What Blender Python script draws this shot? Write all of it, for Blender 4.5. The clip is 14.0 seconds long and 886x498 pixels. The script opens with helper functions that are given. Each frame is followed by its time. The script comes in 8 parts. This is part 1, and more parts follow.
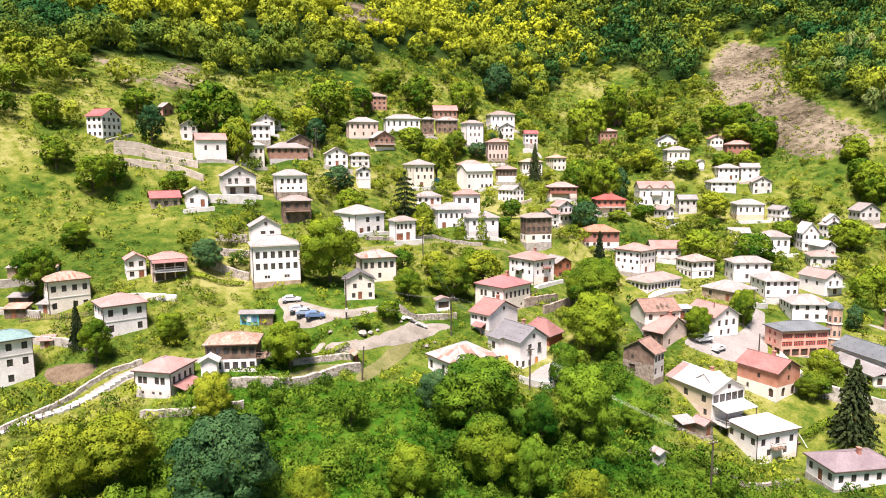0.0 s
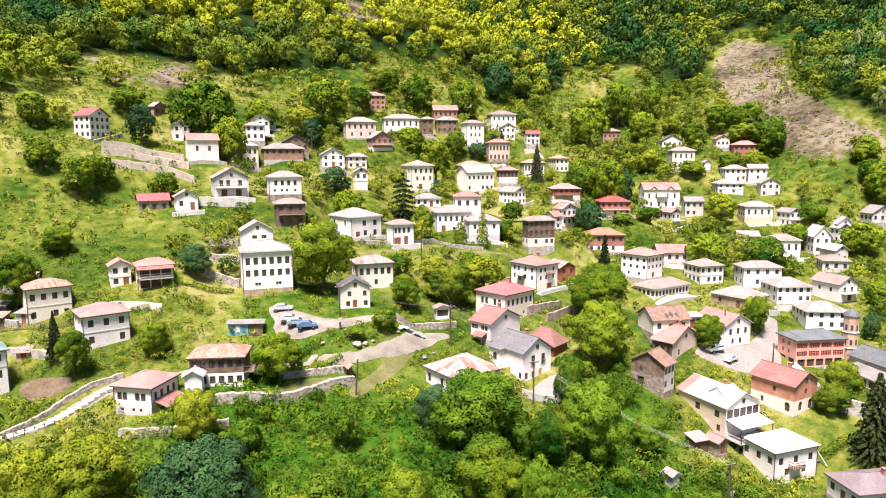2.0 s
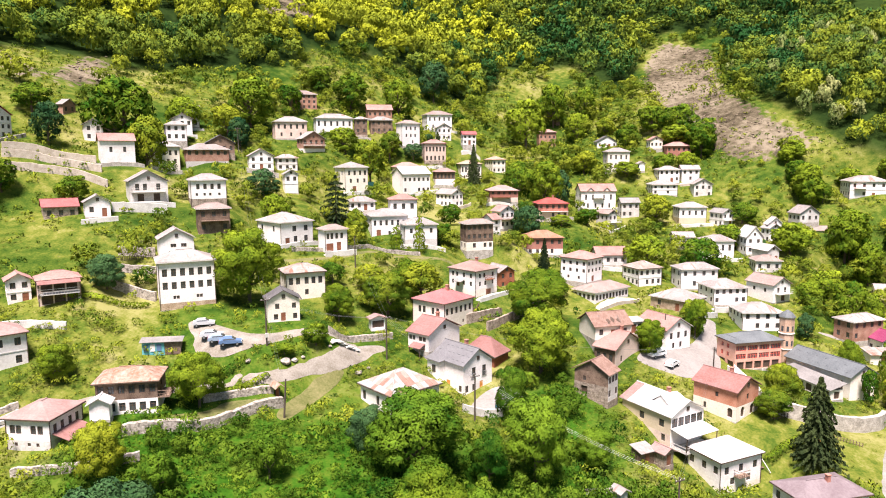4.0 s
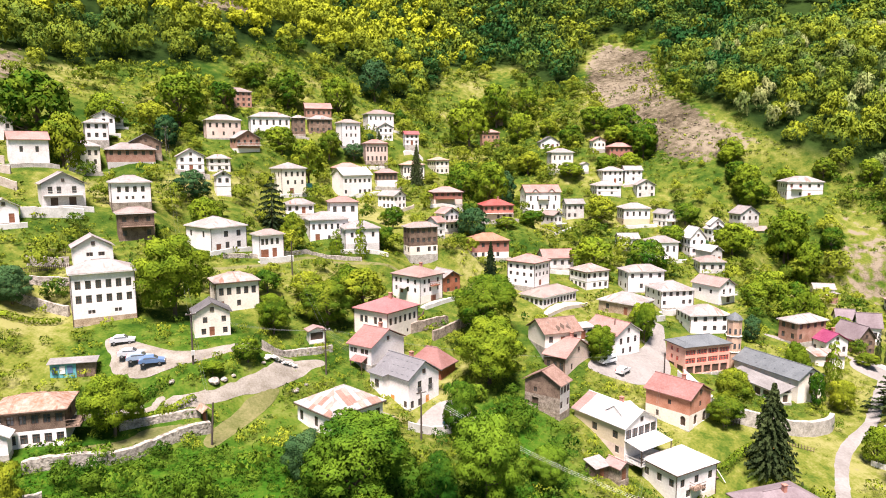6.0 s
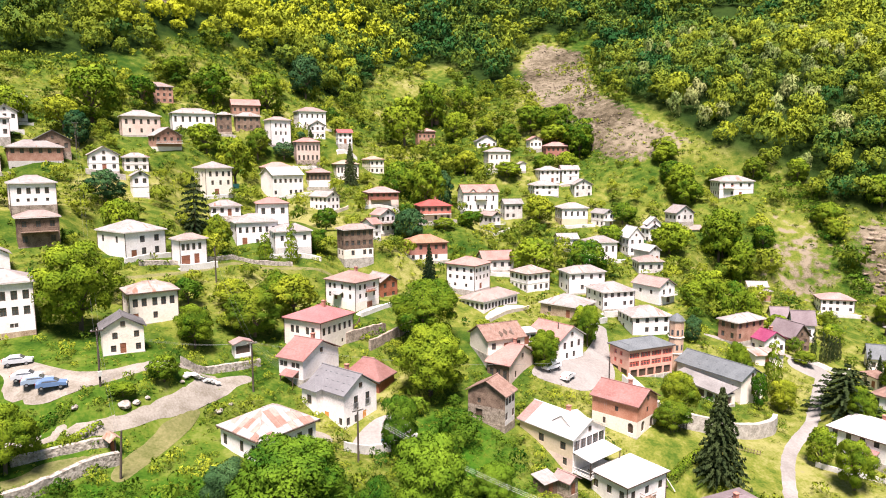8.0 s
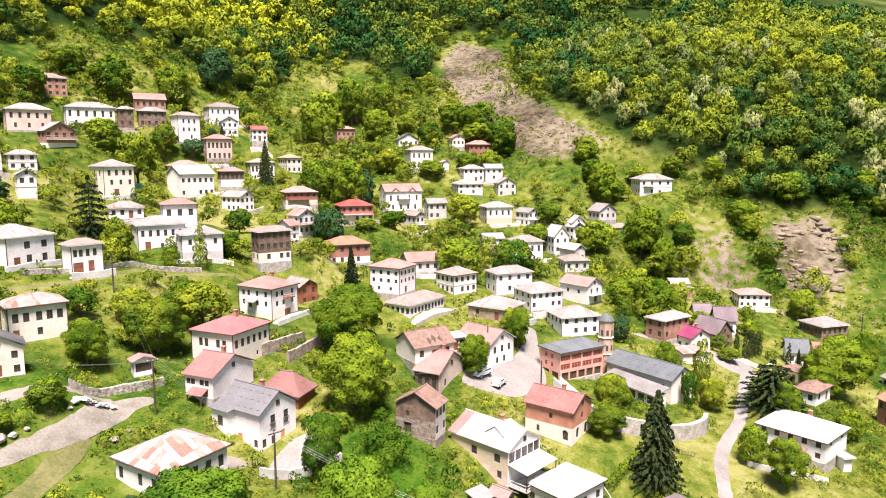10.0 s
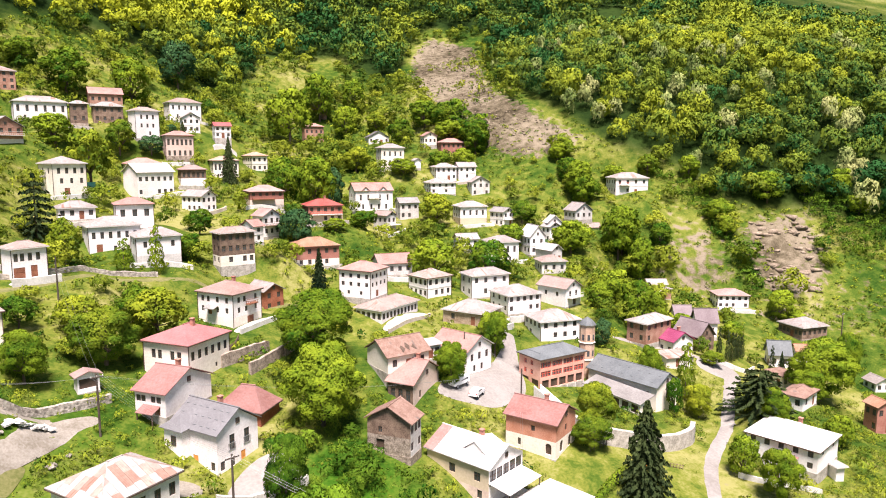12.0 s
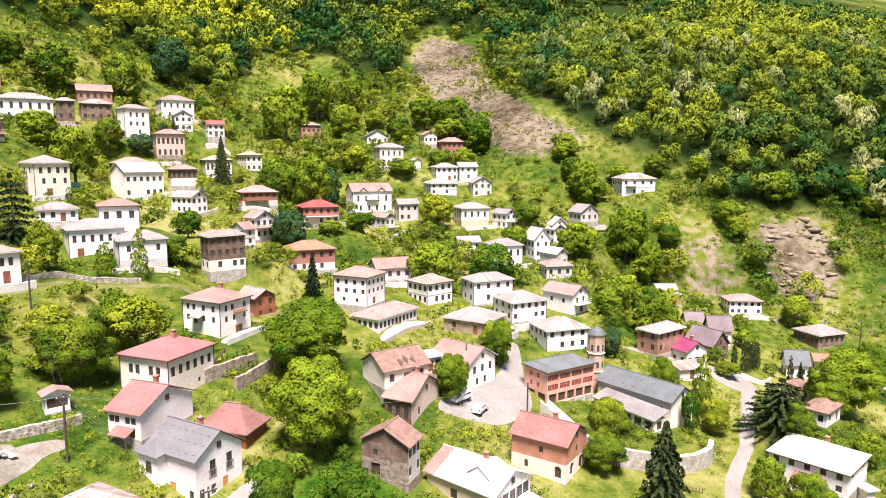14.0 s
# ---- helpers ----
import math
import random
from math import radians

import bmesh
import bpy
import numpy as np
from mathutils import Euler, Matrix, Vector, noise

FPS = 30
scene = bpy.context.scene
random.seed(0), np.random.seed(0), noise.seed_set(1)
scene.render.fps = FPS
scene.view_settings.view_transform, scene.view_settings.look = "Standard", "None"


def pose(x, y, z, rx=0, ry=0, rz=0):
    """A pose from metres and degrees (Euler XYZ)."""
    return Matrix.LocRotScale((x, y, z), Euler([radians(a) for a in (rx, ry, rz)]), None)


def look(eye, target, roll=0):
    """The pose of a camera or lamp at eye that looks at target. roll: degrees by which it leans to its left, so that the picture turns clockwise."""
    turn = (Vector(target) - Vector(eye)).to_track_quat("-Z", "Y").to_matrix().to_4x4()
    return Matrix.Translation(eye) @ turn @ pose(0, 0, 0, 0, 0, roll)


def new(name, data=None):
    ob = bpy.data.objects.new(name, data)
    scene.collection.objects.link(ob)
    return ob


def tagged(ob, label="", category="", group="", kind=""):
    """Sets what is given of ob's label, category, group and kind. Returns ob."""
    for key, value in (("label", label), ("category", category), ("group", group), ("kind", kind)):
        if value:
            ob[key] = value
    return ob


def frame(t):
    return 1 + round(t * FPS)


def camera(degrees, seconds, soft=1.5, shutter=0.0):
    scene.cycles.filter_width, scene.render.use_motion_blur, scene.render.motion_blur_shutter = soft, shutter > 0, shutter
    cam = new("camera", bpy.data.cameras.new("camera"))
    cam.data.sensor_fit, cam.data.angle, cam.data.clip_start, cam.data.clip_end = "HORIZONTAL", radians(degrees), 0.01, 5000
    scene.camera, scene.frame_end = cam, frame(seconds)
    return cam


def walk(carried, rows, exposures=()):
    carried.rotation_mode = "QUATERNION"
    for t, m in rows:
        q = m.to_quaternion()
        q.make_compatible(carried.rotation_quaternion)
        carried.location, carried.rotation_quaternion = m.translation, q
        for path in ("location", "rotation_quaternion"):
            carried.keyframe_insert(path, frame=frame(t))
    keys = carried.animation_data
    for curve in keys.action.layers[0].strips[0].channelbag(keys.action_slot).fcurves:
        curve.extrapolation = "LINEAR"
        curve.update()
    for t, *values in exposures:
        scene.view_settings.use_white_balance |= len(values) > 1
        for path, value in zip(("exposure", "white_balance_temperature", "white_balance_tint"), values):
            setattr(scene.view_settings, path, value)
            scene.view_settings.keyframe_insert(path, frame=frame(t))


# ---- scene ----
from mathutils import geometry

cam = camera(65.75, 14.0, 1.0)
PITCH = -7.78
# seconds, eye (metres), yaw, roll (degrees)
PATH = [
    (0, 0.03, -0.04, 60.14, -0.00, -0.17),
    (0.5, 0.10, 1.72, 60.17, 0.00, -0.17),
    (1, 0.18, 3.52, 60.24, 0.02, -0.17),
    (1.5, 0.26, 5.35, 60.33, 0.04, -0.17),
    (2, 0.36, 7.21, 60.44, 0.04, -0.17),
    (2.5, 0.47, 9.08, 60.55, -0.10, -0.17),
    (3, 0.60, 10.98, 60.67, -1.31, -0.17),
    (3.5, 0.73, 12.89, 60.77, -3.40, -0.17),
    (3.7, 0.79, 13.66, 60.80, -4.20, -0.17),
    (5.8, 1.60, 21.81, 60.97, -9.60, -0.10),
    (6, 1.70, 22.59, 60.97, -10.06, -0.09),
    (6.5, 1.96, 24.55, 60.92, -11.30, -0.07),
    (7, 2.24, 26.50, 60.85, -12.46, -0.05),
    (7.5, 2.56, 28.46, 60.75, -13.82, -0.03),
    (8, 2.91, 30.42, 60.62, -15.49, -0.01),
    (8.5, 3.30, 32.38, 60.47, -17.60, 0.01),
    (9, 3.72, 34.33, 60.30, -19.26, 0.02),
    (9.2, 3.90, 35.12, 60.23, -19.80, 0.03),
    (11.3, 6.21, 43.33, 59.42, -24.58, 0.11),
    (11.5, 6.47, 44.11, 59.35, -24.61, 0.12),
    (12, 7.17, 46.07, 59.20, -24.61, 0.14),
    (12.5, 7.93, 48.03, 59.08, -24.61, 0.16),
    (13, 8.76, 49.99, 59.01, -24.61, 0.18),
    (13.5, 9.64, 51.97, 59.00, -24.61, 0.20),
    (14, 10.60, 53.95, 59.06, -24.61, 0.22),
]
walk(cam, [(t, pose(x, y, z, 90 + PITCH, 0, yaw) @ pose(0, 0, 0, 0, 0, roll)) for t, x, y, z, yaw, roll in PATH])
SKY, SUN = 0.05, 5.0
scene.view_settings.exposure = 1.48

# ---------------------------------------------------------------- light
world = bpy.data.worlds.new("sky")
scene.world = world
world.use_nodes = True
_n, _l = world.node_tree.nodes, world.node_tree.links
_sky = _n.new("ShaderNodeTexSky")
_sky.sky_type = "NISHITA"
_sky.sun_disc = False
_sky.sun_elevation = radians(68)
_sky.sun_rotation = radians(198)
_sky.air_density, _sky.dust_density, _sky.ozone_density = 1.0, 0.8, 1.0
_bg = _n["Background"]
_bg.inputs["Strength"].default_value = SKY
_l.new(_sky.outputs["Color"], _bg.inputs["Color"])
_sun = bpy.data.lights.new("sun", "SUN")
_sun.energy, _sun.angle, _sun.color = SUN, radians(18), (1.0, 0.876, 0.855)
new("sun", _sun).matrix_world = look((-20, -61, 160), (0, 0, 0))

# ---------------------------------------------------------------- materials


def material(name, dark, light, scale=0.4, fine=6.0, rough=0.85, bump=0.0, wave=0.0, spec=0.2, vary=0.0, metal=0.0, sharp=0.13, streak=None):
    """A surface of two colours mixed by coarse and fine grain; wave: ridges per metre that run up a roof; streak: (colour, share) of stains that run down it."""
    m = bpy.data.materials.new(name)
    m.use_nodes = True
    n, l = m.node_tree.nodes, m.node_tree.links
    b = n["Principled BSDF"]
    b.inputs["Roughness"].default_value = rough
    b.inputs["Metallic"].default_value = metal
    b.inputs["Specular IOR Level"].default_value = spec
    tc = n.new("ShaderNodeTexCoord")
    n1, n2 = n.new("ShaderNodeTexNoise"), n.new("ShaderNodeTexNoise")
    info = n.new("ShaderNodeObjectInfo")
    shift = n.new("ShaderNodeVectorMath")
    shift.operation = "MULTIPLY_ADD"
    shift.inputs[1].default_value = (1, 1, 1)
    mul = n.new("ShaderNodeMath")
    mul.operation = "MULTIPLY"
    mul.inputs[1].default_value = 90.0
    l.new(info.outputs["Random"], mul.inputs[0])
    comb = n.new("ShaderNodeCombineXYZ")
    for k in range(3):
        l.new(mul.outputs[0], comb.inputs[k])
    l.new(tc.outputs["Object"], shift.inputs[0])
    l.new(comb.outputs[0], shift.inputs[2])
    for t, s, det in ((n1, scale, 4.0), (n2, fine, 6.0)):
        t.inputs["Scale"].default_value = s
        t.inputs["Detail"].default_value = det
        l.new(shift.outputs[0], t.inputs["Vector"])
    mix = n.new("ShaderNodeMath")
    mix.operation = "MULTIPLY_ADD"
    mix.inputs[1].default_value = 0.55
    l.new(n1.outputs[0], mix.inputs[0])
    half = n.new("ShaderNodeMath")
    half.operation = "MULTIPLY"
    half.inputs[1].default_value = 0.45
    l.new(n2.outputs[0], half.inputs[0])
    l.new(half.outputs[0], mix.inputs[2])
    ramp = n.new("ShaderNodeValToRGB")
    ramp.color_ramp.elements[0].position, ramp.color_ramp.elements[1].position = 0.49 - sharp, 0.49 + sharp
    ramp.color_ramp.elements[0].color = (*dark, 1)
    ramp.color_ramp.elements[1].color = (*light, 1)
    l.new(mix.outputs[0], ramp.inputs[0])
    out = ramp.outputs[0]
    if vary:
        hsv = n.new("ShaderNodeHueSaturation")
        val = n.new("ShaderNodeMath")
        val.operation = "MULTIPLY_ADD"
        val.inputs[1].default_value, val.inputs[2].default_value = 2 * vary, 1 - vary
        l.new(info.outputs["Random"], val.inputs[0])
        l.new(val.outputs[0], hsv.inputs["Value"])
        l.new(out, hsv.inputs["Color"])
        out = hsv.outputs[0]
    if wave or streak:
        nrm, pos = n.new("ShaderNodeSeparateXYZ"), n.new("ShaderNodeSeparateXYZ")
        l.new(tc.outputs["Normal"], nrm.inputs[0])
        l.new(shift.outputs[0], pos.inputs[0])
        absx, absy, more = n.new("ShaderNodeMath"), n.new("ShaderNodeMath"), n.new("ShaderNodeMath")
        absx.operation = absy.operation = "ABSOLUTE"
        more.operation = "GREATER_THAN"
        l.new(nrm.outputs[0], absx.inputs[0])
        l.new(nrm.outputs[1], absy.inputs[0])
        l.new(absx.outputs[0], more.inputs[0])
        l.new(absy.outputs[0], more.inputs[1])
        along = n.new("ShaderNodeMix")
        l.new(more.outputs[0], along.inputs["Factor"])
        l.new(pos.outputs[0], along.inputs["A"])
        l.new(pos.outputs[1], along.inputs["B"])
        flow = n.new("ShaderNodeCombineXYZ")
        l.new(along.outputs["Result"], flow.inputs[0])
        slow = n.new("ShaderNodeMath")
        slow.operation = "MULTIPLY"
        slow.inputs[1].default_value = 0.35
        l.new(pos.outputs[2], slow.inputs[0])
        l.new(slow.outputs[0], flow.inputs[1])
        l.new(more.outputs[0], flow.inputs[2])
    if streak:
        run = n.new("ShaderNodeTexNoise")
        run.inputs["Scale"].default_value, run.inputs["Detail"].default_value = 1.1, 5.0
        l.new(flow.outputs[0], run.inputs["Vector"])
        both = n.new("ShaderNodeMath")
        both.operation = "MULTIPLY_ADD"
        both.inputs[1].default_value = 0.55
        l.new(n1.outputs[0], both.inputs[0])
        l.new(run.outputs[0], both.inputs[2])
        cut = n.new("ShaderNodeMapRange")
        cut.inputs["From Min"].default_value, cut.inputs["From Max"].default_value = 1.02 - 0.5 * streak[1], 1.14 - 0.5 * streak[1]
        cut.inputs["To Max"].default_value = 0.85
        l.new(both.outputs[0], cut.inputs["Value"])
        stain = n.new("ShaderNodeMix")
        stain.data_type = "RGBA"
        l.new(cut.outputs["Result"], stain.inputs["Factor"])
        l.new(out, stain.inputs["A"])
        stain.inputs["B"].default_value = (*streak[0], 1)
        out = stain.outputs["Result"]
    l.new(out, b.inputs["Base Color"])
    if bump or wave:
        bp = n.new("ShaderNodeBump")
        bp.inputs["Strength"].default_value = 0.6
        bp.inputs["Distance"].default_value = bump or 0.05
        l.new(n2.outputs[0], bp.inputs["Height"])
        if wave:
            wv = n.new("ShaderNodeTexWave")
            wv.inputs["Scale"].default_value = wave
            wv.inputs["Distortion"].default_value = 0.6
            l.new(flow.outputs[0], wv.inputs["Vector"])
            l.new(wv.outputs["Fac"], bp.inputs["Height"])
        l.new(bp.outputs[0], b.inputs["Normal"])
    return m


M_WALL = {
    "white": material("white plaster", (0.66, 0.60, 0.575), (0.86, 0.815, 0.795), 0.25, 3.0, vary=0.05),
    "cream": material("cream plaster", (0.64, 0.565, 0.48), (0.82, 0.755, 0.665), 0.25, 3.0, vary=0.06),
    "beige": material("beige render", (0.56, 0.45, 0.31), (0.68, 0.56, 0.41), 0.25, 3.0, vary=0.05),
    "grey": material("grey render", (0.40, 0.37, 0.345), (0.62, 0.59, 0.565), 0.3, 3.0, vary=0.1),
    "pinkwall": material("pink plaster", (0.52, 0.39, 0.33), (0.70, 0.55, 0.475), 0.3, 3.0, vary=0.08),
    "brick": material("red brick", (0.26, 0.125, 0.085), (0.43, 0.26, 0.195), 0.6, 5.0, bump=0.03, vary=0.12),
    "redbrick": material("fresh red brick", (0.40, 0.165, 0.10), (0.54, 0.27, 0.185), 0.6, 5.0, bump=0.03),
    "redwall": material("red painted wall", (0.27, 0.105, 0.080), (0.39, 0.19, 0.15), 0.4, 4.0, vary=0.08),
    "orange": material("orange brick", (0.56, 0.29, 0.215), (0.68, 0.40, 0.32), 0.6, 4.0, bump=0.02),
    "stone": material("rubble stone wall", (0.13, 0.10, 0.075), (0.42, 0.345, 0.28), 1.2, 4.0, bump=0.15, vary=0.12),
    "brownstone": material("brown stone wall", (0.26, 0.18, 0.115), (0.48, 0.37, 0.27), 1.0, 4.0, bump=0.1),
    "wood": material("weathered timber", (0.085, 0.055, 0.040), (0.25, 0.175, 0.13), 0.8, 7.0, bump=0.05, vary=0.15),
    "redwood": material("red stained timber", (0.20, 0.065, 0.035), (0.34, 0.13, 0.08), 0.6, 5.0, bump=0.04),
}
RUST, SOOT = (0.20, 0.095, 0.060), (0.12, 0.10, 0.09)
M_ROOF = {
    "pale": material("pale sheet roof", (0.205, 0.171, 0.155), (0.322, 0.291, 0.276), 0.22, 1.6, rough=0.55, wave=2.2, bump=0.04, spec=0.3, vary=0.12, streak=(RUST, 0.24)),
    "whitesheet": material("white sheet roof", (0.42, 0.385, 0.365), (0.58, 0.555, 0.535), 0.2, 1.2, rough=0.5, wave=2.2, bump=0.03, vary=0.05, streak=((0.30, 0.20, 0.15), 0.15)),
    "palepink": material("pale pinkish tile roof", (0.205, 0.146, 0.127), (0.304, 0.239, 0.214), 0.3, 2.5, wave=2.2, bump=0.05, vary=0.08, streak=(RUST, 0.22)),
    "pinkpale": material("bleached pink tile roof", (0.252, 0.153, 0.135), (0.336, 0.237, 0.216), 0.3, 2.5, wave=2.2, bump=0.05, vary=0.06, streak=(SOOT, 0.10)),
    "pink": material("pink tile roof", (0.264, 0.135, 0.114), (0.360, 0.216, 0.189), 0.3, 2.5, wave=2.2, bump=0.05, vary=0.08, streak=(SOOT, 0.10)),
    "rose": material("rose red sheet roof", (0.258, 0.093, 0.090), (0.330, 0.141, 0.138), 0.25, 2.5, rough=0.6, wave=2.2, bump=0.04, vary=0.06),
    "pinkred": material("faded red tile roof", (0.215, 0.098, 0.085), (0.30, 0.165, 0.15), 0.3, 2.5, wave=2.6, bump=0.06, vary=0.05, streak=(SOOT, 0.08)),
    "red": material("red sheet roof", (0.252, 0.060, 0.060), (0.330, 0.120, 0.114), 0.25, 2.5, rough=0.6, wave=2.2, bump=0.04),
    "brightred": material("bright red tile roof", (0.240, 0.042, 0.036), (0.318, 0.084, 0.072), 0.3, 2.5, wave=2.2, bump=0.04),
    "magenta": material("magenta sheet roof", (0.198, 0.030, 0.078), (0.258, 0.054, 0.114), 0.3, 2.5, rough=0.5, wave=2.2, bump=0.04),
    "mauve": material("mauve sheet roof", (0.144, 0.108, 0.114), (0.216, 0.174, 0.180), 0.3, 2.5, rough=0.6, wave=2.2, bump=0.04),
    "brownpink": material("brown pink tile roof", (0.204, 0.132, 0.111), (0.300, 0.210, 0.183), 0.3, 2.5, wave=2.2, bump=0.05, streak=(SOOT, 0.15)),
    "orange": material("orange tile roof", (0.252, 0.114, 0.066), (0.348, 0.198, 0.135), 0.4, 3.0, wave=2.2, bump=0.05, streak=(SOOT, 0.15)),
    "orangepale": material("faded orange tile roof", (0.300, 0.192, 0.132), (0.396, 0.288, 0.228), 0.4, 3.0, wave=2.2, bump=0.05, streak=(SOOT, 0.12)),
    "tile": material("old clay tile roof", (0.174, 0.099, 0.075), (0.294, 0.195, 0.156), 0.9, 4.0, wave=2.6, bump=0.08, streak=(SOOT, 0.2)),
    "rust": material("rusted sheet roof", (0.223, 0.108, 0.062), (0.360, 0.285, 0.236), 0.45, 2.0, wave=2.2, bump=0.04, streak=(RUST, 0.36)),
    "rustpale": material("pale roof with rust streaks", (0.223, 0.155, 0.124), (0.335, 0.291, 0.267), 0.5, 1.5, wave=2.2, bump=0.04, streak=(RUST, 0.34)),
    "patch": material("pale worn sheet roof", (0.260, 0.223, 0.205), (0.360, 0.329, 0.310), 0.45, 0.8, wave=2.2, bump=0.04, streak=(RUST, 0.2)),
    "slate": material("grey sheet roof", (0.088, 0.096, 0.101), (0.140, 0.151, 0.156), 0.3, 2.5, rough=0.5, wave=1.2, bump=0.05, vary=0.08),
    "lightgrey": material("light grey sheet roof", (0.127, 0.122, 0.127), (0.179, 0.174, 0.179), 0.3, 2.5, rough=0.5, wave=2.2, bump=0.04),
    "grey": material("grey tile roof", (0.168, 0.156, 0.147), (0.276, 0.258, 0.246), 0.3, 2.5, wave=2.2, bump=0.05, vary=0.1, streak=(SOOT, 0.2)),
    "dark": material("dark tile roof", (0.064, 0.060, 0.060), (0.136, 0.128, 0.128), 0.3, 2.5, wave=2.2, bump=0.05),
    "teal": material("teal sheet roof", (0.120, 0.192, 0.180), (0.192, 0.276, 0.258), 0.3, 2.5, rough=0.6, wave=2.2, bump=0.04),
}
M_TANBRICK = material("tan brick", (0.40, 0.25, 0.17), (0.56, 0.40, 0.30), 0.6, 5.0, bump=0.03)
# frame brown, also the dark fill that stands for unlit rooms
M_FRAME_VOID = material("dark frame and unlit opening", (0.05, 0.035, 0.025), (0.12, 0.08, 0.06), 1.0, 8.0, rough=0.6)
M_REDFRAME = material("red window frame", (0.60, 0.085, 0.055), (0.74, 0.15, 0.10), 1.0, 8.0, rough=0.6)
M_DOOR = material("brown wooden door", (0.16, 0.06, 0.035), (0.28, 0.12, 0.07), 1.0, 8.0, rough=0.6)
M_ORANGEDOOR = material("orange varnished door", (0.55, 0.22, 0.05), (0.66, 0.30, 0.09), 1.0, 8.0, rough=0.5)
M_GLASS = material("window glass", (0.035, 0.038, 0.042), (0.085, 0.09, 0.095), 1.0, 3.0, rough=0.12, spec=0.6)
M_FOUND = material("stone foundation", (0.22, 0.20, 0.17), (0.47, 0.43, 0.38), 1.0, 3.5, bump=0.06)
M_STONE = M_WALL["stone"]
M_DRYWALL = material("pale rubble stone", (0.13, 0.11, 0.09), (0.47, 0.42, 0.36), 1.6, 3.0, bump=0.3)
M_CONCRETE = material("weathered concrete", (0.42, 0.40, 0.37), (0.62, 0.60, 0.56), 0.5, 3.0, bump=0.02)
M_TERRACE = material("pale sandy masonry", (0.32, 0.265, 0.21), (0.52, 0.455, 0.385), 0.8, 4.0, bump=0.05)
M_SOIL = material("dug brown soil", (0.07, 0.048, 0.028), (0.15, 0.11, 0.07), 0.5, 3.0, bump=0.1)
M_ROCK = material("brown weathered rock", (0.10, 0.075, 0.055), (0.34, 0.27, 0.20), 0.8, 3.0, bump=0.2)
M_CHIM = material("chimney brick", (0.30, 0.12, 0.09), (0.45, 0.22, 0.17), 1.0, 6.0)
M_BARK = material("tree bark", (0.05, 0.035, 0.025), (0.13, 0.10, 0.075), 1.0, 6.0, bump=0.03)
M_POLE = material("creosoted timber pole", (0.05, 0.035, 0.03), (0.10, 0.08, 0.065), 0.6, 6.0)
M_WIRE = material("aluminium wire", (0.20, 0.20, 0.19), (0.32, 0.32, 0.30), 1.0, 5.0, rough=0.4, metal=0.6)
M_ROAD = material("dusty gravel road", (0.15, 0.13, 0.10), (0.26, 0.235, 0.20), 0.5, 3.5, bump=0.03)
M_ASPHALT = material("sun-bleached concrete road", (0.175, 0.158, 0.142), (0.255, 0.238, 0.22), 0.15, 2.0, bump=0.01)
M_TRACK = material("dry earth track", (0.075, 0.085, 0.020), (0.165, 0.15, 0.062), 0.3, 2.5, bump=0.03)


def sheet_material():
    """Old roof sheets, each with a tone of its own from bare pale metal to rust."""
    m = material("mixed old roof sheets", (0.30, 0.26, 0.24), (0.40, 0.37, 0.35), 0.5, 2.0, rough=0.55, wave=2.2, bump=0.03, streak=(RUST, 0.16))
    n, l = m.node_tree.nodes, m.node_tree.links
    b = n["Principled BSDF"]
    old = b.inputs["Base Color"].links[0].from_socket
    info, ramp = n.new("ShaderNodeObjectInfo"), n.new("ShaderNodeValToRGB")
    ramp.color_ramp.interpolation = "CONSTANT"
    e = ramp.color_ramp.elements
    e[0].position, e[0].color = 0.0, (0.95, 0.95, 0.95, 1)
    e[1].position, e[1].color = 0.62, (0.86, 0.70, 0.63, 1)
    for p, c in ((0.76, (0.72, 0.48, 0.40)), (0.92, (0.84, 0.58, 0.54))):
        e.new(p).color = (*c, 1)
    l.new(info.outputs["Random"], ramp.inputs[0])
    mix = n.new("ShaderNodeMix")
    mix.data_type, mix.blend_type = "RGBA", "MULTIPLY"
    mix.inputs["Factor"].default_value = 1.0
    l.new(old, mix.inputs["A"])
    l.new(ramp.outputs[0], mix.inputs["B"])
    l.new(mix.outputs["Result"], b.inputs["Base Color"])
    return m


M_SHEET = sheet_material()


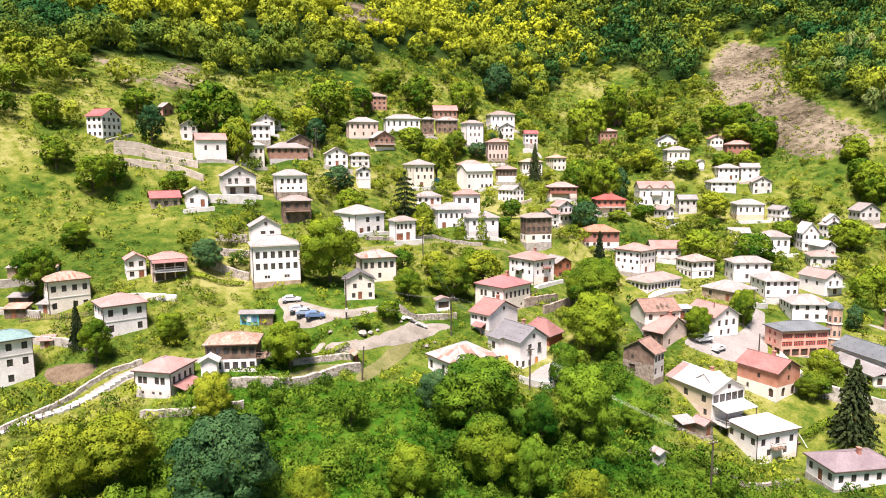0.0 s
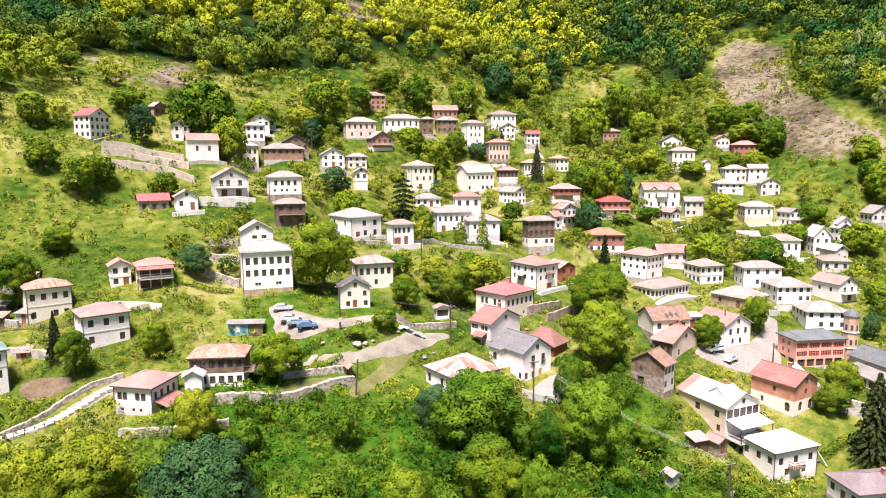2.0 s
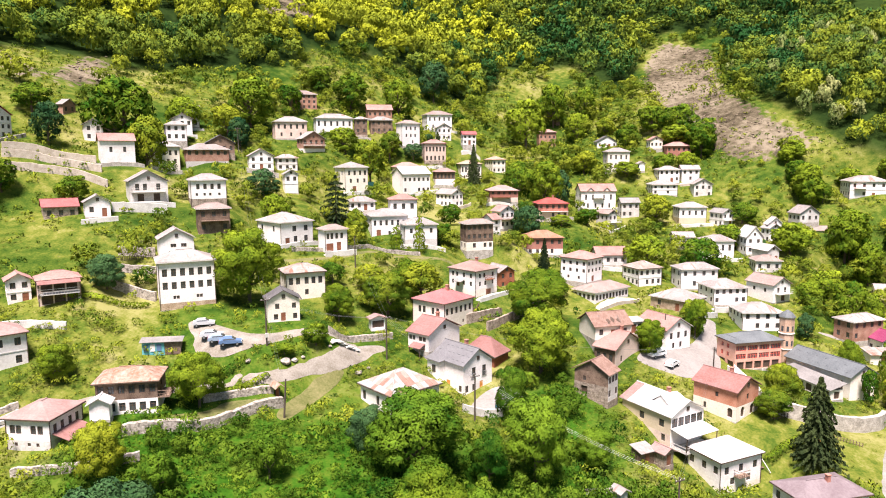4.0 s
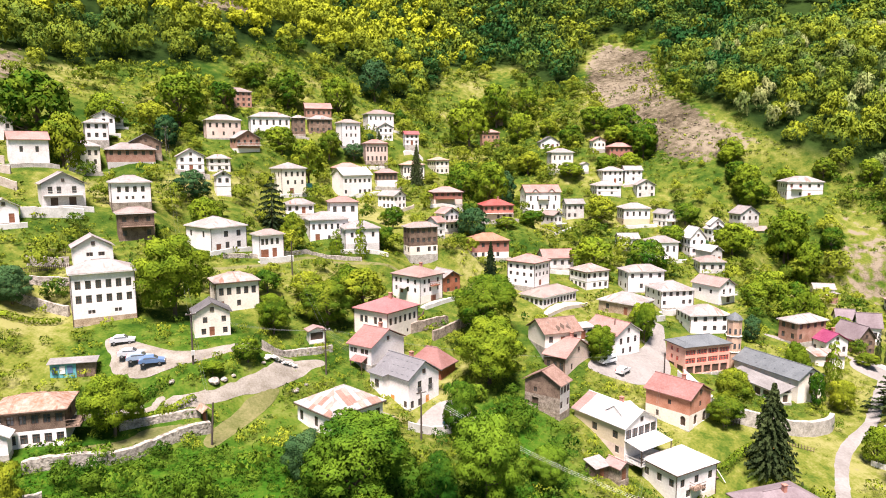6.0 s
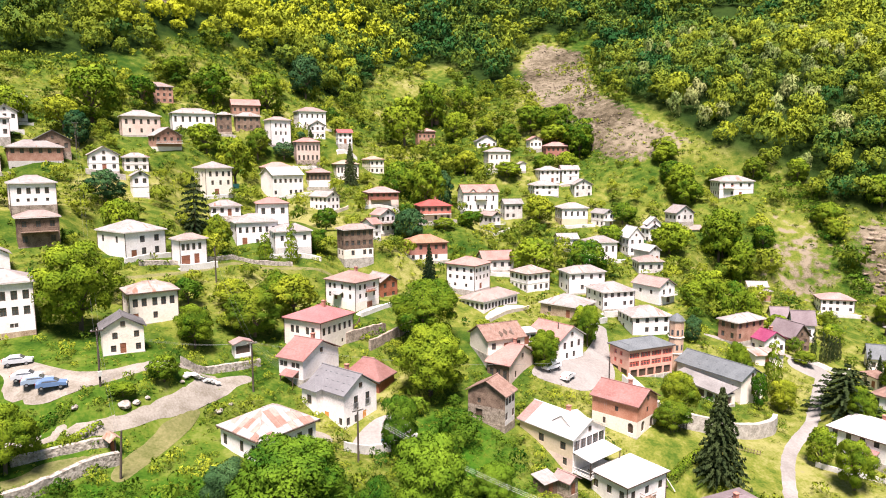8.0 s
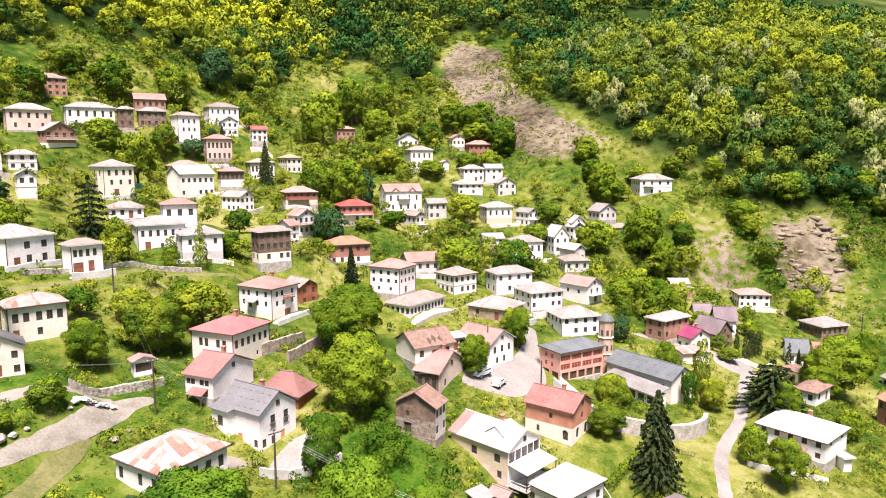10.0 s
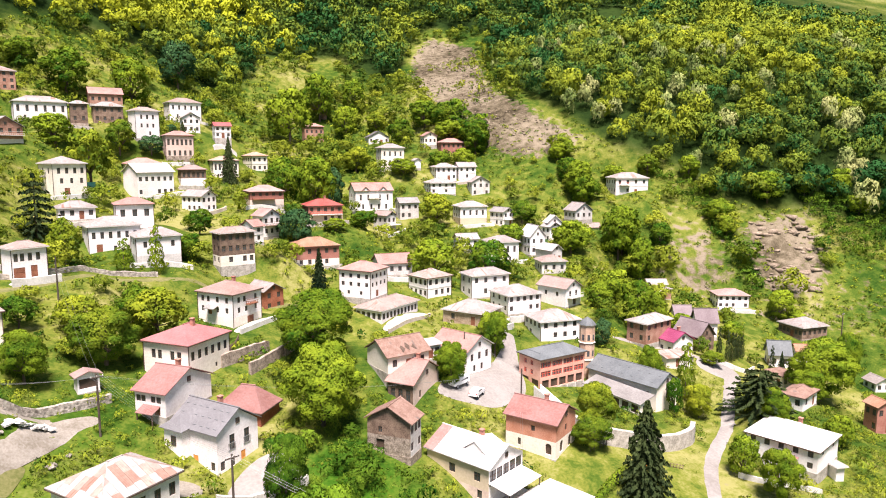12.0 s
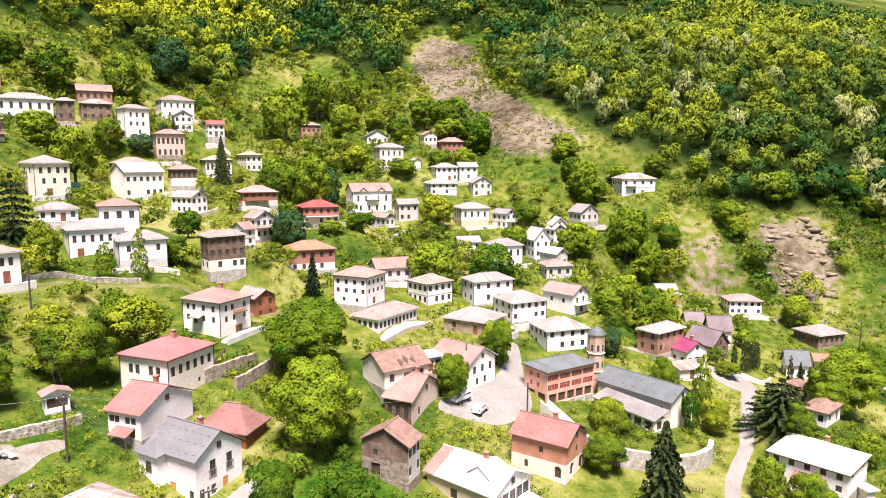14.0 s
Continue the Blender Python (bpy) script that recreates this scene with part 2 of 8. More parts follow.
def leaf_material(name, dark, light, scale=0.25, toned=False):
    """Leaves of many tones; toned: every crown of a joined mesh carries a tone of its own."""
    m = bpy.data.materials.new(name)
    m.use_nodes = True
    n, l = m.node_tree.nodes, m.node_tree.links
    b = n["Principled BSDF"]
    b.inputs["Roughness"].default_value = 0.75
    b.inputs["Specular IOR Level"].default_value = 0.04
    geo, info = n.new("ShaderNodeNewGeometry"), n.new("ShaderNodeObjectInfo")
    noi = n.new("ShaderNodeTexNoise")
    noi.inputs["Scale"].default_value = scale
    noi.inputs["Detail"].default_value = 3.0
    l.new(geo.outputs["Position"], noi.inputs["Vector"])
    add = n.new("ShaderNodeMath")
    add.operation = "MULTIPLY_ADD"
    add.inputs[1].default_value = 0.16
    l.new(geo.outputs["Random Per Island"], add.inputs[0])
    base = n.new("ShaderNodeMath")
    base.operation = "MULTIPLY"
    base.inputs[1].default_value = 0.85
    l.new(noi.outputs[0], base.inputs[0])
    l.new(base.outputs[0], add.inputs[2])
    add2 = n.new("ShaderNodeMath")
    add2.operation = "MULTIPLY_ADD"
    add2.inputs[1].default_value = 0.30
    if toned:
        tone = n.new("ShaderNodeAttribute")
        tone.attribute_name = "tone"
        l.new(tone.outputs["Fac"], add2.inputs[0])
        add2.inputs[1].default_value = 0.36
    else:
        l.new(info.outputs["Random"], add2.inputs[0])
    l.new(add.outputs[0], add2.inputs[2])
    ramp = n.new("ShaderNodeValToRGB")
    ramp.color_ramp.elements[0].position, ramp.color_ramp.elements[1].position = 0.42, 1.0
    ramp.color_ramp.elements[0].color = (*dark, 1)
    ramp.color_ramp.elements[1].color = (*light, 1)
    l.new(add2.outputs[0], ramp.inputs[0])
    l.new(ramp.outputs[0], b.inputs["Base Color"])
    tr = n.new("ShaderNodeBsdfTranslucent")
    l.new(ramp.outputs[0], tr.inputs["Color"])
    sh = n.new("ShaderNodeMixShader")
    sh.inputs[0].default_value = 0.06
    l.new(b.outputs[0], sh.inputs[1])
    l.new(tr.outputs[0], sh.inputs[2])
    l.new(sh.outputs[0], n["Material Output"].inputs["Surface"])
    return m


M_LEAF = {
    "mid": leaf_material("walnut leaves", (0.022, 0.072, 0.005), (0.25, 0.315, 0.020)),
    "green": leaf_material("fresh green leaves", (0.014, 0.060, 0.005), (0.165, 0.26, 0.018)),
    "light": leaf_material("yellow-green leaves", (0.055, 0.105, 0.008), (0.30, 0.325, 0.022)),
    "dark": leaf_material("dark blue-green leaves", (0.010, 0.040, 0.014), (0.080, 0.155, 0.052)),
    "conifer": leaf_material("spruce needles", (0.009, 0.020, 0.008), (0.060, 0.078, 0.026)),
    "forest": leaf_material("woodland leaves", (0.020, 0.072, 0.018), (0.36, 0.385, 0.022), 0.012, True),
    "bush": leaf_material("scrub leaves", (0.026, 0.072, 0.007), (0.28, 0.31, 0.026), 0.09, True),
    "lush": leaf_material("deep green shrub leaves", (0.010, 0.050, 0.004), (0.135, 0.205, 0.016), 0.10, True),
    "blossom": leaf_material("blossoming crowns", (0.11, 0.16, 0.04), (0.45, 0.43, 0.18), 0.1, True),
    "grass": leaf_material("tall grass blades", (0.060, 0.105, 0.010), (0.23, 0.24, 0.030), 0.06, True),
}

# ---------------------------------------------------------------- ground
GRID_X = [-180 + 66 * k for k in range(7)]
GRID_Y = [40 + 60 * k for k in range(9)]
HEIGHTS = [
    11.74, 2.95, 30.27, 11.91, 3.27, -0.14, 2.17, -1.84, -8.66, -5.92, -11.34, -1.45, -19.07, -3.61,
    -7.70, -15.19, -3.23, -14.57, 4.60, -7.83, 6.18, -9.82, -3.06, -5.32, -21.75, 11.37, -1.23, -3.66,
    -14.78, -0.92, -18.07, -21.20, 11.96, -4.32, -4.48, -9.40, -15.41, -8.53, 2.40, 5.95, -7.44, -2.39,
    -3.47, -18.46, 0.57, 3.44, 1.06, -2.80, 1.73, -4.03, -18.08, -9.33, -13.12, 2.83, 3.56, 1.62,
    -8.56, -10.71, -8.87, -13.92, 3.49, 3.70, -2.58, -14.40, -11.57, -6.61, -3.94]


def soil(x, y):
    """The height of the smooth hillside."""
    x, y = np.asarray(x, float), np.asarray(y, float)
    z = HEIGHTS[0] + HEIGHTS[1] * x / 100 + HEIGHTS[2] * y / 100 + HEIGHTS[3] * 0.3 * np.logaddexp(0, (y - 340) / 30)
    k = 4
    for gy in GRID_Y:
        for gx in GRID_X:
            z = z + HEIGHTS[k] * np.exp(-((x - gx) ** 2 + (y - gy) ** 2) / 7688.0)
            k += 1
    return z + spur(x, y)


CREST = [(-200, 352), (-150, 362), (-100, 385), (-62, 404), (-40, 398), (-12, 418), (20, 442), (48, 452), (70, 446), (80, 430)]


def spur(x, y):
    """The wooded spur that stands out from the mountainside above the village."""
    best = np.full(np.shape(x), 1e9)
    for (ax, ay), (bx, by) in zip(CREST, CREST[1:]):
        t = np.clip(((x - ax) * (bx - ax) + (y - ay) * (by - ay)) / ((bx - ax) ** 2 + (by - ay) ** 2), 0, 1)
        best = np.minimum(best, (x - ax - t * (bx - ax)) ** 2 + (y - ay - t * (by - ay)) ** 2)
    return 11.0 * np.exp(-best / 500.0)


def inside(poly, x, y):
    """Which points lie inside a polygon of the plan."""
    hit = np.zeros(np.shape(x), bool)
    for (x0, y0), (x1, y1) in zip(poly, poly[1:] + poly[:1]):
        if y0 != y1:
            hit ^= ((y0 > y) != (y1 > y)) & (x < (x1 - x0) * (y - y0) / (y1 - y0) + x0)
    return hit


SCREE = [(194, 474), (214, 449), (175, 352), (176, 316), (183, 286), (160, 288), (149, 295), (145, 333), (161, 427), (178, 463)]
ROCK = [(211, 229), (233, 219), (224, 205), (212, 194), (193, 197), (197, 208), (206, 220)]
BARE = [(-142, 286), (-131, 274), (-120, 266), (-113, 269), (-122, 280), (-136, 290)]
BARE_EAST = [(-119, 288), (-109, 271), (-103, 294), (-114, 329), (-118, 316)]
GULLY = [(-60, 394), (-45, 393), (-32, 452), (-39, 477), (-54, 479), (-67, 464), (-56, 446)]
DRY = [(180, 236), (197, 228), (191, 212), (169, 214)]
WOODS = [(-160, 256), (-144, 275), (-137, 312), (-108, 313), (-82, 338), (-42, 364), (-26, 387), (19, 411), (37, 396), (54, 403), (70, 422), (85, 467),
         (130, 468), (143, 430), (158, 436), (176, 470), (196, 488), (229, 464), (212, 425), (188, 372), (184, 330), (186, 300), (190, 282), (197, 270), (206, 264),
         (208, 255), (209, 246), (217, 231), (234, 221), (240, 212), (247, 198), (300, 110), (520, 60), (700, 700), (-700, 700), (-520, 180), (-230, 190)]
MEADOW = [(189, 247), (202, 244), (202, 225), (187, 203), (193, 194), (208, 190), (232, 193), (240, 185), (194, 162), (183, 185), (174, 200), (164, 211), (175, 229)]
RAVINE = [(27, 143), (36, 147), (41, 150), (40, 141), (44, 134), (45, 124), (42, 120), (22, 119)]
OPEN_SLOPE = [(-22, 119), (-8, 124), (0, 118), (-1, 104), (-8, 97), (-22, 98), (-27, 108)]
GLADE = [(281, 400), (306, 400), (325, 417), (316, 441), (290, 436)]
ROADS = []


def stony(x, y):
    return inside(SCREE, x, y) | inside(ROCK, x, y) | inside(BARE, x, y) | inside(BARE_EAST, x, y) | inside(GULLY, x, y)


def link(name, verts, faces, mat, parent=None, label="", smooth=False):
    me = bpy.data.meshes.new(name)
    me.from_pydata([tuple(map(float, v)) for v in verts], [], faces)
    me.materials.append(mat)
    if smooth:
        me.shade_smooth()
    ob = new(name, me)
    if parent:
        ob.parent = parent
    if label:
        ob["label"] = label
    return ob


def ground_noise(x, y):
    return noise.fractal(Vector((x * 0.06, y * 0.06, 0.3)), 1.0, 2.0, 4)


def height(x, y):
    """The ground as it is built, with its small bumps."""
    return float(soil(x, y) + terrace(x, y)) + GROUND_BUMP * ground_noise(x, y)


GROUND_BUMP = 0.45
PLOTS = []


def plot(*place, **more):
    """Notes a house to be built; the ground is levelled to its foot first."""
    PLOTS.append((place, more))


def terrace(x, y):
    """How far the ground is cut or filled towards the feet of the houses."""
    x, y = np.asarray(x, float), np.asarray(y, float)
    total, weight = np.zeros_like(x), np.full_like(x, 0.08)
    for px, py, off in PADS:
        k = np.exp(-((x - px) ** 2 + (y - py) ** 2) / 42.0)
        total, weight = total + k * off, weight + k
    return total / weight


plot(-105.6, 216.0, 72.5, -16, 6.8, 9.0, 6.7, "gu", "red", "white", key='h1')
plot(-97.3, 243.0, 77.0, -18, 2.9, 6.4, 2.9, "gu", "pale", "brick")
plot(-89.1, 236.0, 70.5, -63, 5.0, 6.2, 5.0, "gu", "pale", "white", floors=2, nr=2)
plot(-78.5, 220.0, 65.2, -64, 8.0, 10.0, 6.3, "gv", "pink", "white", floors=2, nr=2, rr=[('w', 0.5, 0.74, 0.8, [0.3, 0.7])], rl=[], key='h4')
plot(-70.3, 236.0, 63.8, -67, 7.8, 9.8, 8.3, "hip", "pale", "cream", floors=3, nr=3, rr=[('w', 0.68, 0.86, 0.8, [0.12, 0.31, 0.5, 0.69, 0.88]), ('w', 0.38, 0.54, 0.75, [0.15, 0.383, 0.617, 0.85]), ('d', 0.02, 0.26, 1.1, [0.5])], key='h5')
plot(-69.1, 250.0, 71.1, -69, 5.9, 7.4, 5.3, "hip", "pale", "white")
plot(-68.9, 272.0, 78.7, -70, 5.0, 6.0, 7.5, "hip", "pale", "white")
plot(-70.2, 262.0, 73.5, -69, 5.8, 7.3, 5.7, "gu", "pale", "white")
plot(-60.6, 241.0, 62.9, -70, 10.0, 14.1, 7.5, "hip", "pale", "brick", base=(0.5, 'grey'))
plot(-64.2, 200.0, 54.2, -64, 8.3, 10.3, 5.4, "gu", "pale", "grey", floors=2, nr=3, rr=[('w', 0.58, 0.9, 1.0, [0.2, 0.4, 0.75]), ('o', 0.05, 0.42, 1.6, [0.28, 0.7])], rl=[], key='h9')
plot(-49.8, 204.0, 54.4, -70, 8.0, 10.0, 7.2, "hip", "pale", "white", floors=3, nr=4, rr=[('w', 0.66, 0.86, 0.85, [0.2, 0.4, 0.6, 0.8]), ('w', 0.42, 0.52, 0.6, [0.16, 0.38, 0.54, 0.8])], rl=[], base=(0.3, 'stone'))
plot(-70.3, 187.0, 49.7, -63, 5.2, 6.5, 3.5, "gu", "pale", "white", floors=1, nr=2)
plot(-79.5, 186.0, 48.7, -61, 6.6, 8.3, 3.1, "gv", "red", "stone", kind='shed')
plot(-44.5, 189.0, 47.8, -71, 6.4, 8.6, 6.2, "hip", "palepink", "wood", floors=2, nr=3, key='h13')
plot(-55.6, 247.0, 64.9, -71, 7.8, 9.8, 3.2, "gu", "dark", "wood")
plot(-48.8, 172.0, 42.2, -68, 6.6, 8.3, 4.1, "gu", "pale", "white", rr=[('w', 0.55, 0.75, 0.6, [0.36, 0.44, 0.66, 0.74]), ('w', 0.15, 0.35, 0.6, [0.3, 0.38])], rl=[])
plot(-43.6, 154.0, 39.7, -70, 9.2, 11.5, 9.7, "hip", "pale", "white", floors=3, nr=6, nl=3, rr=[('w', 0.7, 0.86, 0.95, [0.1, 0.26, 0.42, 0.58, 0.74, 0.9]), ('w', 0.43, 0.58, 0.95, [0.1, 0.26, 0.42, 0.58, 0.74, 0.9]), ('w', 0.22, 0.29, 0.55, [0.26, 0.32, 0.68, 0.74])], rl=[], base=(0.14, 'brownstone'))
plot(-83.1, 141.0, 34.0, -51, 7.1, 8.9, 7.2, "hip", "rust", "cream", floors=2, nr=4)
plot(-66.3, 130.0, 31.0, -51, 8.4, 8.9, 6.2, "hip", "pinkpale", "white", floors=2, nr=3)
plot(-71.0, 151.0, 37.0, -59, 5.0, 4.9, 4.5, "gu", "pink", "white")
plot(-64.8, 150.0, 37.2, -61, 6.5, 8.1, 5.0, "hip", "pink", "pinkwall", floors=2, nr=3, rr=[('o', 0.56, 0.92, 1.9, [0.2, 0.5, 0.8]), ('o', 0.05, 0.42, 1.9, [0.2, 0.5, 0.8])], rl=[], key='g3b')
plot(-81.2, 117.0, 27.3, -49, 6.7, 8.3, 8.7, "hip", "teal", "white", floors=3, nr=3)
plot(-47.2, 114.6, 22.8, -12, 7.8, 8.3, 5.5, "hip", "pinkpale", "white", floors=2, nl=4, nr=4, rl=[('w', 0.58, 0.82, 0.85, [0.14, 0.28, 0.62, 0.78]), ('w', 0.24, 0.34, 0.5, [0.2, 0.5, 0.7])], rr=[('w', 0.58, 0.82, 0.8, [0.16, 0.38, 0.62, 0.84])], base=(0.4, 'grey'), key='g5')
plot(-34.1, 122.5, 25.8, 6, 10.0, 7.5, 5.6, "hip", "rust", "woodup", floors=2, nl=6, nr=1, key='g6')
plot(-40.2, 119.0, 23.4, 9, 3.7, 3.0, 2.4, "gv", "whitesheet", "white", nl=0, nr=0, kind='shed')
plot(-20.1, 165.0, 35.2, -71, 7.6, 9.5, 5.9, "hip", "rustpale", "cream", floors=2, nr=4, rr=[('w', 0.56, 0.82, 0.9, [0.12, 0.3, 0.52, 0.7, 0.88]), ('w', 0.15, 0.36, 0.8, [0.52]), ('d', 0.02, 0.36, 0.9, [0.12])], rl=[('w', 0.56, 0.82, 0.8, [0.3, 0.7])], base=(0.3, 'cream'))
plot(-21.6, 148.0, 32.7, -76, 5.7, 7.1, 4.2, "gu", "dark", "cream", floors=2, nr=2, rr=[('w', 0.6, 0.86, 0.8, [0.3, 0.82]), ('w', 0.1, 0.36, 0.8, [0.25, 0.85]), ('d', 0.02, 0.42, 0.9, [0.48])], rl=[])
plot(14.5, 159.5, 28.8, -46, 10.2, 10.8, 6.2, "hip", "rose", "cream", floors=2, nl=4, nr=6, chimney=1, rl=[('w', 0.56, 0.80, 0.85, [0.22, 0.36, 0.64, 0.79]), ('w', 0.12, 0.22, 0.6, [0.28])], rr=[('w', 0.56, 0.80, 0.8, [0.1, 0.26, 0.42, 0.58, 0.74, 0.9]), ('w', 0.16, 0.28, 0.55, [0.66])], base=(0.42, 'cream'), key='G')
plot(24.9, 185.2, 31.4, -51, 10.4, 9.1, 6.8, "hip", "brownpink", "white", floors=3, nl=4, nr=4, chimney=1, rl=[('w', 0.72, 0.89, 0.75, [0.14, 0.3, 0.56, 0.82]), ('w', 0.42, 0.58, 0.75, [0.14, 0.56, 0.82]), ('d', 0.34, 0.58, 1.0, [0.34])], rr=[('w', 0.72, 0.89, 0.75, [0.2, 0.4, 0.8]), ('w', 0.42, 0.58, 0.75, [0.2, 0.45, 0.8]), ('d', 0.03, 0.26, 1.9, [0.6])], base=(0.3, 'cream'), key='C')
plot(34.7, 207.0, 27.1, -65, 8.5, 6.3, 4.9, "gu", "pale", "redwood", nl=0, nr=2, floors=2)
plot(16.3, 140.8, 20.6, -54, 10.0, 8.7, 6.2, "gu", "lightgrey", "white", floors=2, nl=2, nr=3, chimney=1, extra='orange_door', pitch=2.8, rl=[('d', 0.04, 0.40, 1.1, [0.52]), ('w', 0.14, 0.34, 0.8, [0.9])], rr=[('w', 0.52, 0.88, 1.0, [0.36, 0.72]), ('w', 0.12, 0.34, 0.8, [0.12]), ('d', 0.04, 0.38, 0.9, [0.62]), ('w', 0.12, 0.34, 0.8, [0.36])], dashes=3, key='F')
plot(10.4, 150.0, 24.4, -45, 6.6, 11.0, 3.5, "gu", "pinkred", "white", floors=2, nl=4, nr=0, chimney=1, pitch=2.6, rl=[('w', 0.56, 0.84, 0.85, [0.12, 0.28, 0.6, 0.78]), ('d', 0.03, 0.4, 1.1, [0.72]), ('w', 0.12, 0.36, 0.7, [0.3])], rr=[], key='Fb')
plot(2.4, 125.6, 20.5, -54, 10.3, 11.3, 3.7, "hip", "patch", "white", pitch=2.6, floors=1, sheets=True, nl=3, nr=5, rl=[('w', 0.3, 0.75, 0.9, [0.12, 0.55, 0.85])], rr=[('w', 0.3, 0.75, 0.9, [0.1, 0.3, 0.5, 0.7, 0.9])])
plot(24.0, 149.8, 19.5, -40, 8.5, 6.7, 2.4, "hip", "pinkred", "redwood", nl=0, nr=0, pitch=3.2)
plot(-1.6, 157.4, 26.3, -72, 2.8, 4.0, 2.5, "gu", "pinkpale", "white", nl=0, nr=0, pitch=0.7, kind='hut', rr=[('o', 0.25, 0.86, 2.6, [0.5])], extra='nodoor', label='white roadside shelter with a dark open front')
plot(50.4, 152.4, 19.4, -51, 6.0, 11.4, 6.6, "gu", "pink", "wood", floors=2, nl=2, nr=1, chimney=1, rl=[('w', 0.52, 0.84, 0.9, [0.2, 0.5, 0.8]), ('o', 0.02, 0.4, 1.4, [0.5])], rr=[('w', 0.55, 0.75, 0.7, [0.25])], skin_r='pinkwall')
plot(43.8, 137.0, 19.1, -46, 8.2, 4.9, 5.3, "gv", "tile", "wood", floors=2, nl=1, nr=3, extra='nodoor', base=(0.55, 'stone'), skin_r='grey', rl=[('w', 0.62, 0.8, 0.7, [0.3]), ('o', 0.1, 0.42, 1.4, [0.3])])
plot(52.8, 129.2, 13.5, -65, 13.0, 9.7, 5.8, "gu", "whitesheet", "beige", floors=2, nl=3, nr=3, chimney=1, pitch=2.4, skin_r="white", extra="nodoor", rl=[('w', 0.58, 0.82, 1.2, [0.42, 0.82]), ('w', 0.14, 0.36, 0.9, [0.86]), ('o', 0.04, 0.32, 1.9, [0.2])], rr=[('w', 0.52, 0.92, 1.5, [0.12, 0.31, 0.5, 0.69, 0.88]), ('o', 0.03, 0.42, 2.4, [0.3, 0.7])], base=(0.40, 'pinkwall'), key='h81')
plot(68.3, 134.8, 15.6, -59, 10.2, 8.7, 5.9, "gu", "pinkred", "redbrick", floors=2, nl=3, nr=2, chimney=1, pitch=2.3, rl=[('w', 0.68, 0.84, 0.7, [0.55]), ('a', 0.1, 0.42, 1.1, [0.86]), ('w', 0.18, 0.38, 0.6, [0.28])], rr=[('w', 0.66, 0.84, 0.7, [0.5]), ('a', 0.1, 0.44, 1.3, [0.3, 0.72])], base=(0.5, 'cream'))
plot(57.9, 120.3, 8.8, -70, 8.3, 10.6, 7.4, "hip", "whitesheet", "white", floors=2, nl=3, nr=3, rl=[('w', 0.66, 0.84, 1.0, [0.12, 0.5, 0.85]), ('o', 0.03, 0.28, 1.6, [0.25])], rr=[('w', 0.66, 0.84, 1.0, [0.15, 0.5, 0.85]), ('w', 0.38, 0.55, 1.0, [0.3, 0.7])], base=(0.34, 'cream'), key='h83')
plot(65.8, 109.0, 7.0, -81, 8.0, 13.0, 3.2, "hip", "mauve", "white", floors=1, nr=5, chimney=1)
plot(48.7, 122.0, 9.8, -63, 3.6, 3.2, 2.2, "gu", "pinkpale", "stone", nl=0, nr=1, kind='shed')
plot(35.9, 108.0, 10.5, -65, 2.6, 2.3, 2.0, "gu", "pale", "grey", kind='shed')
plot(56.1, 192.1, 32.9, -50, 9.3, 8.4, 6.3, "hip", "pink", "white", floors=3, nl=4, nr=4, rl=[('w', 0.72, 0.88, 0.8, [0.12, 0.373, 0.627, 0.88]), ('w', 0.42, 0.57, 0.8, [0.12, 0.373, 0.627, 0.88]), ('w', 0.12, 0.25, 0.7, [0.3, 0.7])], rr=[('w', 0.72, 0.88, 0.8, [0.14, 0.38, 0.62, 0.86]), ('w', 0.42, 0.57, 0.8, [0.14, 0.38, 0.62, 0.86]), ('d', 0.02, 0.26, 1.1, [0.4])])
plot(56.6, 186.2, 25.0, -57, 8.3, 14.9, 5.3, "hip", "palepink", "woodwin", floors=2, nl=4, nr=9, rr=[('w', 0.6, 0.86, 0.85, [0.06, 0.158, 0.256, 0.353, 0.451, 0.549, 0.647, 0.744, 0.842, 0.94]), ('o', 0.03, 0.42, 2.0, [0.14, 0.36]), ('d', 0.03, 0.42, 1.2, [0.62]), ('w', 0.14, 0.38, 0.9, [0.86])], rl=[('w', 0.6, 0.86, 0.9, [0.1, 0.3, 0.5, 0.7, 0.9]), ('o', 0.03, 0.42, 1.8, [0.6])])
plot(74.1, 201.6, 28.4, -73, 8.3, 8.9, 5.4, "hip", "rustpale", "white", floors=2, nl=4, nr=4)
plot(86.3, 201.4, 28.2, -90, 7.2, 11.9, 5.8, "hip", "pale", "white", floors=2, nl=2, nr=4)
plot(90.5, 189.7, 24.8, -88, 9.4, 10.5, 4.6, "hip", "pale", "white", floors=2, nl=3, nr=5)
plot(107.2, 189.0, 25.3, -71, 10.0, 7.4, 4.7, "gu", "palepink", "white", floors=2, nl=2, nr=1, rr=[('w', 0.55, 0.85, 0.9, [0.3, 0.7]), ('o', 0.04, 0.38, 1.5, [0.6])], rl=[('w', 0.55, 0.78, 0.8, [0.3, 0.7])], key='h71')
plot(116.9, 216.0, 28.0, -103, 7.3, 8.5, 3.5, "hip", "palepink", "grey")
plot(78.5, 179.5, 23.6, -55, 11.4, 10.0, 3.0, "hip", "pale", "brownstone", floors=1, nl=2, nr=1)
plot(47.2, 157.2, 23.4, -80, 8.6, 9.6, 2.9, "gv", "tile", "cream", floors=1, nl=0, nr=3, pitch=2.4, gaps=3)
plot(54.8, 164.0, 22.6, -90, 5.0, 6.6, 2.6, "flat", "whitesheet", "white", nr=4, nl=0)
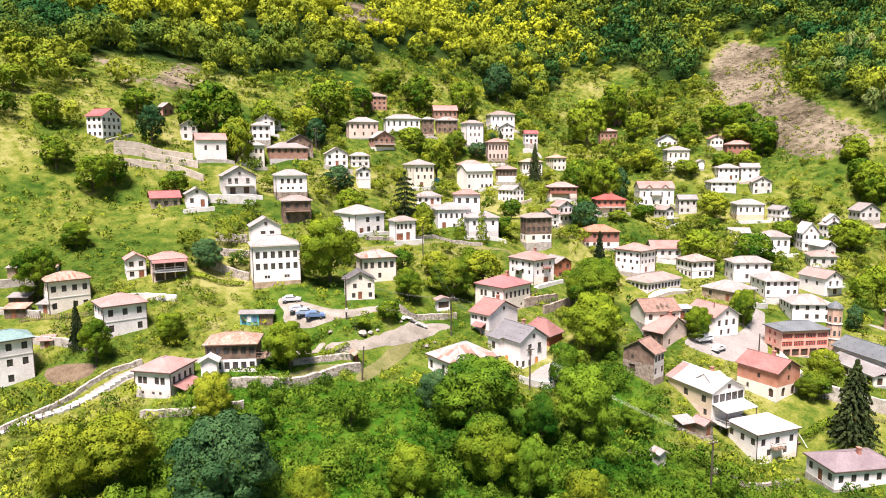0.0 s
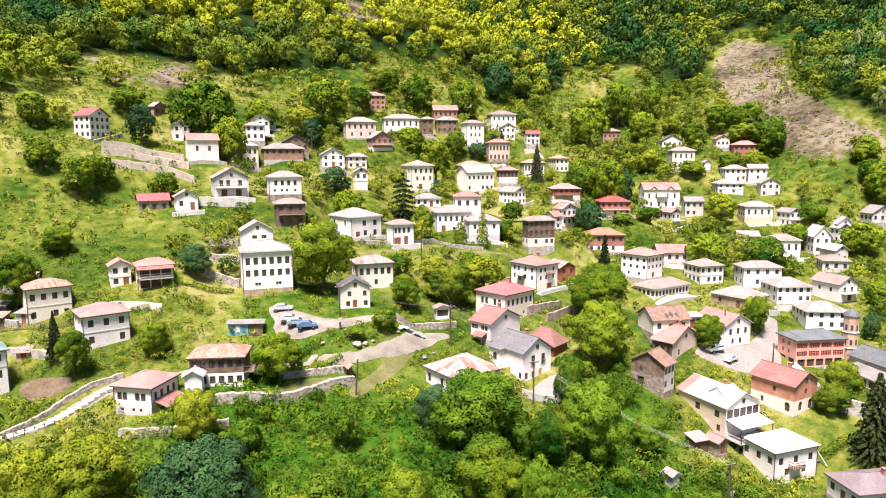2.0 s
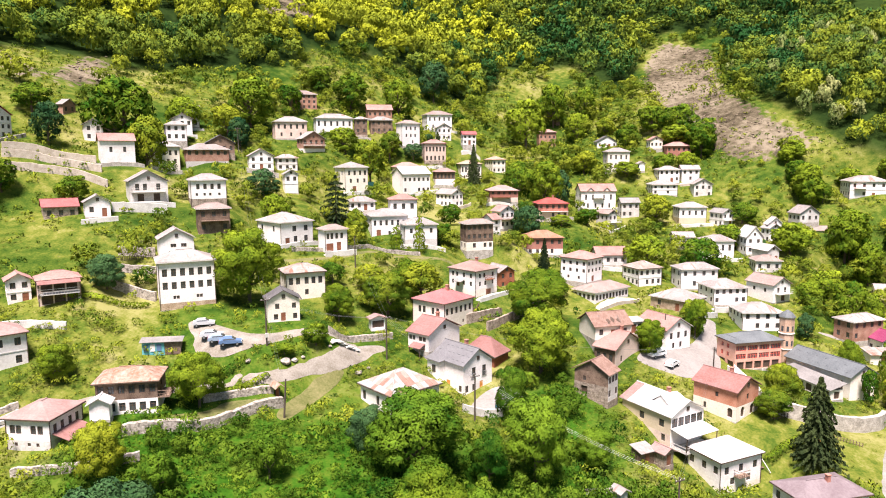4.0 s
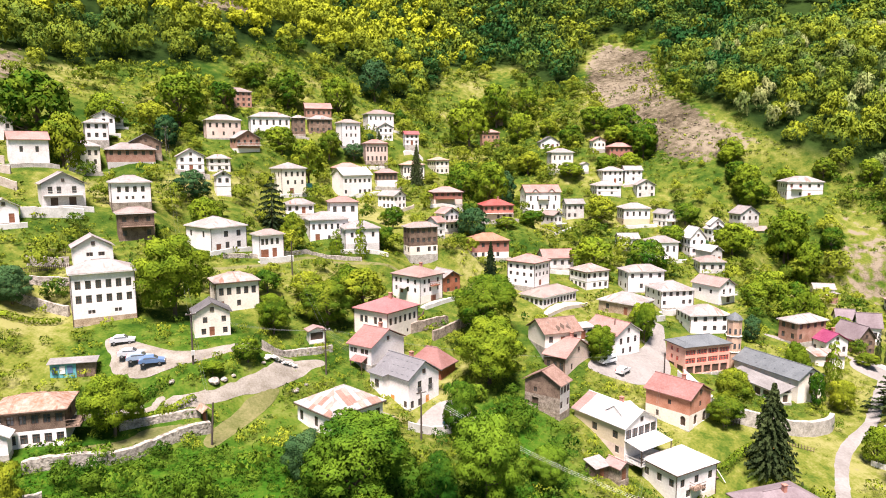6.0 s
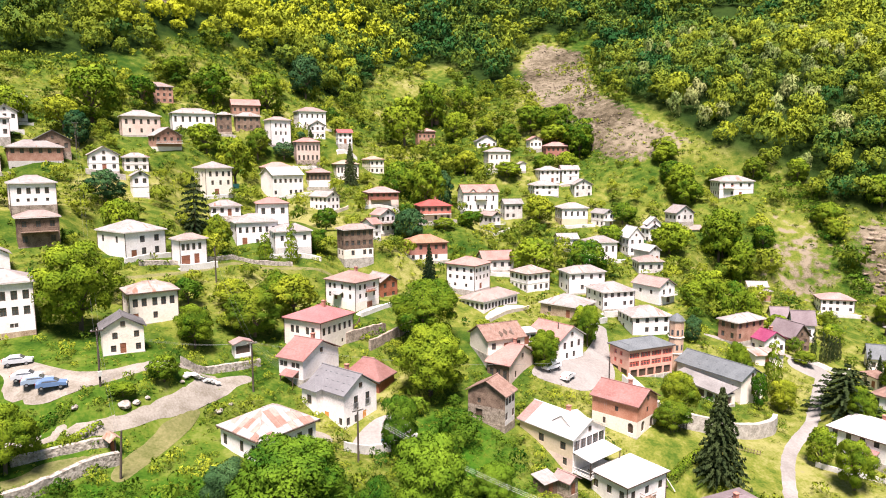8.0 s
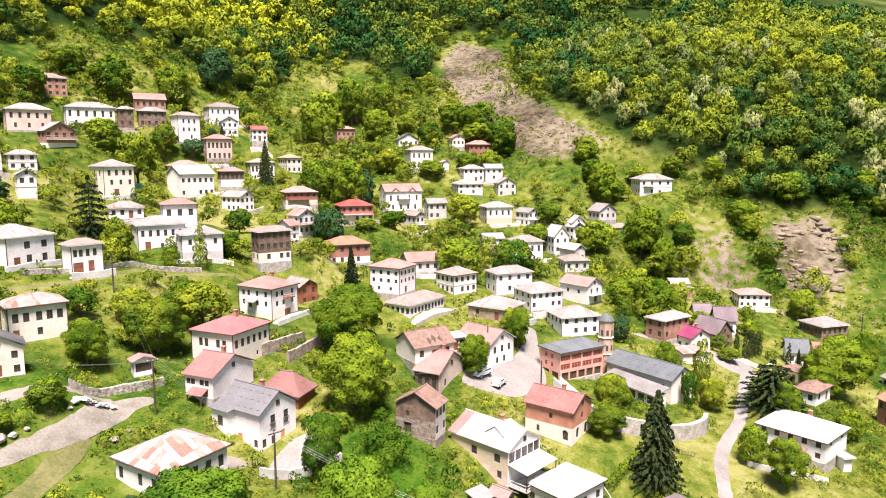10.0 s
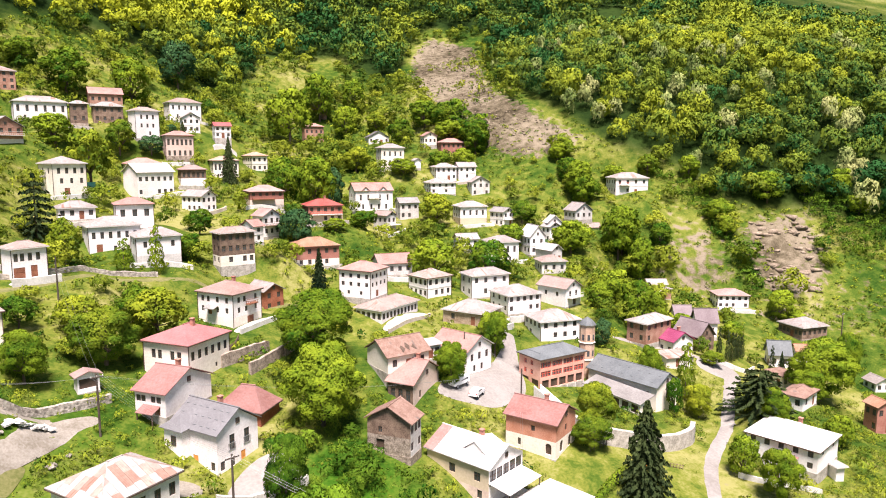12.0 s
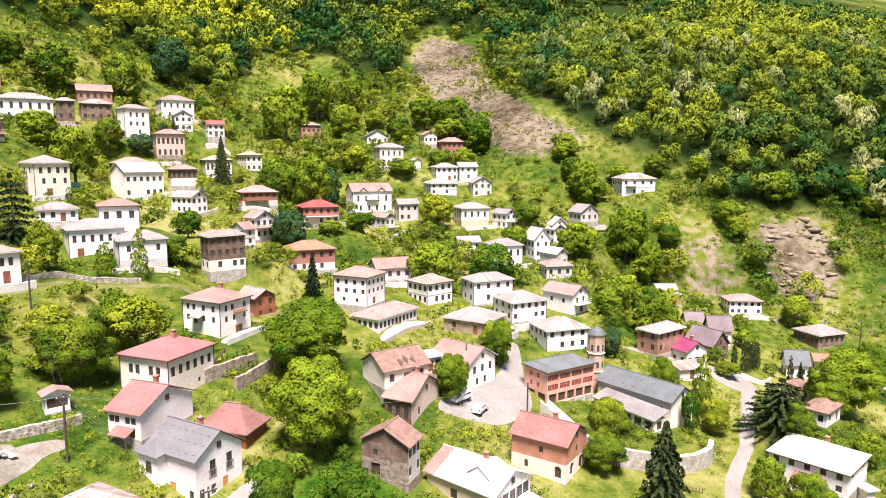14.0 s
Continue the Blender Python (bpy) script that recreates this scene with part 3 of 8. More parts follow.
plot(66.6, 164.0, 20.3, -65, 10.4, 9.0, 5.0, "gu", "pink", "white", floors=2, nl=0, nr=3, rr=[('w', 0.55, 0.84, 0.9, [0.2, 0.5, 0.8]), ('w', 0.1, 0.36, 0.8, [0.3, 0.6])], roof2='whitesheet')
plot(92.0, 177.2, 20.9, -95, 9.2, 11.1, 4.7, "hip", "pale", "white")
plot(81.5, 160.6, 17.8, -82, 7.8, 13.2, 6.4, "hip", "slate", "orange", floors=2, nl=1, nr=10, frame_mat=M_REDFRAME, extra='nodoor', rr=[('w', 0.7, 0.89, 0.92, [0.05, 0.12, 0.19, 0.3, 0.37, 0.44, 0.55, 0.62, 0.69, 0.8, 0.87, 0.94]), ('w', 0.4, 0.59, 0.92, [0.05, 0.12, 0.19, 0.3, 0.37, 0.44, 0.55, 0.62, 0.69, 0.8, 0.87, 0.94]), ('o', 0.02, 0.29, 1.9, [0.12, 0.31, 0.5, 0.69, 0.88])], rl=[('w', 0.72, 0.88, 0.8, [0.3, 0.6]), ('w', 0.42, 0.58, 0.8, [0.3, 0.6]), ('o', 0.02, 0.29, 2.2, [0.3, 0.75])], dashes=1, kind='school', key='school')
plot(100.7, 147.7, 13.2, -75, 17.9, 8.4, 6.0, "gu", "slate", "cream", floors=1, nl=6, nr=0, extra='nodoor', label='long beige stone church under a grey sheet roof', rl=[('w', 0.5, 0.8, 0.6, [0.12, 0.31, 0.5, 0.69, 0.88])], rr=[('w', 0.5, 0.8, 0.5, [0.5])], dashes=2, kind='church')
plot(95.1, 146.1, 11.2, -81, 15.6, 4.2, 2.2, "flat", "grey", "cream", nl=0, nr=0, pitch=1.2, rl=[('o', 0.05, 0.8, 1.8, [0.09, 0.254, 0.418, 0.582, 0.746, 0.91])], rr=[('o', 0.05, 0.8, 1.4, [0.5])], kind='shed')
plot(116.2, 169.0, 19.8, -77, 6.4, 10.8, 5.0, "hip", "pale", "brick", floors=2)
plot(121.8, 166.0, 15.5, -87, 5.7, 7.3, 4.0, "gu", "magenta", "white", floors=1, chimney=1)
plot(136.0, 172.0, 13.5, -85, 9.0, 6.5, 4.0, "gu", "mauve", "wood", pitch=3.6)
plot(142.6, 180.0, 14.9, -116, 5.1, 6.4, 3.7, "gv", "mauve", "white", pitch=3.6)
plot(142.7, 188.0, 15.2, -115, 5.0, 5.4, 3.5, "gv", "mauve", "white", pitch=2.6)
plot(174.2, 203.0, 15.5, -118, 8.0, 10.5, 4.2, "hip", "pinkpale", "white", floors=2, nr=5)
plot(176.6, 258.0, 50.7, -105, 10.0, 14.1, 6.3, "hip", "pale", "white", floors=2, nr=4, key='h85')
plot(157.6, 216.0, 17.9, -112, 5.5, 6.9, 3.0, "gv", "pale", "white")
plot(157.8, 208.0, 17.8, -99, 3.5, 2.7, 3.0, "flat", "pale", "brick")
plot(181.5, 177.9, 10.0, -95, 9.5, 10.5, 3.4, "hip", "pale", "wood", floors=1, nl=6, nr=5)
plot(153.7, 166.0, 8.6, -124, 5.0, 6.0, 3.2, "gv", "slate", "white", pitch=3.4)
plot(162.4, 165.0, 8.9, -126, 5.0, 4.6, 3.0, "gv", "orange", "white")
plot(141.7, 152.0, 8.8, -98, 5.9, 4.9, 3.0, "hip", "tile", "cream")
plot(131.4, 138.3, 9.6, -72, 5.3, 8.7, 2.9, "hip", "tile", "white", floors=1, nl=2, nr=2)
plot(112.7, 120.7, 8.6, -71, 13.2, 11.5, 4.0, "hip", "whitesheet", "white", floors=2, nl=5, nr=2, chimney=1, key='h97')
plot(117.7, 121.0, 4.8, -101, 3.0, 2.6, 3.5, "hip", "pale", "white")
plot(148.5, 134.0, 6.4, -104, 4.4, 4.7, 5.9, "gu", "orange", "redwall")
plot(182.1, 156.0, -0.0, -108, 5.5, 5.1, 2.4, "gu", "pale", "white")
plot(-37.3, 325.0, 87.6, -77, 9.5, 11.9, 6.6, "hip", "palepink", "brick")
plot(-37.5, 275.0, 73.4, -76, 10.0, 12.6, 6.2, "hip", "pale", "pinkwall", rr=[('w', 0.58, 0.84, 0.8, [0.12, 0.31, 0.5, 0.69, 0.88]), ('w', 0.14, 0.36, 0.7, [0.2, 0.5, 0.8])])
plot(-26.7, 268.0, 66.8, -56, 5.2, 10.0, 4.8, "gu", "pale", "brick", base=(0.3, 'cream'), key='h16')
plot(-25.5, 308.0, 76.4, -79, 10.0, 16.2, 6.5, "hip", "pale", "white", rr=[('w', 0.5, 0.82, 0.85, [0.08, 0.248, 0.416, 0.584, 0.752, 0.92]), ('w', 0.1, 0.32, 0.7, [0.2, 0.5, 0.8])])
plot(-9.3, 307.0, 76.0, -82, 5.0, 6.0, 6.5, "hip", "pale", "wood")
plot(-2.9, 318.0, 76.1, -83, 8.3, 10.4, 5.9, "hip", "pale", "wood")
plot(-4.3, 330.0, 81.1, -83, 9.5, 11.9, 3.5, "gv", "pink", "brick")
plot(10.4, 308.0, 74.3, -68, 6.9, 9.1, 9.5, "hip", "palepink", "white", floors=3, nr=3, nl=0, rr=[('w', 0.7, 0.86, 0.7, [0.25, 0.5, 0.75]), ('w', 0.4, 0.54, 0.7, [0.25, 0.5, 0.75]), ('w', 0.12, 0.26, 0.7, [0.6])])
plot(23.4, 345.0, 80.1, -80, 10.0, 13.3, 7.3, "hip", "palepink", "white", rr=[('w', 0.6, 0.84, 0.75, [0.12, 0.31, 0.5, 0.69, 0.88]), ('w', 0.14, 0.36, 0.7, [0.25, 0.6])], key='h21')
plot(26.7, 326.0, 73.0, -83, 5.8, 7.3, 5.6, "gu", "pale", "white")
plot(19.2, 300.0, 65.7, -84, 8.0, 9.9, 8.1, "hip", "pink", "pinkwall", rr=[('w', 0.6, 0.84, 0.8, [0.1, 0.26, 0.42, 0.58, 0.74, 0.9]), ('w', 0.16, 0.38, 0.8, [0.12, 0.31, 0.5, 0.69, 0.88])], base=(0.14, 'stone'), key='h23')
plot(37.4, 318.0, 69.8, -85, 5.5, 6.8, 4.4, "gv", "red", "white")
plot(-41.7, 245.0, 60.7, -74, 6.9, 8.6, 4.6, "gu", "pale", "white")
plot(-34.0, 253.0, 60.1, -76, 6.1, 7.7, 4.3, "hip", "pale", "white")
plot(-29.3, 236.0, 54.9, -73, 5.0, 5.1, 5.8, "gu", "grey", "white")
plot(-11.2, 256.0, 56.7, -63, 9.6, 9.6, 8.8, "hip", "pale", "cream", floors=3, nr=5, nl=3, rr=[('w', 0.7, 0.88, 0.85, [0.18, 0.42, 0.66, 0.88]), ('w', 0.4, 0.56, 0.8, [0.25, 0.55, 0.85]), ('d', 0.02, 0.26, 1.4, [0.4])], rl=[('w', 0.7, 0.88, 0.8, [0.3, 0.7])], key='h28')
plot(6.8, 290.0, 56.2, -81, 9.3, 11.6, 3.1, "hip", "pink", "cream")
plot(9.6, 276.0, 53.7, -64, 9.9, 12.8, 7.9, "gv", "whitesheet", "white", floors=2, nr=6, nl=0, key='h30')
plot(22.6, 286.0, 54.3, -85, 7.0, 8.8, 5.6, "hip", "pinkpale", "woodup", rr=[('w', 0.56, 0.84, 0.8, [0.12, 0.31, 0.5, 0.69, 0.88])])
plot(34.8, 305.0, 57.1, -85, 7.9, 9.9, 6.7, "hip", "orangepale", "cream", rr=[('w', 0.5, 0.82, 0.75, [0.1, 0.26, 0.42, 0.58, 0.74, 0.9]), ('w', 0.12, 0.3, 0.6, [0.2, 0.5, 0.8])])
plot(50.6, 318.0, 58.8, -75, 9.1, 7.3, 6.2, "hip", "orangepale", "cream")
plot(26.8, 262.0, 46.7, -51, 9.0, 6.8, 4.7, "gu", "pale", "white")
plot(-9.2, 236.0, 46.2, -82, 7.4, 9.2, 2.9, "hip", "pale", "white")
plot(3.7, 229.0, 47.1, -85, 7.5, 9.3, 5.8, "hip", "pink", "white", floors=2, nr=3, extra='nodoor', rr=[('w', 0.5, 0.8, 1.1, [0.18, 0.5, 0.82])], rl=[], key='h36')
plot(-2.1, 221.0, 42.7, -79, 9.6, 12.0, 7.1, "hip", "pale", "white", floors=2, nr=5, rr=[('w', 0.6, 0.82, 0.75, [0.1, 0.26, 0.42, 0.58, 0.74, 0.9]), ('d', 0.03, 0.42, 1.3, [0.2]), ('w', 0.15, 0.35, 0.7, [0.5, 0.75])])
plot(7.7, 214.0, 40.7, -82, 8.4, 10.5, 6.2, "hip", "pale", "white", floors=2, nr=3, rr=[('w', 0.6, 0.82, 0.8, [0.2, 0.45, 0.82]), ('w', 0.15, 0.35, 0.7, [0.3, 0.8])], base=(0.3, 'grey'), key='h38')
plot(-25.3, 197.0, 43.3, -51, 12.8, 10.8, 6.3, "hip", "pale", "white", floors=2, nr=3, nl=2, rr=[('w', 0.6, 0.84, 1.2, [0.42, 0.78]), ('w', 0.15, 0.4, 1.1, [0.45, 0.78]), ('d', 0.02, 0.35, 1.3, [0.2])], rl=[('w', 0.6, 0.84, 0.9, [0.2, 0.7])], key='h39')
plot(-13.6, 194.0, 41.6, -62, 5.6, 7.1, 5.8, "hip", "palepink", "white", floors=2, nr=3, nl=2, rr=[('w', 0.58, 0.84, 0.75, [0.12, 0.3, 0.52, 0.75]), ('d', 0.03, 0.38, 2.0, [0.2]), ('d', 0.03, 0.42, 1.2, [0.62])], rl=[])
plot(26.0, 215.0, 40.6, -75, 5.8, 9.6, 8.0, "hip", "palepink", "stonewood", floors=3, nr=5, nl=2, base=(0.32, 'cream'))
plot(40.6, 262.0, 47.9, -87, 9.1, 11.3, 4.1, "hip", "pinkpale", "redwall", base=(0.4, 'pinkwall'), key='h42')
plot(41.2, 242.0, 41.9, -60, 5.6, 7.0, 5.8, "gu", "pinkpale", "white", key='h43')
plot(35.9, 226.0, 40.7, -59, 5.9, 4.1, 4.1, "gv", "pink", "white")
plot(84.7, 375.0, 72.7, -93, 8.0, 10.0, 9.1, "hip", "pink", "brick", floors=2, chimney=0)
plot(96.9, 386.0, 81.3, -84, 5.0, 2.9, 4.7, "flat", "grey", "wood")
plot(106.7, 345.0, 67.1, -95, 8.3, 10.4, 3.0, "gu", "dark", "white")
plot(102.3, 316.0, 62.2, -94, 8.7, 10.8, 8.8, "hip", "pale", "cream", rr=[('w', 0.62, 0.84, 0.75, [0.15, 0.383, 0.617, 0.85]), ('w', 0.2, 0.42, 0.75, [0.15, 0.383, 0.617, 0.85])], key='h47')
plot(123.4, 320.0, 67.3, -91, 5.4, 6.7, 3.6, "gu", "pink", "cream")
plot(128.7, 314.0, 64.6, -98, 9.3, 11.7, 6.1, "hip", "pink", "redwall")
plot(116.4, 292.0, 54.6, -96, 7.6, 9.4, 5.3, "hip", "pale", "white")
plot(126.2, 292.0, 54.6, -99, 6.5, 8.1, 5.0, "gv", "pale", "white")
plot(109.3, 281.0, 48.9, -95, 8.7, 10.9, 4.2, "hip", "pale", "white")
plot(126.6, 281.0, 48.9, -98, 6.5, 8.1, 5.3, "gu", "pale", "grey")
plot(110.8, 300.0, 57.0, -94, 5.0, 3.4, 2.9, "gu", "pale", "white")
plot(81.1, 284.0, 46.3, -92, 10.0, 15.0, 7.5, "gv", "pink", "white", floors=2, nr=4, rr=[('w', 0.55, 0.82, 0.75, [0.14, 0.34, 0.66, 0.86]), ('w', 0.12, 0.36, 0.75, [0.2, 0.42, 0.62, 0.82])], key='h55')
plot(92.5, 269.0, 42.6, -93, 6.3, 7.8, 5.8, "gv", "grey", "grey")
plot(84.7, 260.0, 39.1, -66, 7.5, 5.0, 6.2, "gu", "palepink", "grey", key='h57')
plot(56.6, 254.0, 43.6, -91, 9.4, 11.7, 5.4, "hip", "brightred", "redwall", floors=2, nr=5, chimney=1, base=(0.45, 'beige'), key='h58')
plot(111.4, 260.0, 41.4, -97, 8.7, 10.8, 6.6, "hip", "pale", "white", rr=[('w', 0.55, 0.82, 0.8, [0.15, 0.383, 0.617, 0.85])], base=(0.4, 'beige'), key='h59')
plot(125.0, 253.0, 39.5, -74, 7.5, 5.6, 5.0, "gu", "grey", "white", key='h60')
plot(123.9, 231.0, 32.8, -74, 7.3, 5.4, 4.8, "gu", "pale", "white")
plot(134.3, 238.0, 35.4, -77, 4.8, 5.6, 5.1, "gu", "pale", "white")
plot(153.8, 246.0, 33.7, -106, 5.4, 6.8, 3.7, "gv", "palepink", "cream")
plot(47.4, 230.0, 34.3, -90, 10.0, 12.8, 5.9, "hip", "orange", "redwall", floors=2, nr=5, base=(0.4, 'cream'))
plot(107.2, 230.0, 32.6, -99, 8.2, 10.2, 7.1, "hip", "pale", "white", rr=[('w', 0.55, 0.82, 0.8, [0.15, 0.383, 0.617, 0.85]), ('w', 0.1, 0.35, 0.7, [0.3, 0.7])], key='h66')
plot(99.7, 237.0, 33.0, -97, 6.0, 7.5, 2.6, "gv", "pale", "white")
plot(65.9, 215.0, 30.6, -93, 7.9, 9.9, 3.0, "gv", "pink", "grey")
plot(120.9, 229.0, 33.6, -92, 7.4, 6.3, 5.6, "gu", "whitesheet", "white", pitch=3.6, floors=2)
plot(134.4, 240.0, 36.6, -104, 5.0, 5.8, 4.4, "gu", "whitesheet", "white", pitch=2.6)
plot(150.1, 246.0, 39.7, -86, 7.3, 8.5, 3.1, "gu", "pale", "grey", pitch=2.8)
plot(124.5, 222.0, 30.0, -79, 11.0, 5.4, 3.7, "gu", "whitesheet", "grey", pitch=1.8, nl=0)
PADS = []
for (_x, _y, _z, _turn, _w, _d, _h, *_rest), _more in PLOTS:
    _a = radians(_turn)
    for _u, _v in ((0.3, -0.3), (-0.9 * _w, -0.8), (0.8, 0.9 * _d), (-0.45 * _w, -1.6), (1.6, 0.45 * _d), (-0.8 * _w, -1.8), (1.4, -1.4), (2.0, 0.75 * _d)):
        _px, _py = _x + math.cos(_a) * _u - math.sin(_a) * _v, _y + math.sin(_a) * _u + math.cos(_a) * _v
        PADS.append((_px, _py, max(-9.0, min(8.0, _z - _h - float(soil(_px, _py))))))


GROUND_GRID = []


def surface(x, y):
    """The height of the built ground sheet between its corners."""
    xs, ys, zz = GROUND_GRID
    i, j = int(np.searchsorted(xs, x)) - 1, int(np.searchsorted(ys, y)) - 1
    u, v = (x - xs[i]) / (xs[i + 1] - xs[i]), (y - ys[j]) / (ys[j + 1] - ys[j])
    return float((zz[j, i] * (1 - u) + zz[j, i + 1] * u) * (1 - v) + (zz[j + 1, i] * (1 - u) + zz[j + 1, i + 1] * u) * v)


FEET = [(p[0], p[1], math.cos(radians(p[3])), math.sin(radians(p[3])), p[4], p[5]) for p, _ in PLOTS]


def clear_of_houses(x, y, gap):
    """Which points lie further than gap from every house's foot."""
    free = np.ones(np.shape(x), bool)
    for hx, hy, ca, sa, w, d in FEET:
        u, v = (x - hx) * ca + (y - hy) * sa, -(x - hx) * sa + (y - hy) * ca
        free &= ~((u > -w - gap) & (u < gap) & (v > -gap) & (v < d + gap))
    return free


def near_coords(lo, hi, step, far_lo, far_hi):
    mid = list(np.arange(lo, hi + 0.1, step))
    out, s = [hi], step
    while out[-1] < far_hi:
        s *= 1.25
        out.append(out[-1] + s)
    low, s = [lo], step
    while low[-1] > far_lo:
        s *= 1.25
        low.append(low[-1] - s)
    return low[::-1][:-1] + mid + out[1:]


def build_ground():
    xs, ys = near_coords(-190, 270, 2.5, -2500, 2500), near_coords(40, 500, 2.5, -1500, 3000)
    gx, gy = np.meshgrid(xs, ys)
    base = soil(gx, gy) + terrace(gx, gy)
    far = np.clip((np.hypot(gx - 30, gy - 250) - 700) / 900, 0, 1)
    base = base * (1 - far) + (260 + 0.02 * base) * far
    verts, masks = [], []
    bare = stony(gx, gy)
    dry = inside(DRY, gx, gy)
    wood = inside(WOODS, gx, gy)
    def blurred(mask, times):
        m = mask.astype(float)
        for _ in range(times):
            m = (m + np.roll(m, 1, 0) + np.roll(m, -1, 0) + np.roll(m, 1, 1) + np.roll(m, -1, 1)) / 5
        return m

    for j in range(len(ys)):
        for i in range(len(xs)):
            x, y = gx[j, i], gy[j, i]
            n = ground_noise(x, y)
            rough = 2.0 * abs(noise.noise(Vector((x * 0.25, y * 0.25, 4)))) if bare[j, i] else 0.0
            verts.append((x, y, base[j, i] + GROUND_BUMP * n + rough))
    GROUND_GRID.extend((np.array(xs), np.array(ys), np.array([v[2] for v in verts]).reshape(len(ys), len(xs))))
    w = len(xs)
    faces = [(j * w + i, j * w + i + 1, (j + 1) * w + i + 1, (j + 1) * w + i) for j in range(len(ys) - 1) for i in range(w - 1)]
    m = bpy.data.materials.new("meadow grass and bare earth")
    m.use_nodes = True
    n, l = m.node_tree.nodes, m.node_tree.links
    b = n["Principled BSDF"]
    b.inputs["Roughness"].default_value = 0.95
    b.inputs["Specular IOR Level"].default_value = 0.03
    tc = n.new("ShaderNodeTexCoord")

    def noisy(scale, detail):
        t = n.new("ShaderNodeTexNoise")
        t.inputs["Scale"].default_value, t.inputs["Detail"].default_value = scale, detail
        l.new(tc.outputs["Object"], t.inputs["Vector"])
        return t

    def ramp(fac, *stops):
        r = n.new("ShaderNodeValToRGB")
        e = r.color_ramp.elements
        e[0].position, e[0].color = stops[0][0], (*stops[0][1], 1)
        e[1].position, e[1].color = stops[-1][0], (*stops[-1][1], 1)
        for p, c in stops[1:-1]:
            k = e.new(p)
            k.color = (*c, 1)
        l.new(fac, r.inputs[0])
        return r

    coarse, fine, tiny = noisy(0.035, 5.0), noisy(0.35, 6.0), noisy(2.2, 4.0)
    add = n.new("ShaderNodeMath")
    add.operation = "MULTIPLY_ADD"
    add.inputs[1].default_value = 0.6
    l.new(fine.outputs[0], add.inputs[0])
    l.new(coarse.outputs[0], add.inputs[2])
    add1 = n.new("ShaderNodeMath")
    add1.operation = "MULTIPLY_ADD"
    add1.inputs[1].default_value = 0.35
    l.new(tiny.outputs[0], add1.inputs[0])
    l.new(add.outputs[0], add1.inputs[2])
    add2 = n.new("ShaderNodeMath")
    add2.operation = "MULTIPLY"
    add2.inputs[1].default_value = 0.7
    l.new(add1.outputs[0], add2.inputs[0])
    grass = ramp(add2.outputs[0], (0.52, (0.020, 0.048, 0.006)), (0.63, (0.055, 0.086, 0.011)), (0.73, (0.122, 0.135, 0.023)), (0.84, (0.21, 0.20, 0.070)))
    earth = ramp(add2.outputs[0], (0.56, (0.040, 0.032, 0.020)), (0.66, (0.098, 0.080, 0.052)), (0.78, (0.19, 0.158, 0.112)))
    mask = n.new("ShaderNodeVertexColor")
    mask.layer_name = "cover"
    sep = n.new("ShaderNodeSeparateColor")
    l.new(mask.outputs[0], sep.inputs[0])
    soft = n.new("ShaderNodeMath")
    soft.operation = "MULTIPLY_ADD"
    soft.inputs[1].default_value = 1.7
    sub = n.new("ShaderNodeMath")
    sub.operation = "SUBTRACT"
    sub.inputs[1].default_value = 0.5
    l.new(fine.outputs[0], sub.inputs[0])
    l.new(sub.outputs[0], soft.inputs[0])
    l.new(sep.outputs[0], soft.inputs[2])
    edge = ramp(soft.outputs[0], (0.35, (0, 0, 0)), (0.6, (1, 1, 1)))
    mix = n.new("ShaderNodeMix")
    mix.data_type = "RGBA"
    l.new(edge.outputs[0], mix.inputs["Factor"])
    l.new(grass.outputs[0], mix.inputs["A"])
    l.new(earth.outputs[0], mix.inputs["B"])
    # ground inside the woods outline, a far darker green than the meadow
    woods_floor = ramp(add2.outputs[0], (0.55, (0.008, 0.018, 0.004)), (0.8, (0.022, 0.040, 0.008)))
    rank = ramp(add2.outputs[0], (0.54, (0.012, 0.045, 0.003)), (0.66, (0.030, 0.085, 0.006)), (0.80, (0.075, 0.115, 0.012)))
    mix3 = n.new("ShaderNodeMix")
    mix3.data_type = "RGBA"
    l.new(sep.outputs[2], mix3.inputs["Factor"])
    l.new(mix.outputs["Result"], mix3.inputs["A"])
    l.new(rank.outputs[0], mix3.inputs["B"])
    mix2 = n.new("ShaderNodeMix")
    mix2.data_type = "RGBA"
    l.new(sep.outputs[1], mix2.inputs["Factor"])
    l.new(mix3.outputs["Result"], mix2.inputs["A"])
    l.new(woods_floor.outputs[0], mix2.inputs["B"])
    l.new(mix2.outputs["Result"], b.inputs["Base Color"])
    bp = n.new("ShaderNodeBump")
    bp.inputs["Distance"].default_value = 0.5
    bp.inputs["Strength"].default_value = 0.7
    l.new(fine.outputs[0], bp.inputs["Height"])
    l.new(bp.outputs[0], b.inputs["Normal"])
    ob = link("ground", verts, faces, m, smooth=True)
    col = ob.data.color_attributes.new("cover", "FLOAT_COLOR", "POINT")
    vals = np.zeros((len(verts), 4), np.float32)
    vals[:, 0] = (blurred(bare, 5) * 0.85 + blurred(dry, 6) * 0.28 + blurred(inside(MEADOW, gx, gy), 6) * 0.27).ravel()
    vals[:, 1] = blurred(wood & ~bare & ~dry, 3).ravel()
    vals[:, 2] = blurred((gy < 123 - 0.15 * np.maximum(gx, 0)) & (gx > -48) & (gx < 52) | inside(RAVINE, gx, gy), 4).ravel()
    vals[:, 2] += 0.55 * blurred((gy < 156) & (gy >= 123) & (gx > -42) & (gx < 6), 4).ravel()
    vals[:, 3] = 1
    col.data.foreach_set("color", vals.ravel())
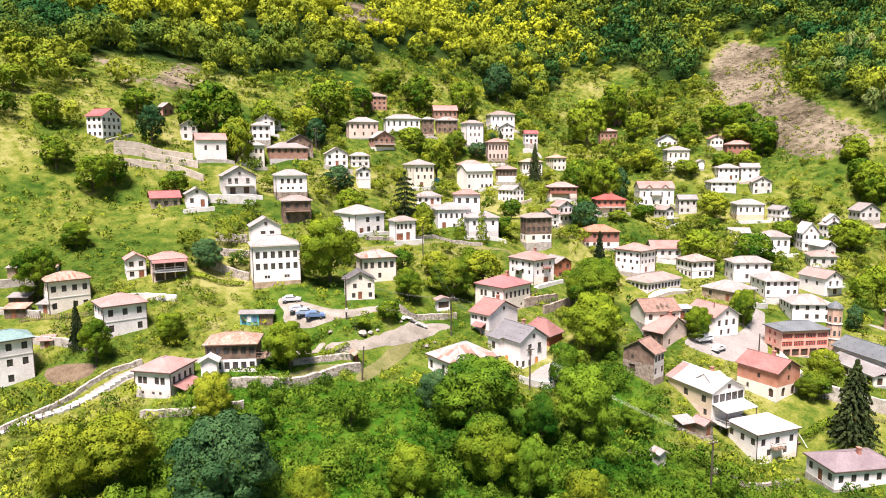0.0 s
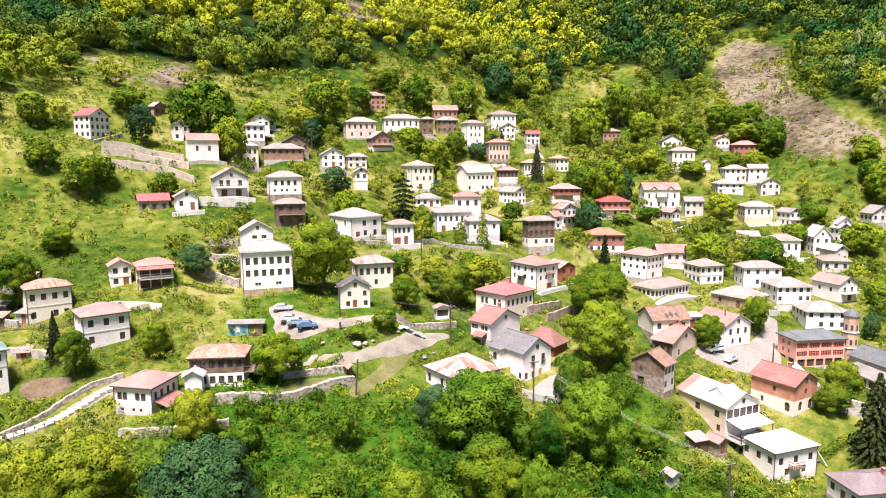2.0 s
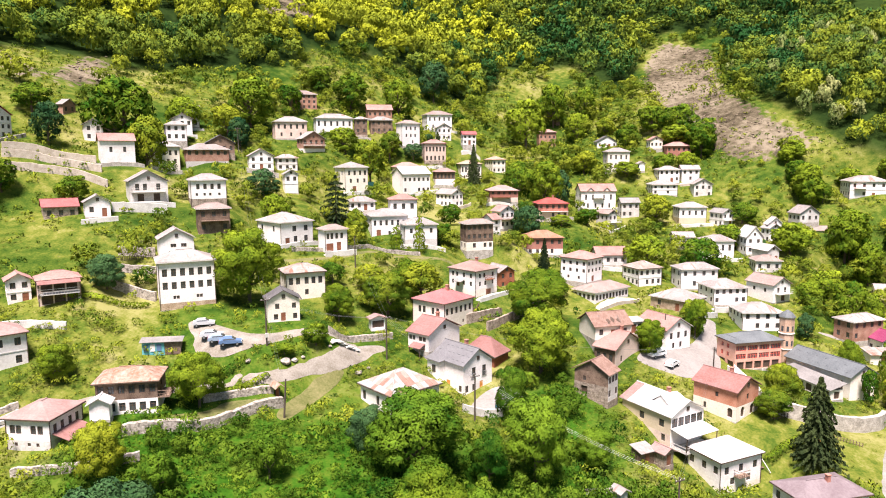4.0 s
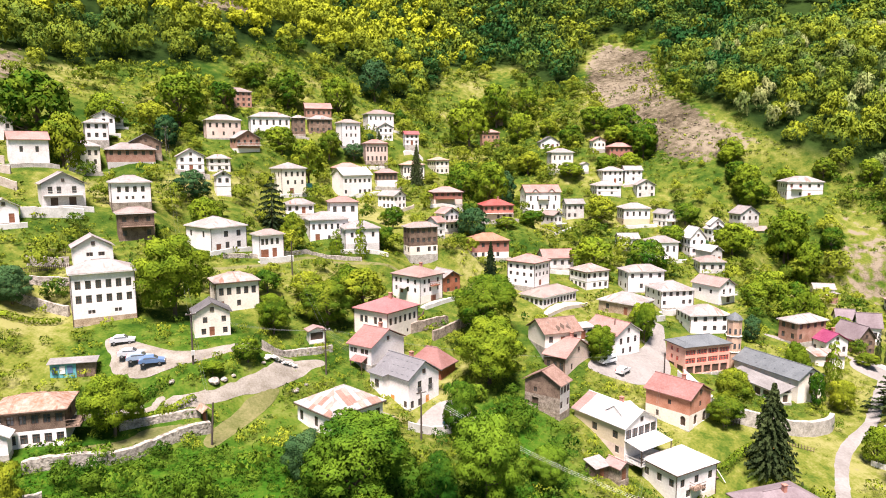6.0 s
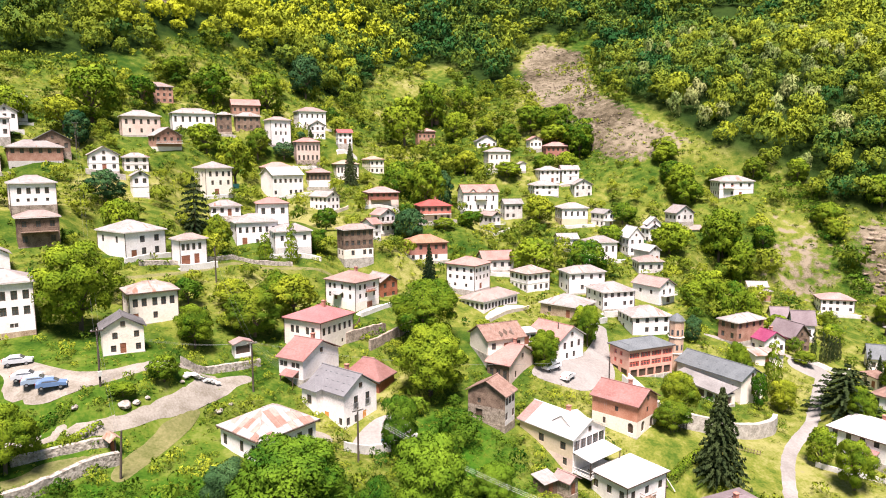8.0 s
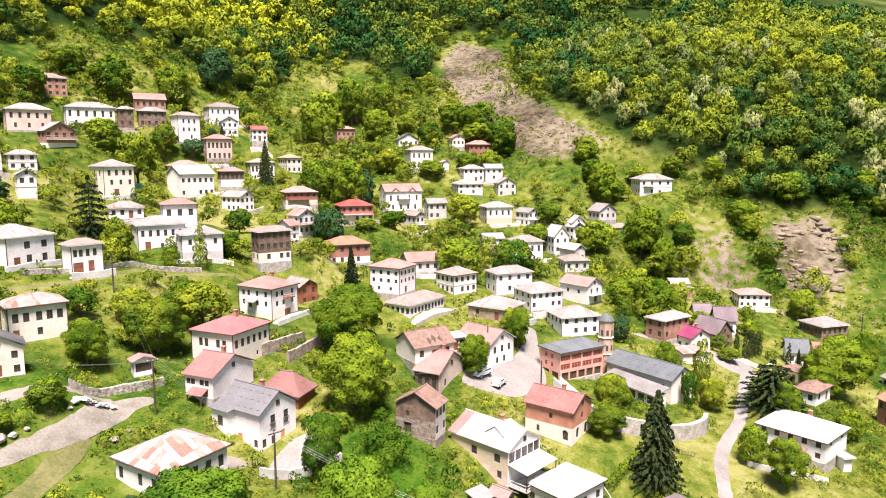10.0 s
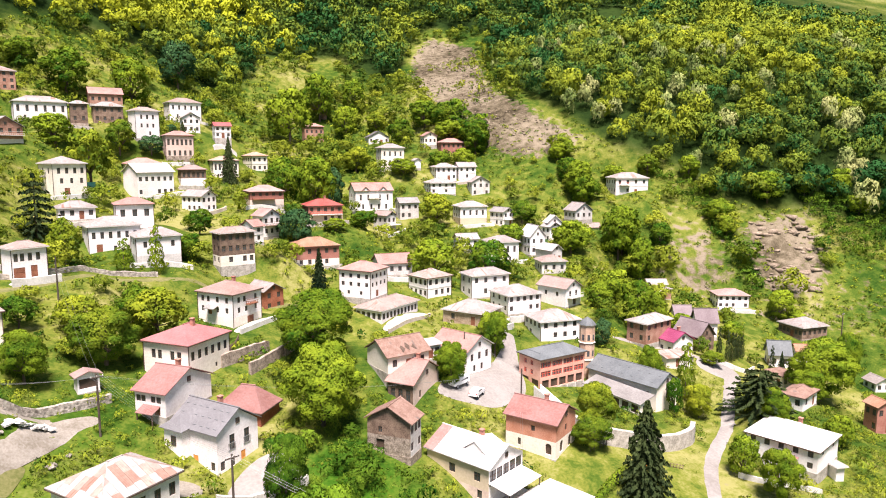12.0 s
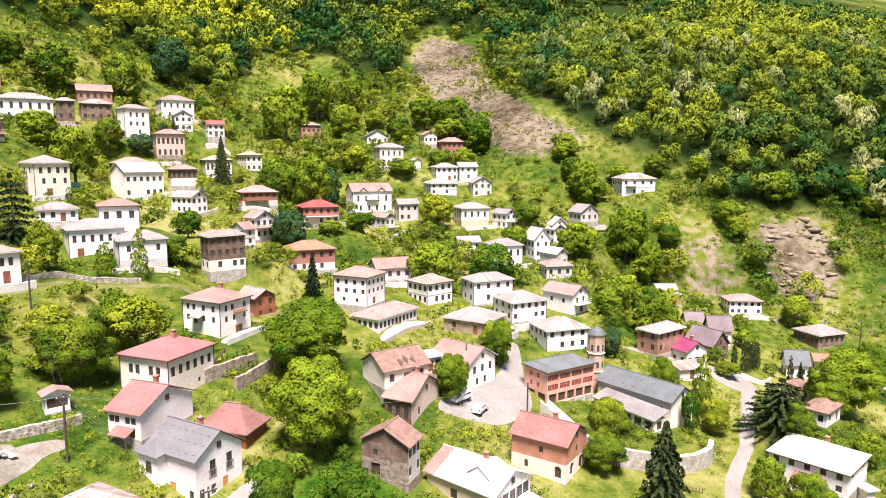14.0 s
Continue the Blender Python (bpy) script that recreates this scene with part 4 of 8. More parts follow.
    tagged(ob, "steep grassy hillside with scree and bare earth patches", "ground", kind="structure")


build_ground()


def road(name, pts, width, mat, label, lift=0.06, step=1.5):
    """A strip that lies on the ground along a line of the plan, with uneven borders."""
    line = []
    for (x0, y0), (x1, y1) in zip(pts, pts[1:]):
        k = max(2, int(math.hypot(x1 - x0, y1 - y0) / step))
        line += [(x0 + (x1 - x0) * i / k, y0 + (y1 - y0) * i / k) for i in range(k)]
    line.append(pts[-1])
    for _ in range(6):
        line = [line[0]] + [((a[0] + 2 * b[0] + c[0]) / 4, (a[1] + 2 * b[1] + c[1]) / 4) for a, b, c in zip(line, line[1:], line[2:])] + [line[-1]]
    ROADS.extend((*a, *b, width / 2) for a, b in zip(pts, pts[1:]))
    verts, faces, across = [], [], 5
    for i, (x, y) in enumerate(line):
        a, c = line[max(i - 1, 0)], line[min(i + 1, len(line) - 1)]
        dx, dy = c[0] - a[0], c[1] - a[1]
        s = math.hypot(dx, dy) or 1
        ends = min(1.0, 0.35 + min(i, len(line) - 1 - i) * step / width)
        w = width * ends * (0.5 + 0.06 * noise.noise(Vector((i * 0.35, len(pts), 2))) + 0.04 * noise.noise(Vector((i * 1.3, len(pts), 6))))
        for k in range(across):
            o = w * (2 * k / (across - 1) - 1)
            px, py = x - dy / s * o, y + dx / s * o
            verts.append((px, py, surface(px, py) + (lift if 0 < k < across - 1 else -0.12)))
    for i in range(len(line) - 1):
        for k in range(across - 1):
            a = i * across + k
            faces.append((a, a + 1, a + across + 1, a + across))
    return tagged(link(name, verts, faces, mat, smooth=True), label, "road", kind="structure")


road("road", [(-24, 134), (-34, 131), (-42, 129), (-49, 127)], 2.6, M_ROAD, "pale dusty gravel road winding between the houses")
PATH_OB = road("road", [(-49, 127), (-55, 125), (-59, 121), (-62, 116), (-65, 111), (-69, 107), (-74, 102)], 2.4, M_ASPHALT, "pale stepped cobble path along a stone wall")
road("road", [(84, 114), (91, 123), (95, 128), (101, 133), (112, 140), (123, 150), (130, 156), (132, 162), (127, 168), (112, 176)], 3.3, M_ASPHALT, "pale concrete road curving through the village", 0.1)
PAVED = []


def paving(name, poly, mat, label, lift=0.14, step=0.8):
    """A paved or bare area inside an outline of the plan, lying on the ground, its border bedded in it."""
    for _ in range(2):
        poly = [q for a, b in zip(poly, poly[1:] + poly[:1]) for q in ((a[0] * 0.75 + b[0] * 0.25, a[1] * 0.75 + b[1] * 0.25), (a[0] * 0.25 + b[0] * 0.75, a[1] * 0.25 + b[1] * 0.75))]
    PAVED.append(poly)
    xs, ys = [p[0] for p in poly], [p[1] for p in poly]
    gx, gy = np.meshgrid(np.arange(min(xs), max(xs), step), np.arange(min(ys), max(ys), step))
    ok = inside(poly, gx, gy)
    for dx, dy in ((0.5, 0), (-0.5, 0), (0, 0.5), (0, -0.5)):
        ok &= inside(poly, gx + dx, gy + dy)
    flat = [Vector(p) for p in poly] + [Vector(p) for p in zip(gx[ok], gy[ok])]
    n = len(poly)
    pts, _, tris, _, _, _ = geometry.delaunay_2d_cdt(flat, [(k, (k + 1) % n) for k in range(n)], [], 1, 0.01)
    verts = [(p.x, p.y, surface(p.x, p.y) + (lift if k >= n else 0.02)) for k, p in enumerate(pts)]
    return tagged(link(name, verts, [tuple(f) for f in tris], mat, smooth=True), label, "road", kind="structure")


paving("road", [(1.3, 152.8), (-3.7, 151.0), (-5.0, 149.2), (-8.5, 142.4), (-11.7, 139.5), (-16.0, 135.9), (-20.3, 133.9), (-25.5, 135.2), (-25.5, 133.0), (-19.9, 131.9), (-16.0, 133.6), (-12.0, 136.9), (-9.3, 138.4), (-5.0, 142.0), (-2.5, 145.4), (-0.7, 149.3), (1.8, 150.8)], M_ROAD, "pale dusty gravel road winding between the houses")
paving("track", [(-9.8, 138.2), (-5.6, 141.6), (-7.8, 136.4), (-9.9, 132.7), (-13.0, 127.2), (-15.0, 122.6), (-16.9, 124.2), (-15.4, 129.3), (-13.2, 132.9), (-11.6, 136.2)], M_TRACK, "dry grassy earth track below the gravel road", 0.1)
paving("road", [(-37.0, 150.5), (-34.0, 150.8), (-27.7, 145.4), (-22.1, 143.0), (-13.0, 147.6), (-4.0, 151.6), (-3.0, 150.2), (-12.6, 145.2), (-20.5, 140.2), (-24.3, 138.3), (-28.2, 138.0), (-34.1, 140.6), (-33.8, 143.7), (-36.0, 147.0)], M_ROAD, "pale gravel lane past parked cars")
paving("yard", [(-25.6, 128.6), (-17.6, 129.3), (-16.9, 128.6), (-19.2, 127.0), (-22.0, 125.0), (-27.0, 122.5), (-34.0, 121.0), (-33.5, 122.6), (-27.0, 125.0)], M_TRACK, "dry trodden yard between garden walls", 0.05)
paving("square", [(56.0, 156.4), (58.1, 154.8), (63.2, 153.4), (67.7, 152.4), (74.3, 155.9), (79.0, 161.4), (81.4, 167.4), (82.6, 171.2), (84.2, 175.2), (86.2, 179.5), (83.4, 180.0), (80.6, 174.4), (77.4, 171.7), (73.6, 168.6), (68.3, 165.3), (61.4, 161.4)], M_ASPHALT, "bleached concrete village square with a lane climbing away")
paving("yard", [(124.2, 162.0), (132.2, 167.1), (137.8, 162.9), (135.1, 157.5), (130.4, 154.2), (125.2, 156.7)], M_ASPHALT, "pale concrete forecourt beside the curving road")
paving("yard", [(17.5, 131.5), (25.5, 137.0), (29.0, 142.5), (24.5, 145.5), (19.0, 141.5), (16.0, 135.0)], M_ASPHALT, "pale concrete terrace beside a white house")
paving("yard", [(5.0, 146.5), (9.5, 141.8), (15.0, 139.5), (12.0, 133.5), (7.0, 137.0), (3.0, 142.5)], M_ROAD, "trodden yard with rubble between two houses")
road("road", [(-34, 184), (-19, 187), (-10, 192), (-2, 200), (20, 207), (44, 210)], 2.6, M_TRACK, "narrow earth lane on the slope")

# ---------------------------------------------------------------- houses


def part(name, bm, mat, parent, label=""):
    me = bpy.data.meshes.new(name)
    bm.to_mesh(me)
    bm.free()
    me.materials.append(mat)
    ob = new(name, me)
    ob.parent = parent
    if label:
        ob["label"] = label
    return ob


def add_box(bm, x0, x1, y0, y1, z0, z1):
    v = [bm.verts.new((x, y, z)) for x in (x0, x1) for y in (y0, y1) for z in (z0, z1)]
    for f in ((0, 1, 3, 2), (4, 6, 7, 5), (0, 4, 5, 1), (2, 3, 7, 6), (0, 2, 6, 4), (1, 5, 7, 3)):
        bm.faces.new([v[k] for k in f])


def box_bm(*dims):
    bm = bmesh.new()
    add_box(bm, *dims)
    return bm


def panel(bm, o, u, length, z0, z1, holes, deep):
    """A wall face with openings: o its start, u its way in the plan, deep the inward way; holes: (s0, s1, z0, z1)."""
    ss = sorted({0.0, length, *[h[k] for h in holes for k in (0, 1)]})
    zs = sorted({z0, z1, *[h[k] for h in holes for k in (2, 3)]})
    put = lambda s, z, d=0.0: bm.verts.new((o[0] + u[0] * s + deep[0] * d, o[1] + u[1] * s + deep[1] * d, z))
    for a, b in zip(ss, ss[1:]):
        for c, d in zip(zs, zs[1:]):
            if any(h[0] - 1e-6 <= a and b <= h[1] + 1e-6 and h[2] - 1e-6 <= c and d <= h[3] + 1e-6 for h in holes):
                continue
            bm.faces.new((put(a, c), put(b, c), put(b, d), put(a, d)))
    for a, b, c, d in holes:
        for (s0, q0), (s1, q1) in (((a, c), (b, c)), ((b, c), (b, d)), ((b, d), (a, d)), ((a, d), (a, c))):
            bm.faces.new((put(s0, q0), put(s1, q1), put(s1, q1, 0.22), put(s0, q0, 0.22)))


_win = {}


def lattice(bm, xs, zs, y0=-0.05, y1=0.05):
    """One connected frame: every second cell of the grid is an opening."""
    v = {(i, k, s): bm.verts.new((xs[i], y, zs[k])) for i in range(len(xs)) for k in range(len(zs)) for s, y in enumerate((y0, y1))}
    full = lambda i, k: 0 <= i < len(xs) - 1 and 0 <= k < len(zs) - 1 and not (i % 2 and k % 2)
    for i in range(len(xs) - 1):
        for k in range(len(zs) - 1):
            if not full(i, k):
                continue
            bm.faces.new((v[i, k, 0], v[i + 1, k, 0], v[i + 1, k + 1, 0], v[i, k + 1, 0]))
            bm.faces.new((v[i, k, 1], v[i, k + 1, 1], v[i + 1, k + 1, 1], v[i + 1, k, 1]))
            for a, b, di, dk in (((i, k), (i + 1, k), 0, -1), ((i + 1, k), (i + 1, k + 1), 1, 0), ((i + 1, k + 1), (i, k + 1), 0, 1), ((i, k + 1), (i, k), -1, 0)):
                if not full(i + di, k + dk):
                    bm.faces.new((v[*a, 0], v[*a, 1], v[*b, 1], v[*b, 0]))


def window_mesh(kind, w, h, mat):
    """Shared meshes of a window frame with bars, and of its pane, in the plane y = 0, facing -y."""
    key = (kind, round(w, 1), round(h, 1), mat.name)
    if key not in _win:
        bm = bmesh.new()
        t = 0.09
        if kind == "pane":
            add_box(bm, -w / 2 + 0.02, w / 2 - 0.02, -0.005, 0.03, 0.02, h - 0.02)
        else:
            q = h * 0.62
            lattice(bm, (-w / 2, -w / 2 + t, -0.04, 0.04, w / 2 - t, w / 2), (0, t, q, q + 0.07, h - t, h))
        me = bpy.data.meshes.new("pane" if kind == "pane" else "window")
        bm.to_mesh(me)
        bm.free()
        me.materials.append(mat)
        _win[key] = me
    return _win[key]


def slab(bm, pts, thick):
    """A closed plate under a planar polygon."""
    top = [bm.verts.new(p) for p in pts]
    bot = [bm.verts.new((p[0], p[1], p[2] - thick)) for p in pts]
    bm.faces.new(top)
    bm.faces.new(bot[::-1])
    for k in range(len(pts)):
        j = (k + 1) % len(pts)
        bm.faces.new((top[k], bot[k], bot[j], top[j]))


WALL_WORDS = {"white": "white plastered", "cream": "cream plastered", "beige": "beige rendered", "grey": "grey rendered", "pinkwall": "pink plastered", "brick": "red brick", "redbrick": "red brick",
              "redwall": "dark red painted", "orange": "orange brick", "stone": "rubble stone", "brownstone": "brown stone", "wood": "weathered timber", "redwood": "red timber"}
ROOF_WORDS = {"pale": "pale sheet-metal", "whitesheet": "white sheet-metal", "palepink": "pale pinkish tile", "pinkpale": "bleached pink tile", "pink": "pink tile", "rose": "rose-red", "pinkred": "faded red tile", "red": "red",
              "brightred": "bright red", "magenta": "magenta", "mauve": "mauve", "brownpink": "brownish pink tile", "orange": "orange tile", "orangepale": "faded orange tile",
              "tile": "old clay tile", "rust": "rusted", "rustpale": "rust-streaked pale", "patch": "patchy rusted", "slate": "grey sheet", "lightgrey": "light grey sheet", "grey": "grey tile", "dark": "dark tile", "teal": "teal"}
HOMES = {}
MIXED = {"woodup": ("wood", "white"), "woodpink": ("wood", "pinkwall"), "brickup": ("brick", "cream"), "redup": ("redwall", "white"), "stonewood": ("wood", "stone"), "woodwin": ("white", "white")}


def house(x, y, z, turn, w, d, h, shape, roof, wall, kind="house", nl=-1, nr=-1, chimney=0, floors=0, pitch=0.0, extra="", frame_mat=None, label="", key="", rl=None, rr=None, skin_r="", base=(), roof2="", dashes=0, gaps=0, sheets=False):
    """A house whose nearest eave corner is at (x, y, z). w: its face to the local -x, d: to +y; h: from the ground
    there to the eaves.
    rl, rr: rows of openings on the two faces, each (kind, from, to in parts of h, width, places along the face);
    skin_r: another skin for the +x face;
    base: (part of h, skin) of a different lower wall; roof2: another skin for the second roof plane; dashes: rows of
    snow guards; gaps: dark plates laid on as broken places; sheets: a roof of single metal sheets."""
    eave = 0.45
    rnd = random.Random(int(abs(x * 31 + y * 17) * 10))
    floors = floors or max(1, round(h / 2.6))
    upper, lower = MIXED.get(wall, (wall, wall))
    root = new(kind)
    root.matrix_world = pose(x, y, z, 0, 0, turn)
    frame_mat = frame_mat or M_FRAME_VOID
    x0, x1, y0, y1 = -w + eave, -eave, eave, d - eave
    ca, sa = math.cos(radians(turn)), math.sin(radians(turn))
    low = min(height(x + ca * a - sa * b, y + sa * a + ca * b) for a in (-w, -w / 2, 0) for b in (0, d / 2, d)) - z
    bottom = min(low - 0.8, -h - 0.3)
    floor_h = h / floors
    W, D = x1 - x0, y1 - y0
    nl = nl if nl >= 0 else (round(W / 2.3) if W > 2.5 else 0)
    nr = nr if nr >= 0 else (round(D / 2.3) if D > 2.5 else 0)
    ww, wh = 0.95, min(1.35, floor_h * 0.52)
    if wall == "woodwin":
        ww = 1.05
    holes_l, holes_r, wins, doors = [], [], [], []
    door_face = rnd.choice("lr") if min(nl, nr) > 1 else ("r" if nr >= nl else "l")
    for f in range(floors):
        zz = -h + floor_h * f + floor_h * 0.33
        for side, n, length, holes in (("l", nl, W, holes_l), ("r", nr, D, holes_r)):
            for k in range(n):
                s = length * (k + 0.5) / n
                if f == 0 and rnd.random() < 0.22 and floors > 1:
                    continue
                if f == 0 and side == door_face and k == n // 2 and extra != "nodoor" and rnd.random() < 0.4:
                    dw, dh = 1.1, min(2.05, floor_h * 0.88)
                    holes.append((s - dw / 2, s + dw / 2, -h + 0.05, -h + 0.05 + dh))
                    doors.append((side, s, -h + 0.05, dw, dh))
                    continue
                holes.append((s - ww / 2, s + ww / 2, zz, zz + wh))
                wins.append((side, s, zz, ww, wh))
    for face, rows, length, holes in (("l", rl, W, holes_l), ("r", rr, D, holes_r)):
        if rows is None:
            continue
        holes.clear()
        wins, doors = [q for q in wins if q[0] != face], [q for q in doors if q[0] != face]
        for what, q0, q1, wide, places in rows:
            for p in places:
                s = min(max(length * p, wide / 2 + 0.05), length - wide / 2 - 0.05)
                za, zb = -h + h * q0, -h + h * q1
                holes.append((s - wide / 2, s + wide / 2, za, zb))
                if what == "w":
                    wins.append((face, s, za, wide, zb - za))
                elif what == "d":
                    doors.append((face, s, za, wide, zb - za))
                elif what == "a":
                    bm = bmesh.new()
                    for sgn in (-1, 1):
                        arc = [(sgn * wide / 2 * math.cos(k * math.pi / 12), zb - wide / 2 + wide / 2 * math.sin(k * math.pi / 12)) for k in range(7)] + [(sgn * wide / 2, zb)]
                        a = [bm.verts.new((u, 0.0, v)) for u, v in arc]
                        b = [bm.verts.new((u, 0.2, v)) for u, v in arc]
                        bm.faces.new(a)
                        bm.faces.new(b[::-1])
                        for k in range(8):
                            bm.faces.new((a[k], b[k], b[(k + 1) % 8], a[(k + 1) % 8]))
                    ob = part("arch", bm, M_WALL[base[1] if base else lower], root)
                    ob.matrix_local = pose(x0 + s, y0 + 0.002, 0) if face == "l" else pose(x1 - 0.002, y0 + s, 0, 0, 0, 90)
    split = -h + floor_h * (floors - 1) if upper != lower else bottom
    if base:
        split, lower = -h + h * base[0], base[1]
    if upper != lower and floors == 1 and not base:
        split = -h * 0.45
    for name, skin, za, zb in (("upper_wall", upper, split, 0.0), ("lower_wall", lower, -h, split)) if upper != lower else (("wall", upper, -h, 0.0),):
        bm = bmesh.new()
        inrange = lambda hs: [(a, b, c, e) for a, b, c, e in hs if c >= za - 1e-6 and e <= zb + 1e-6]
        panel(bm, (x0, y0), (1, 0), W, za, zb, inrange(holes_l), (0, 1))
        if skin_r:
            bs = bmesh.new()
            panel(bs, (x1, y0), (0, 1), D, za, zb, inrange(holes_r), (-1, 0))
            part("side_wall", bs, M_WALL[skin_r], root)
        else:
            panel(bm, (x1, y0), (0, 1), D, za, zb, inrange(holes_r), (-1, 0))
        panel(bm, (x1, y1), (-1, 0), W, za, zb, [], (0, -1))
        panel(bm, (x0, y1), (0, -1), D, za, zb, [], (1, 0))
        bmesh.ops.remove_doubles(bm, verts=bm.verts, dist=0.001)
        part(name, bm, M_WALL[skin], root)
    part("foundation", box_bm(x0 - 0.06, x1 + 0.06, y0 - 0.06, y1 + 0.06, bottom, -h), M_FOUND if lower not in ("stone", "wood") else M_STONE, root)
    # solid dark box behind the openings, its brown standing in for shaded rooms
    part("core", box_bm(x0 + 0.22, x1 - 0.22, y0 + 0.22, y1 - 0.22, -h, -0.03), M_FRAME_VOID, root)
    for side, s, zz, a, b in wins:
        m = pose(x0 + s, y0 + 0.12, zz) if side == "l" else pose(x1 - 0.12, y0 + s, zz, 0, 0, 90)
        fr = new("window", window_mesh("frame", a, b, frame_mat))
        fr.parent, fr.matrix_local = root, m
        pn = new("pane", window_mesh("pane", a, b, M_GLASS))
        pn.parent = fr
    for side, s, zz, a, b in doors:
        m = pose(x0 + s, y0 + 0.1, zz) if side == "l" else pose(x1 - 0.1, y0 + s, zz, 0, 0, 90)
        bm = box_bm(-a / 2, a / 2, -0.03, 0.05, 0, b)
        for k in range(2):
            add_box(bm, -a / 2 + 0.12, a / 2 - 0.12, -0.06, -0.03, 0.15 + k * b / 2, b / 2 - 0.1 + k * b / 2)
        ob = part("door", bm, M_ORANGEDOOR if extra == "orange_door" else M_DOOR, root)
        ob.matrix_local = m
    # the roof
    t = 0.14
    rise = pitch or {"hip": 0.20, "gu": 0.28, "gv": 0.28, "flat": 0.04}.get(shape, 0.2) * min(w if shape == "gv" else d if shape == "gu" else min(w, d), 11)
    bm = bmesh.new()
    gable = None
    top = rise + t
    if shape == "hip":
        k = min(w, d) / 2 * 0.92
        if w >= d:
            a, b = (-w + k, d / 2, top), (-k, d / 2, top)
            faces = [((-w, 0, t), (0, 0, t), b, a), ((0, d, t), (-w, d, t), a, b), ((0, 0, t), (0, d, t), b), ((-w, d, t), (-w, 0, t), a)]
        else:
            a, b = (-w / 2, k, top), (-w / 2, d - k, top)
            faces = [((-w, 0, t), (0, 0, t), a), ((0, d, t), (-w, d, t), b), ((0, 0, t), (0, d, t), b, a), ((-w, d, t), (-w, 0, t), a, b)]
        ridge = (a, b)
    elif shape == "gu":
        a, b = (-w, d / 2, top), (0, d / 2, top)
        faces = [((-w, 0, t), (0, 0, t), b, a), ((0, d, t), (-w, d, t), a, b)]
        gable = [((x1, y0, 0), (x1, y1, 0), (x1, d / 2, rise - 0.05)), ((x0, y1, 0), (x0, y0, 0), (x0, d / 2, rise - 0.05))]
        ridge = (a, b)
    elif shape == "gv":
        a, b = (-w / 2, 0, top), (-w / 2, d, top)
        faces = [((0, 0, t), (0, d, t), b, a), ((-w, d, t), (-w, 0, t), a, b)]
        gable = [((x0, y0, 0), (x1, y0, 0), (-w / 2, y0, rise - 0.05)), ((x1, y1, 0), (x0, y1, 0), (-w / 2, y1, rise - 0.05))]
        ridge = (a, b)
    else:
        faces = [((-w, 0, t), (0, 0, t), (0, d, t + rise), (-w, d, t + rise))]
        ridge = ((-w / 2, d / 2, top), (-w / 2, d / 2, top))
    for k, f in enumerate(faces):
        if roof2 and k == 1:
            b2 = bmesh.new()
            slab(b2, f, t)
            part("roof_plane", b2, M_ROOF[roof2], root)
        else:
            slab(bm, f, t)
    roof_ob = part("roof", bm, M_ROOF[roof], root)
    if sheets:
        for f in faces:
            f = [Vector(p) for p in f]
            ux = (f[1] - f[0]).normalized()
            up = (f[1] - f[0]).cross(f[2] - f[1]).normalized()
            up = up if up.z > 0 else -up
            uy = up.cross(ux)
            span, high = (f[1] - f[0]).length, (f[2] - f[0]).dot(uy)
            ua, ub = (f[3] - f[0]).dot(ux) if len(f) > 3 else (f[2] - f[0]).dot(ux), (f[2] - f[0]).dot(ux)
            cap = lambda u: high * max(0.0, min(1.0, u / max(ua, 0.01), (span - u) / max(span - ub, 0.01)))
            cols = max(3, round(span / 1.05))
            for i in range(cols):
                u0, u1 = span * i / cols + 0.02, span * (i + 1) / cols - 0.02
                lift = rnd.uniform(0.0, 0.8)
                rows = [0.0] + [q + lift for q in np.arange(1.0, high, 1.9)] + [high]
                for v0, v1 in zip(rows, rows[1:]):
                    quad = [(u0, min(v0, cap(u0))), (u1, min(v0, cap(u1))), (u1, min(v1, cap(u1))), (u0, min(v1, cap(u0)))]
                    if max(q[1] for q in quad) - v0 < 0.15:
                        continue
                    rise_ = 0.03 + 0.02 * rnd.random()
                    bs = bmesh.new()
                    hi = [bs.verts.new(f[0] + ux * u + uy * v + up * (rise_ + (0.02 if k < 2 else 0.0))) for k, (u, v) in enumerate(quad)]
                    lo = [bs.verts.new(f[0] + ux * u + uy * v + up * 0.004) for u, v in quad]
                    bs.faces.new(hi)
                    for k in range(4):
                        bs.faces.new((lo[k], lo[(k + 1) % 4], hi[(k + 1) % 4], hi[k]))
                    bmesh.ops.remove_doubles(bs, verts=bs.verts, dist=0.0005)
                    part("roof_sheet", bs, M_SHEET, roof_ob)
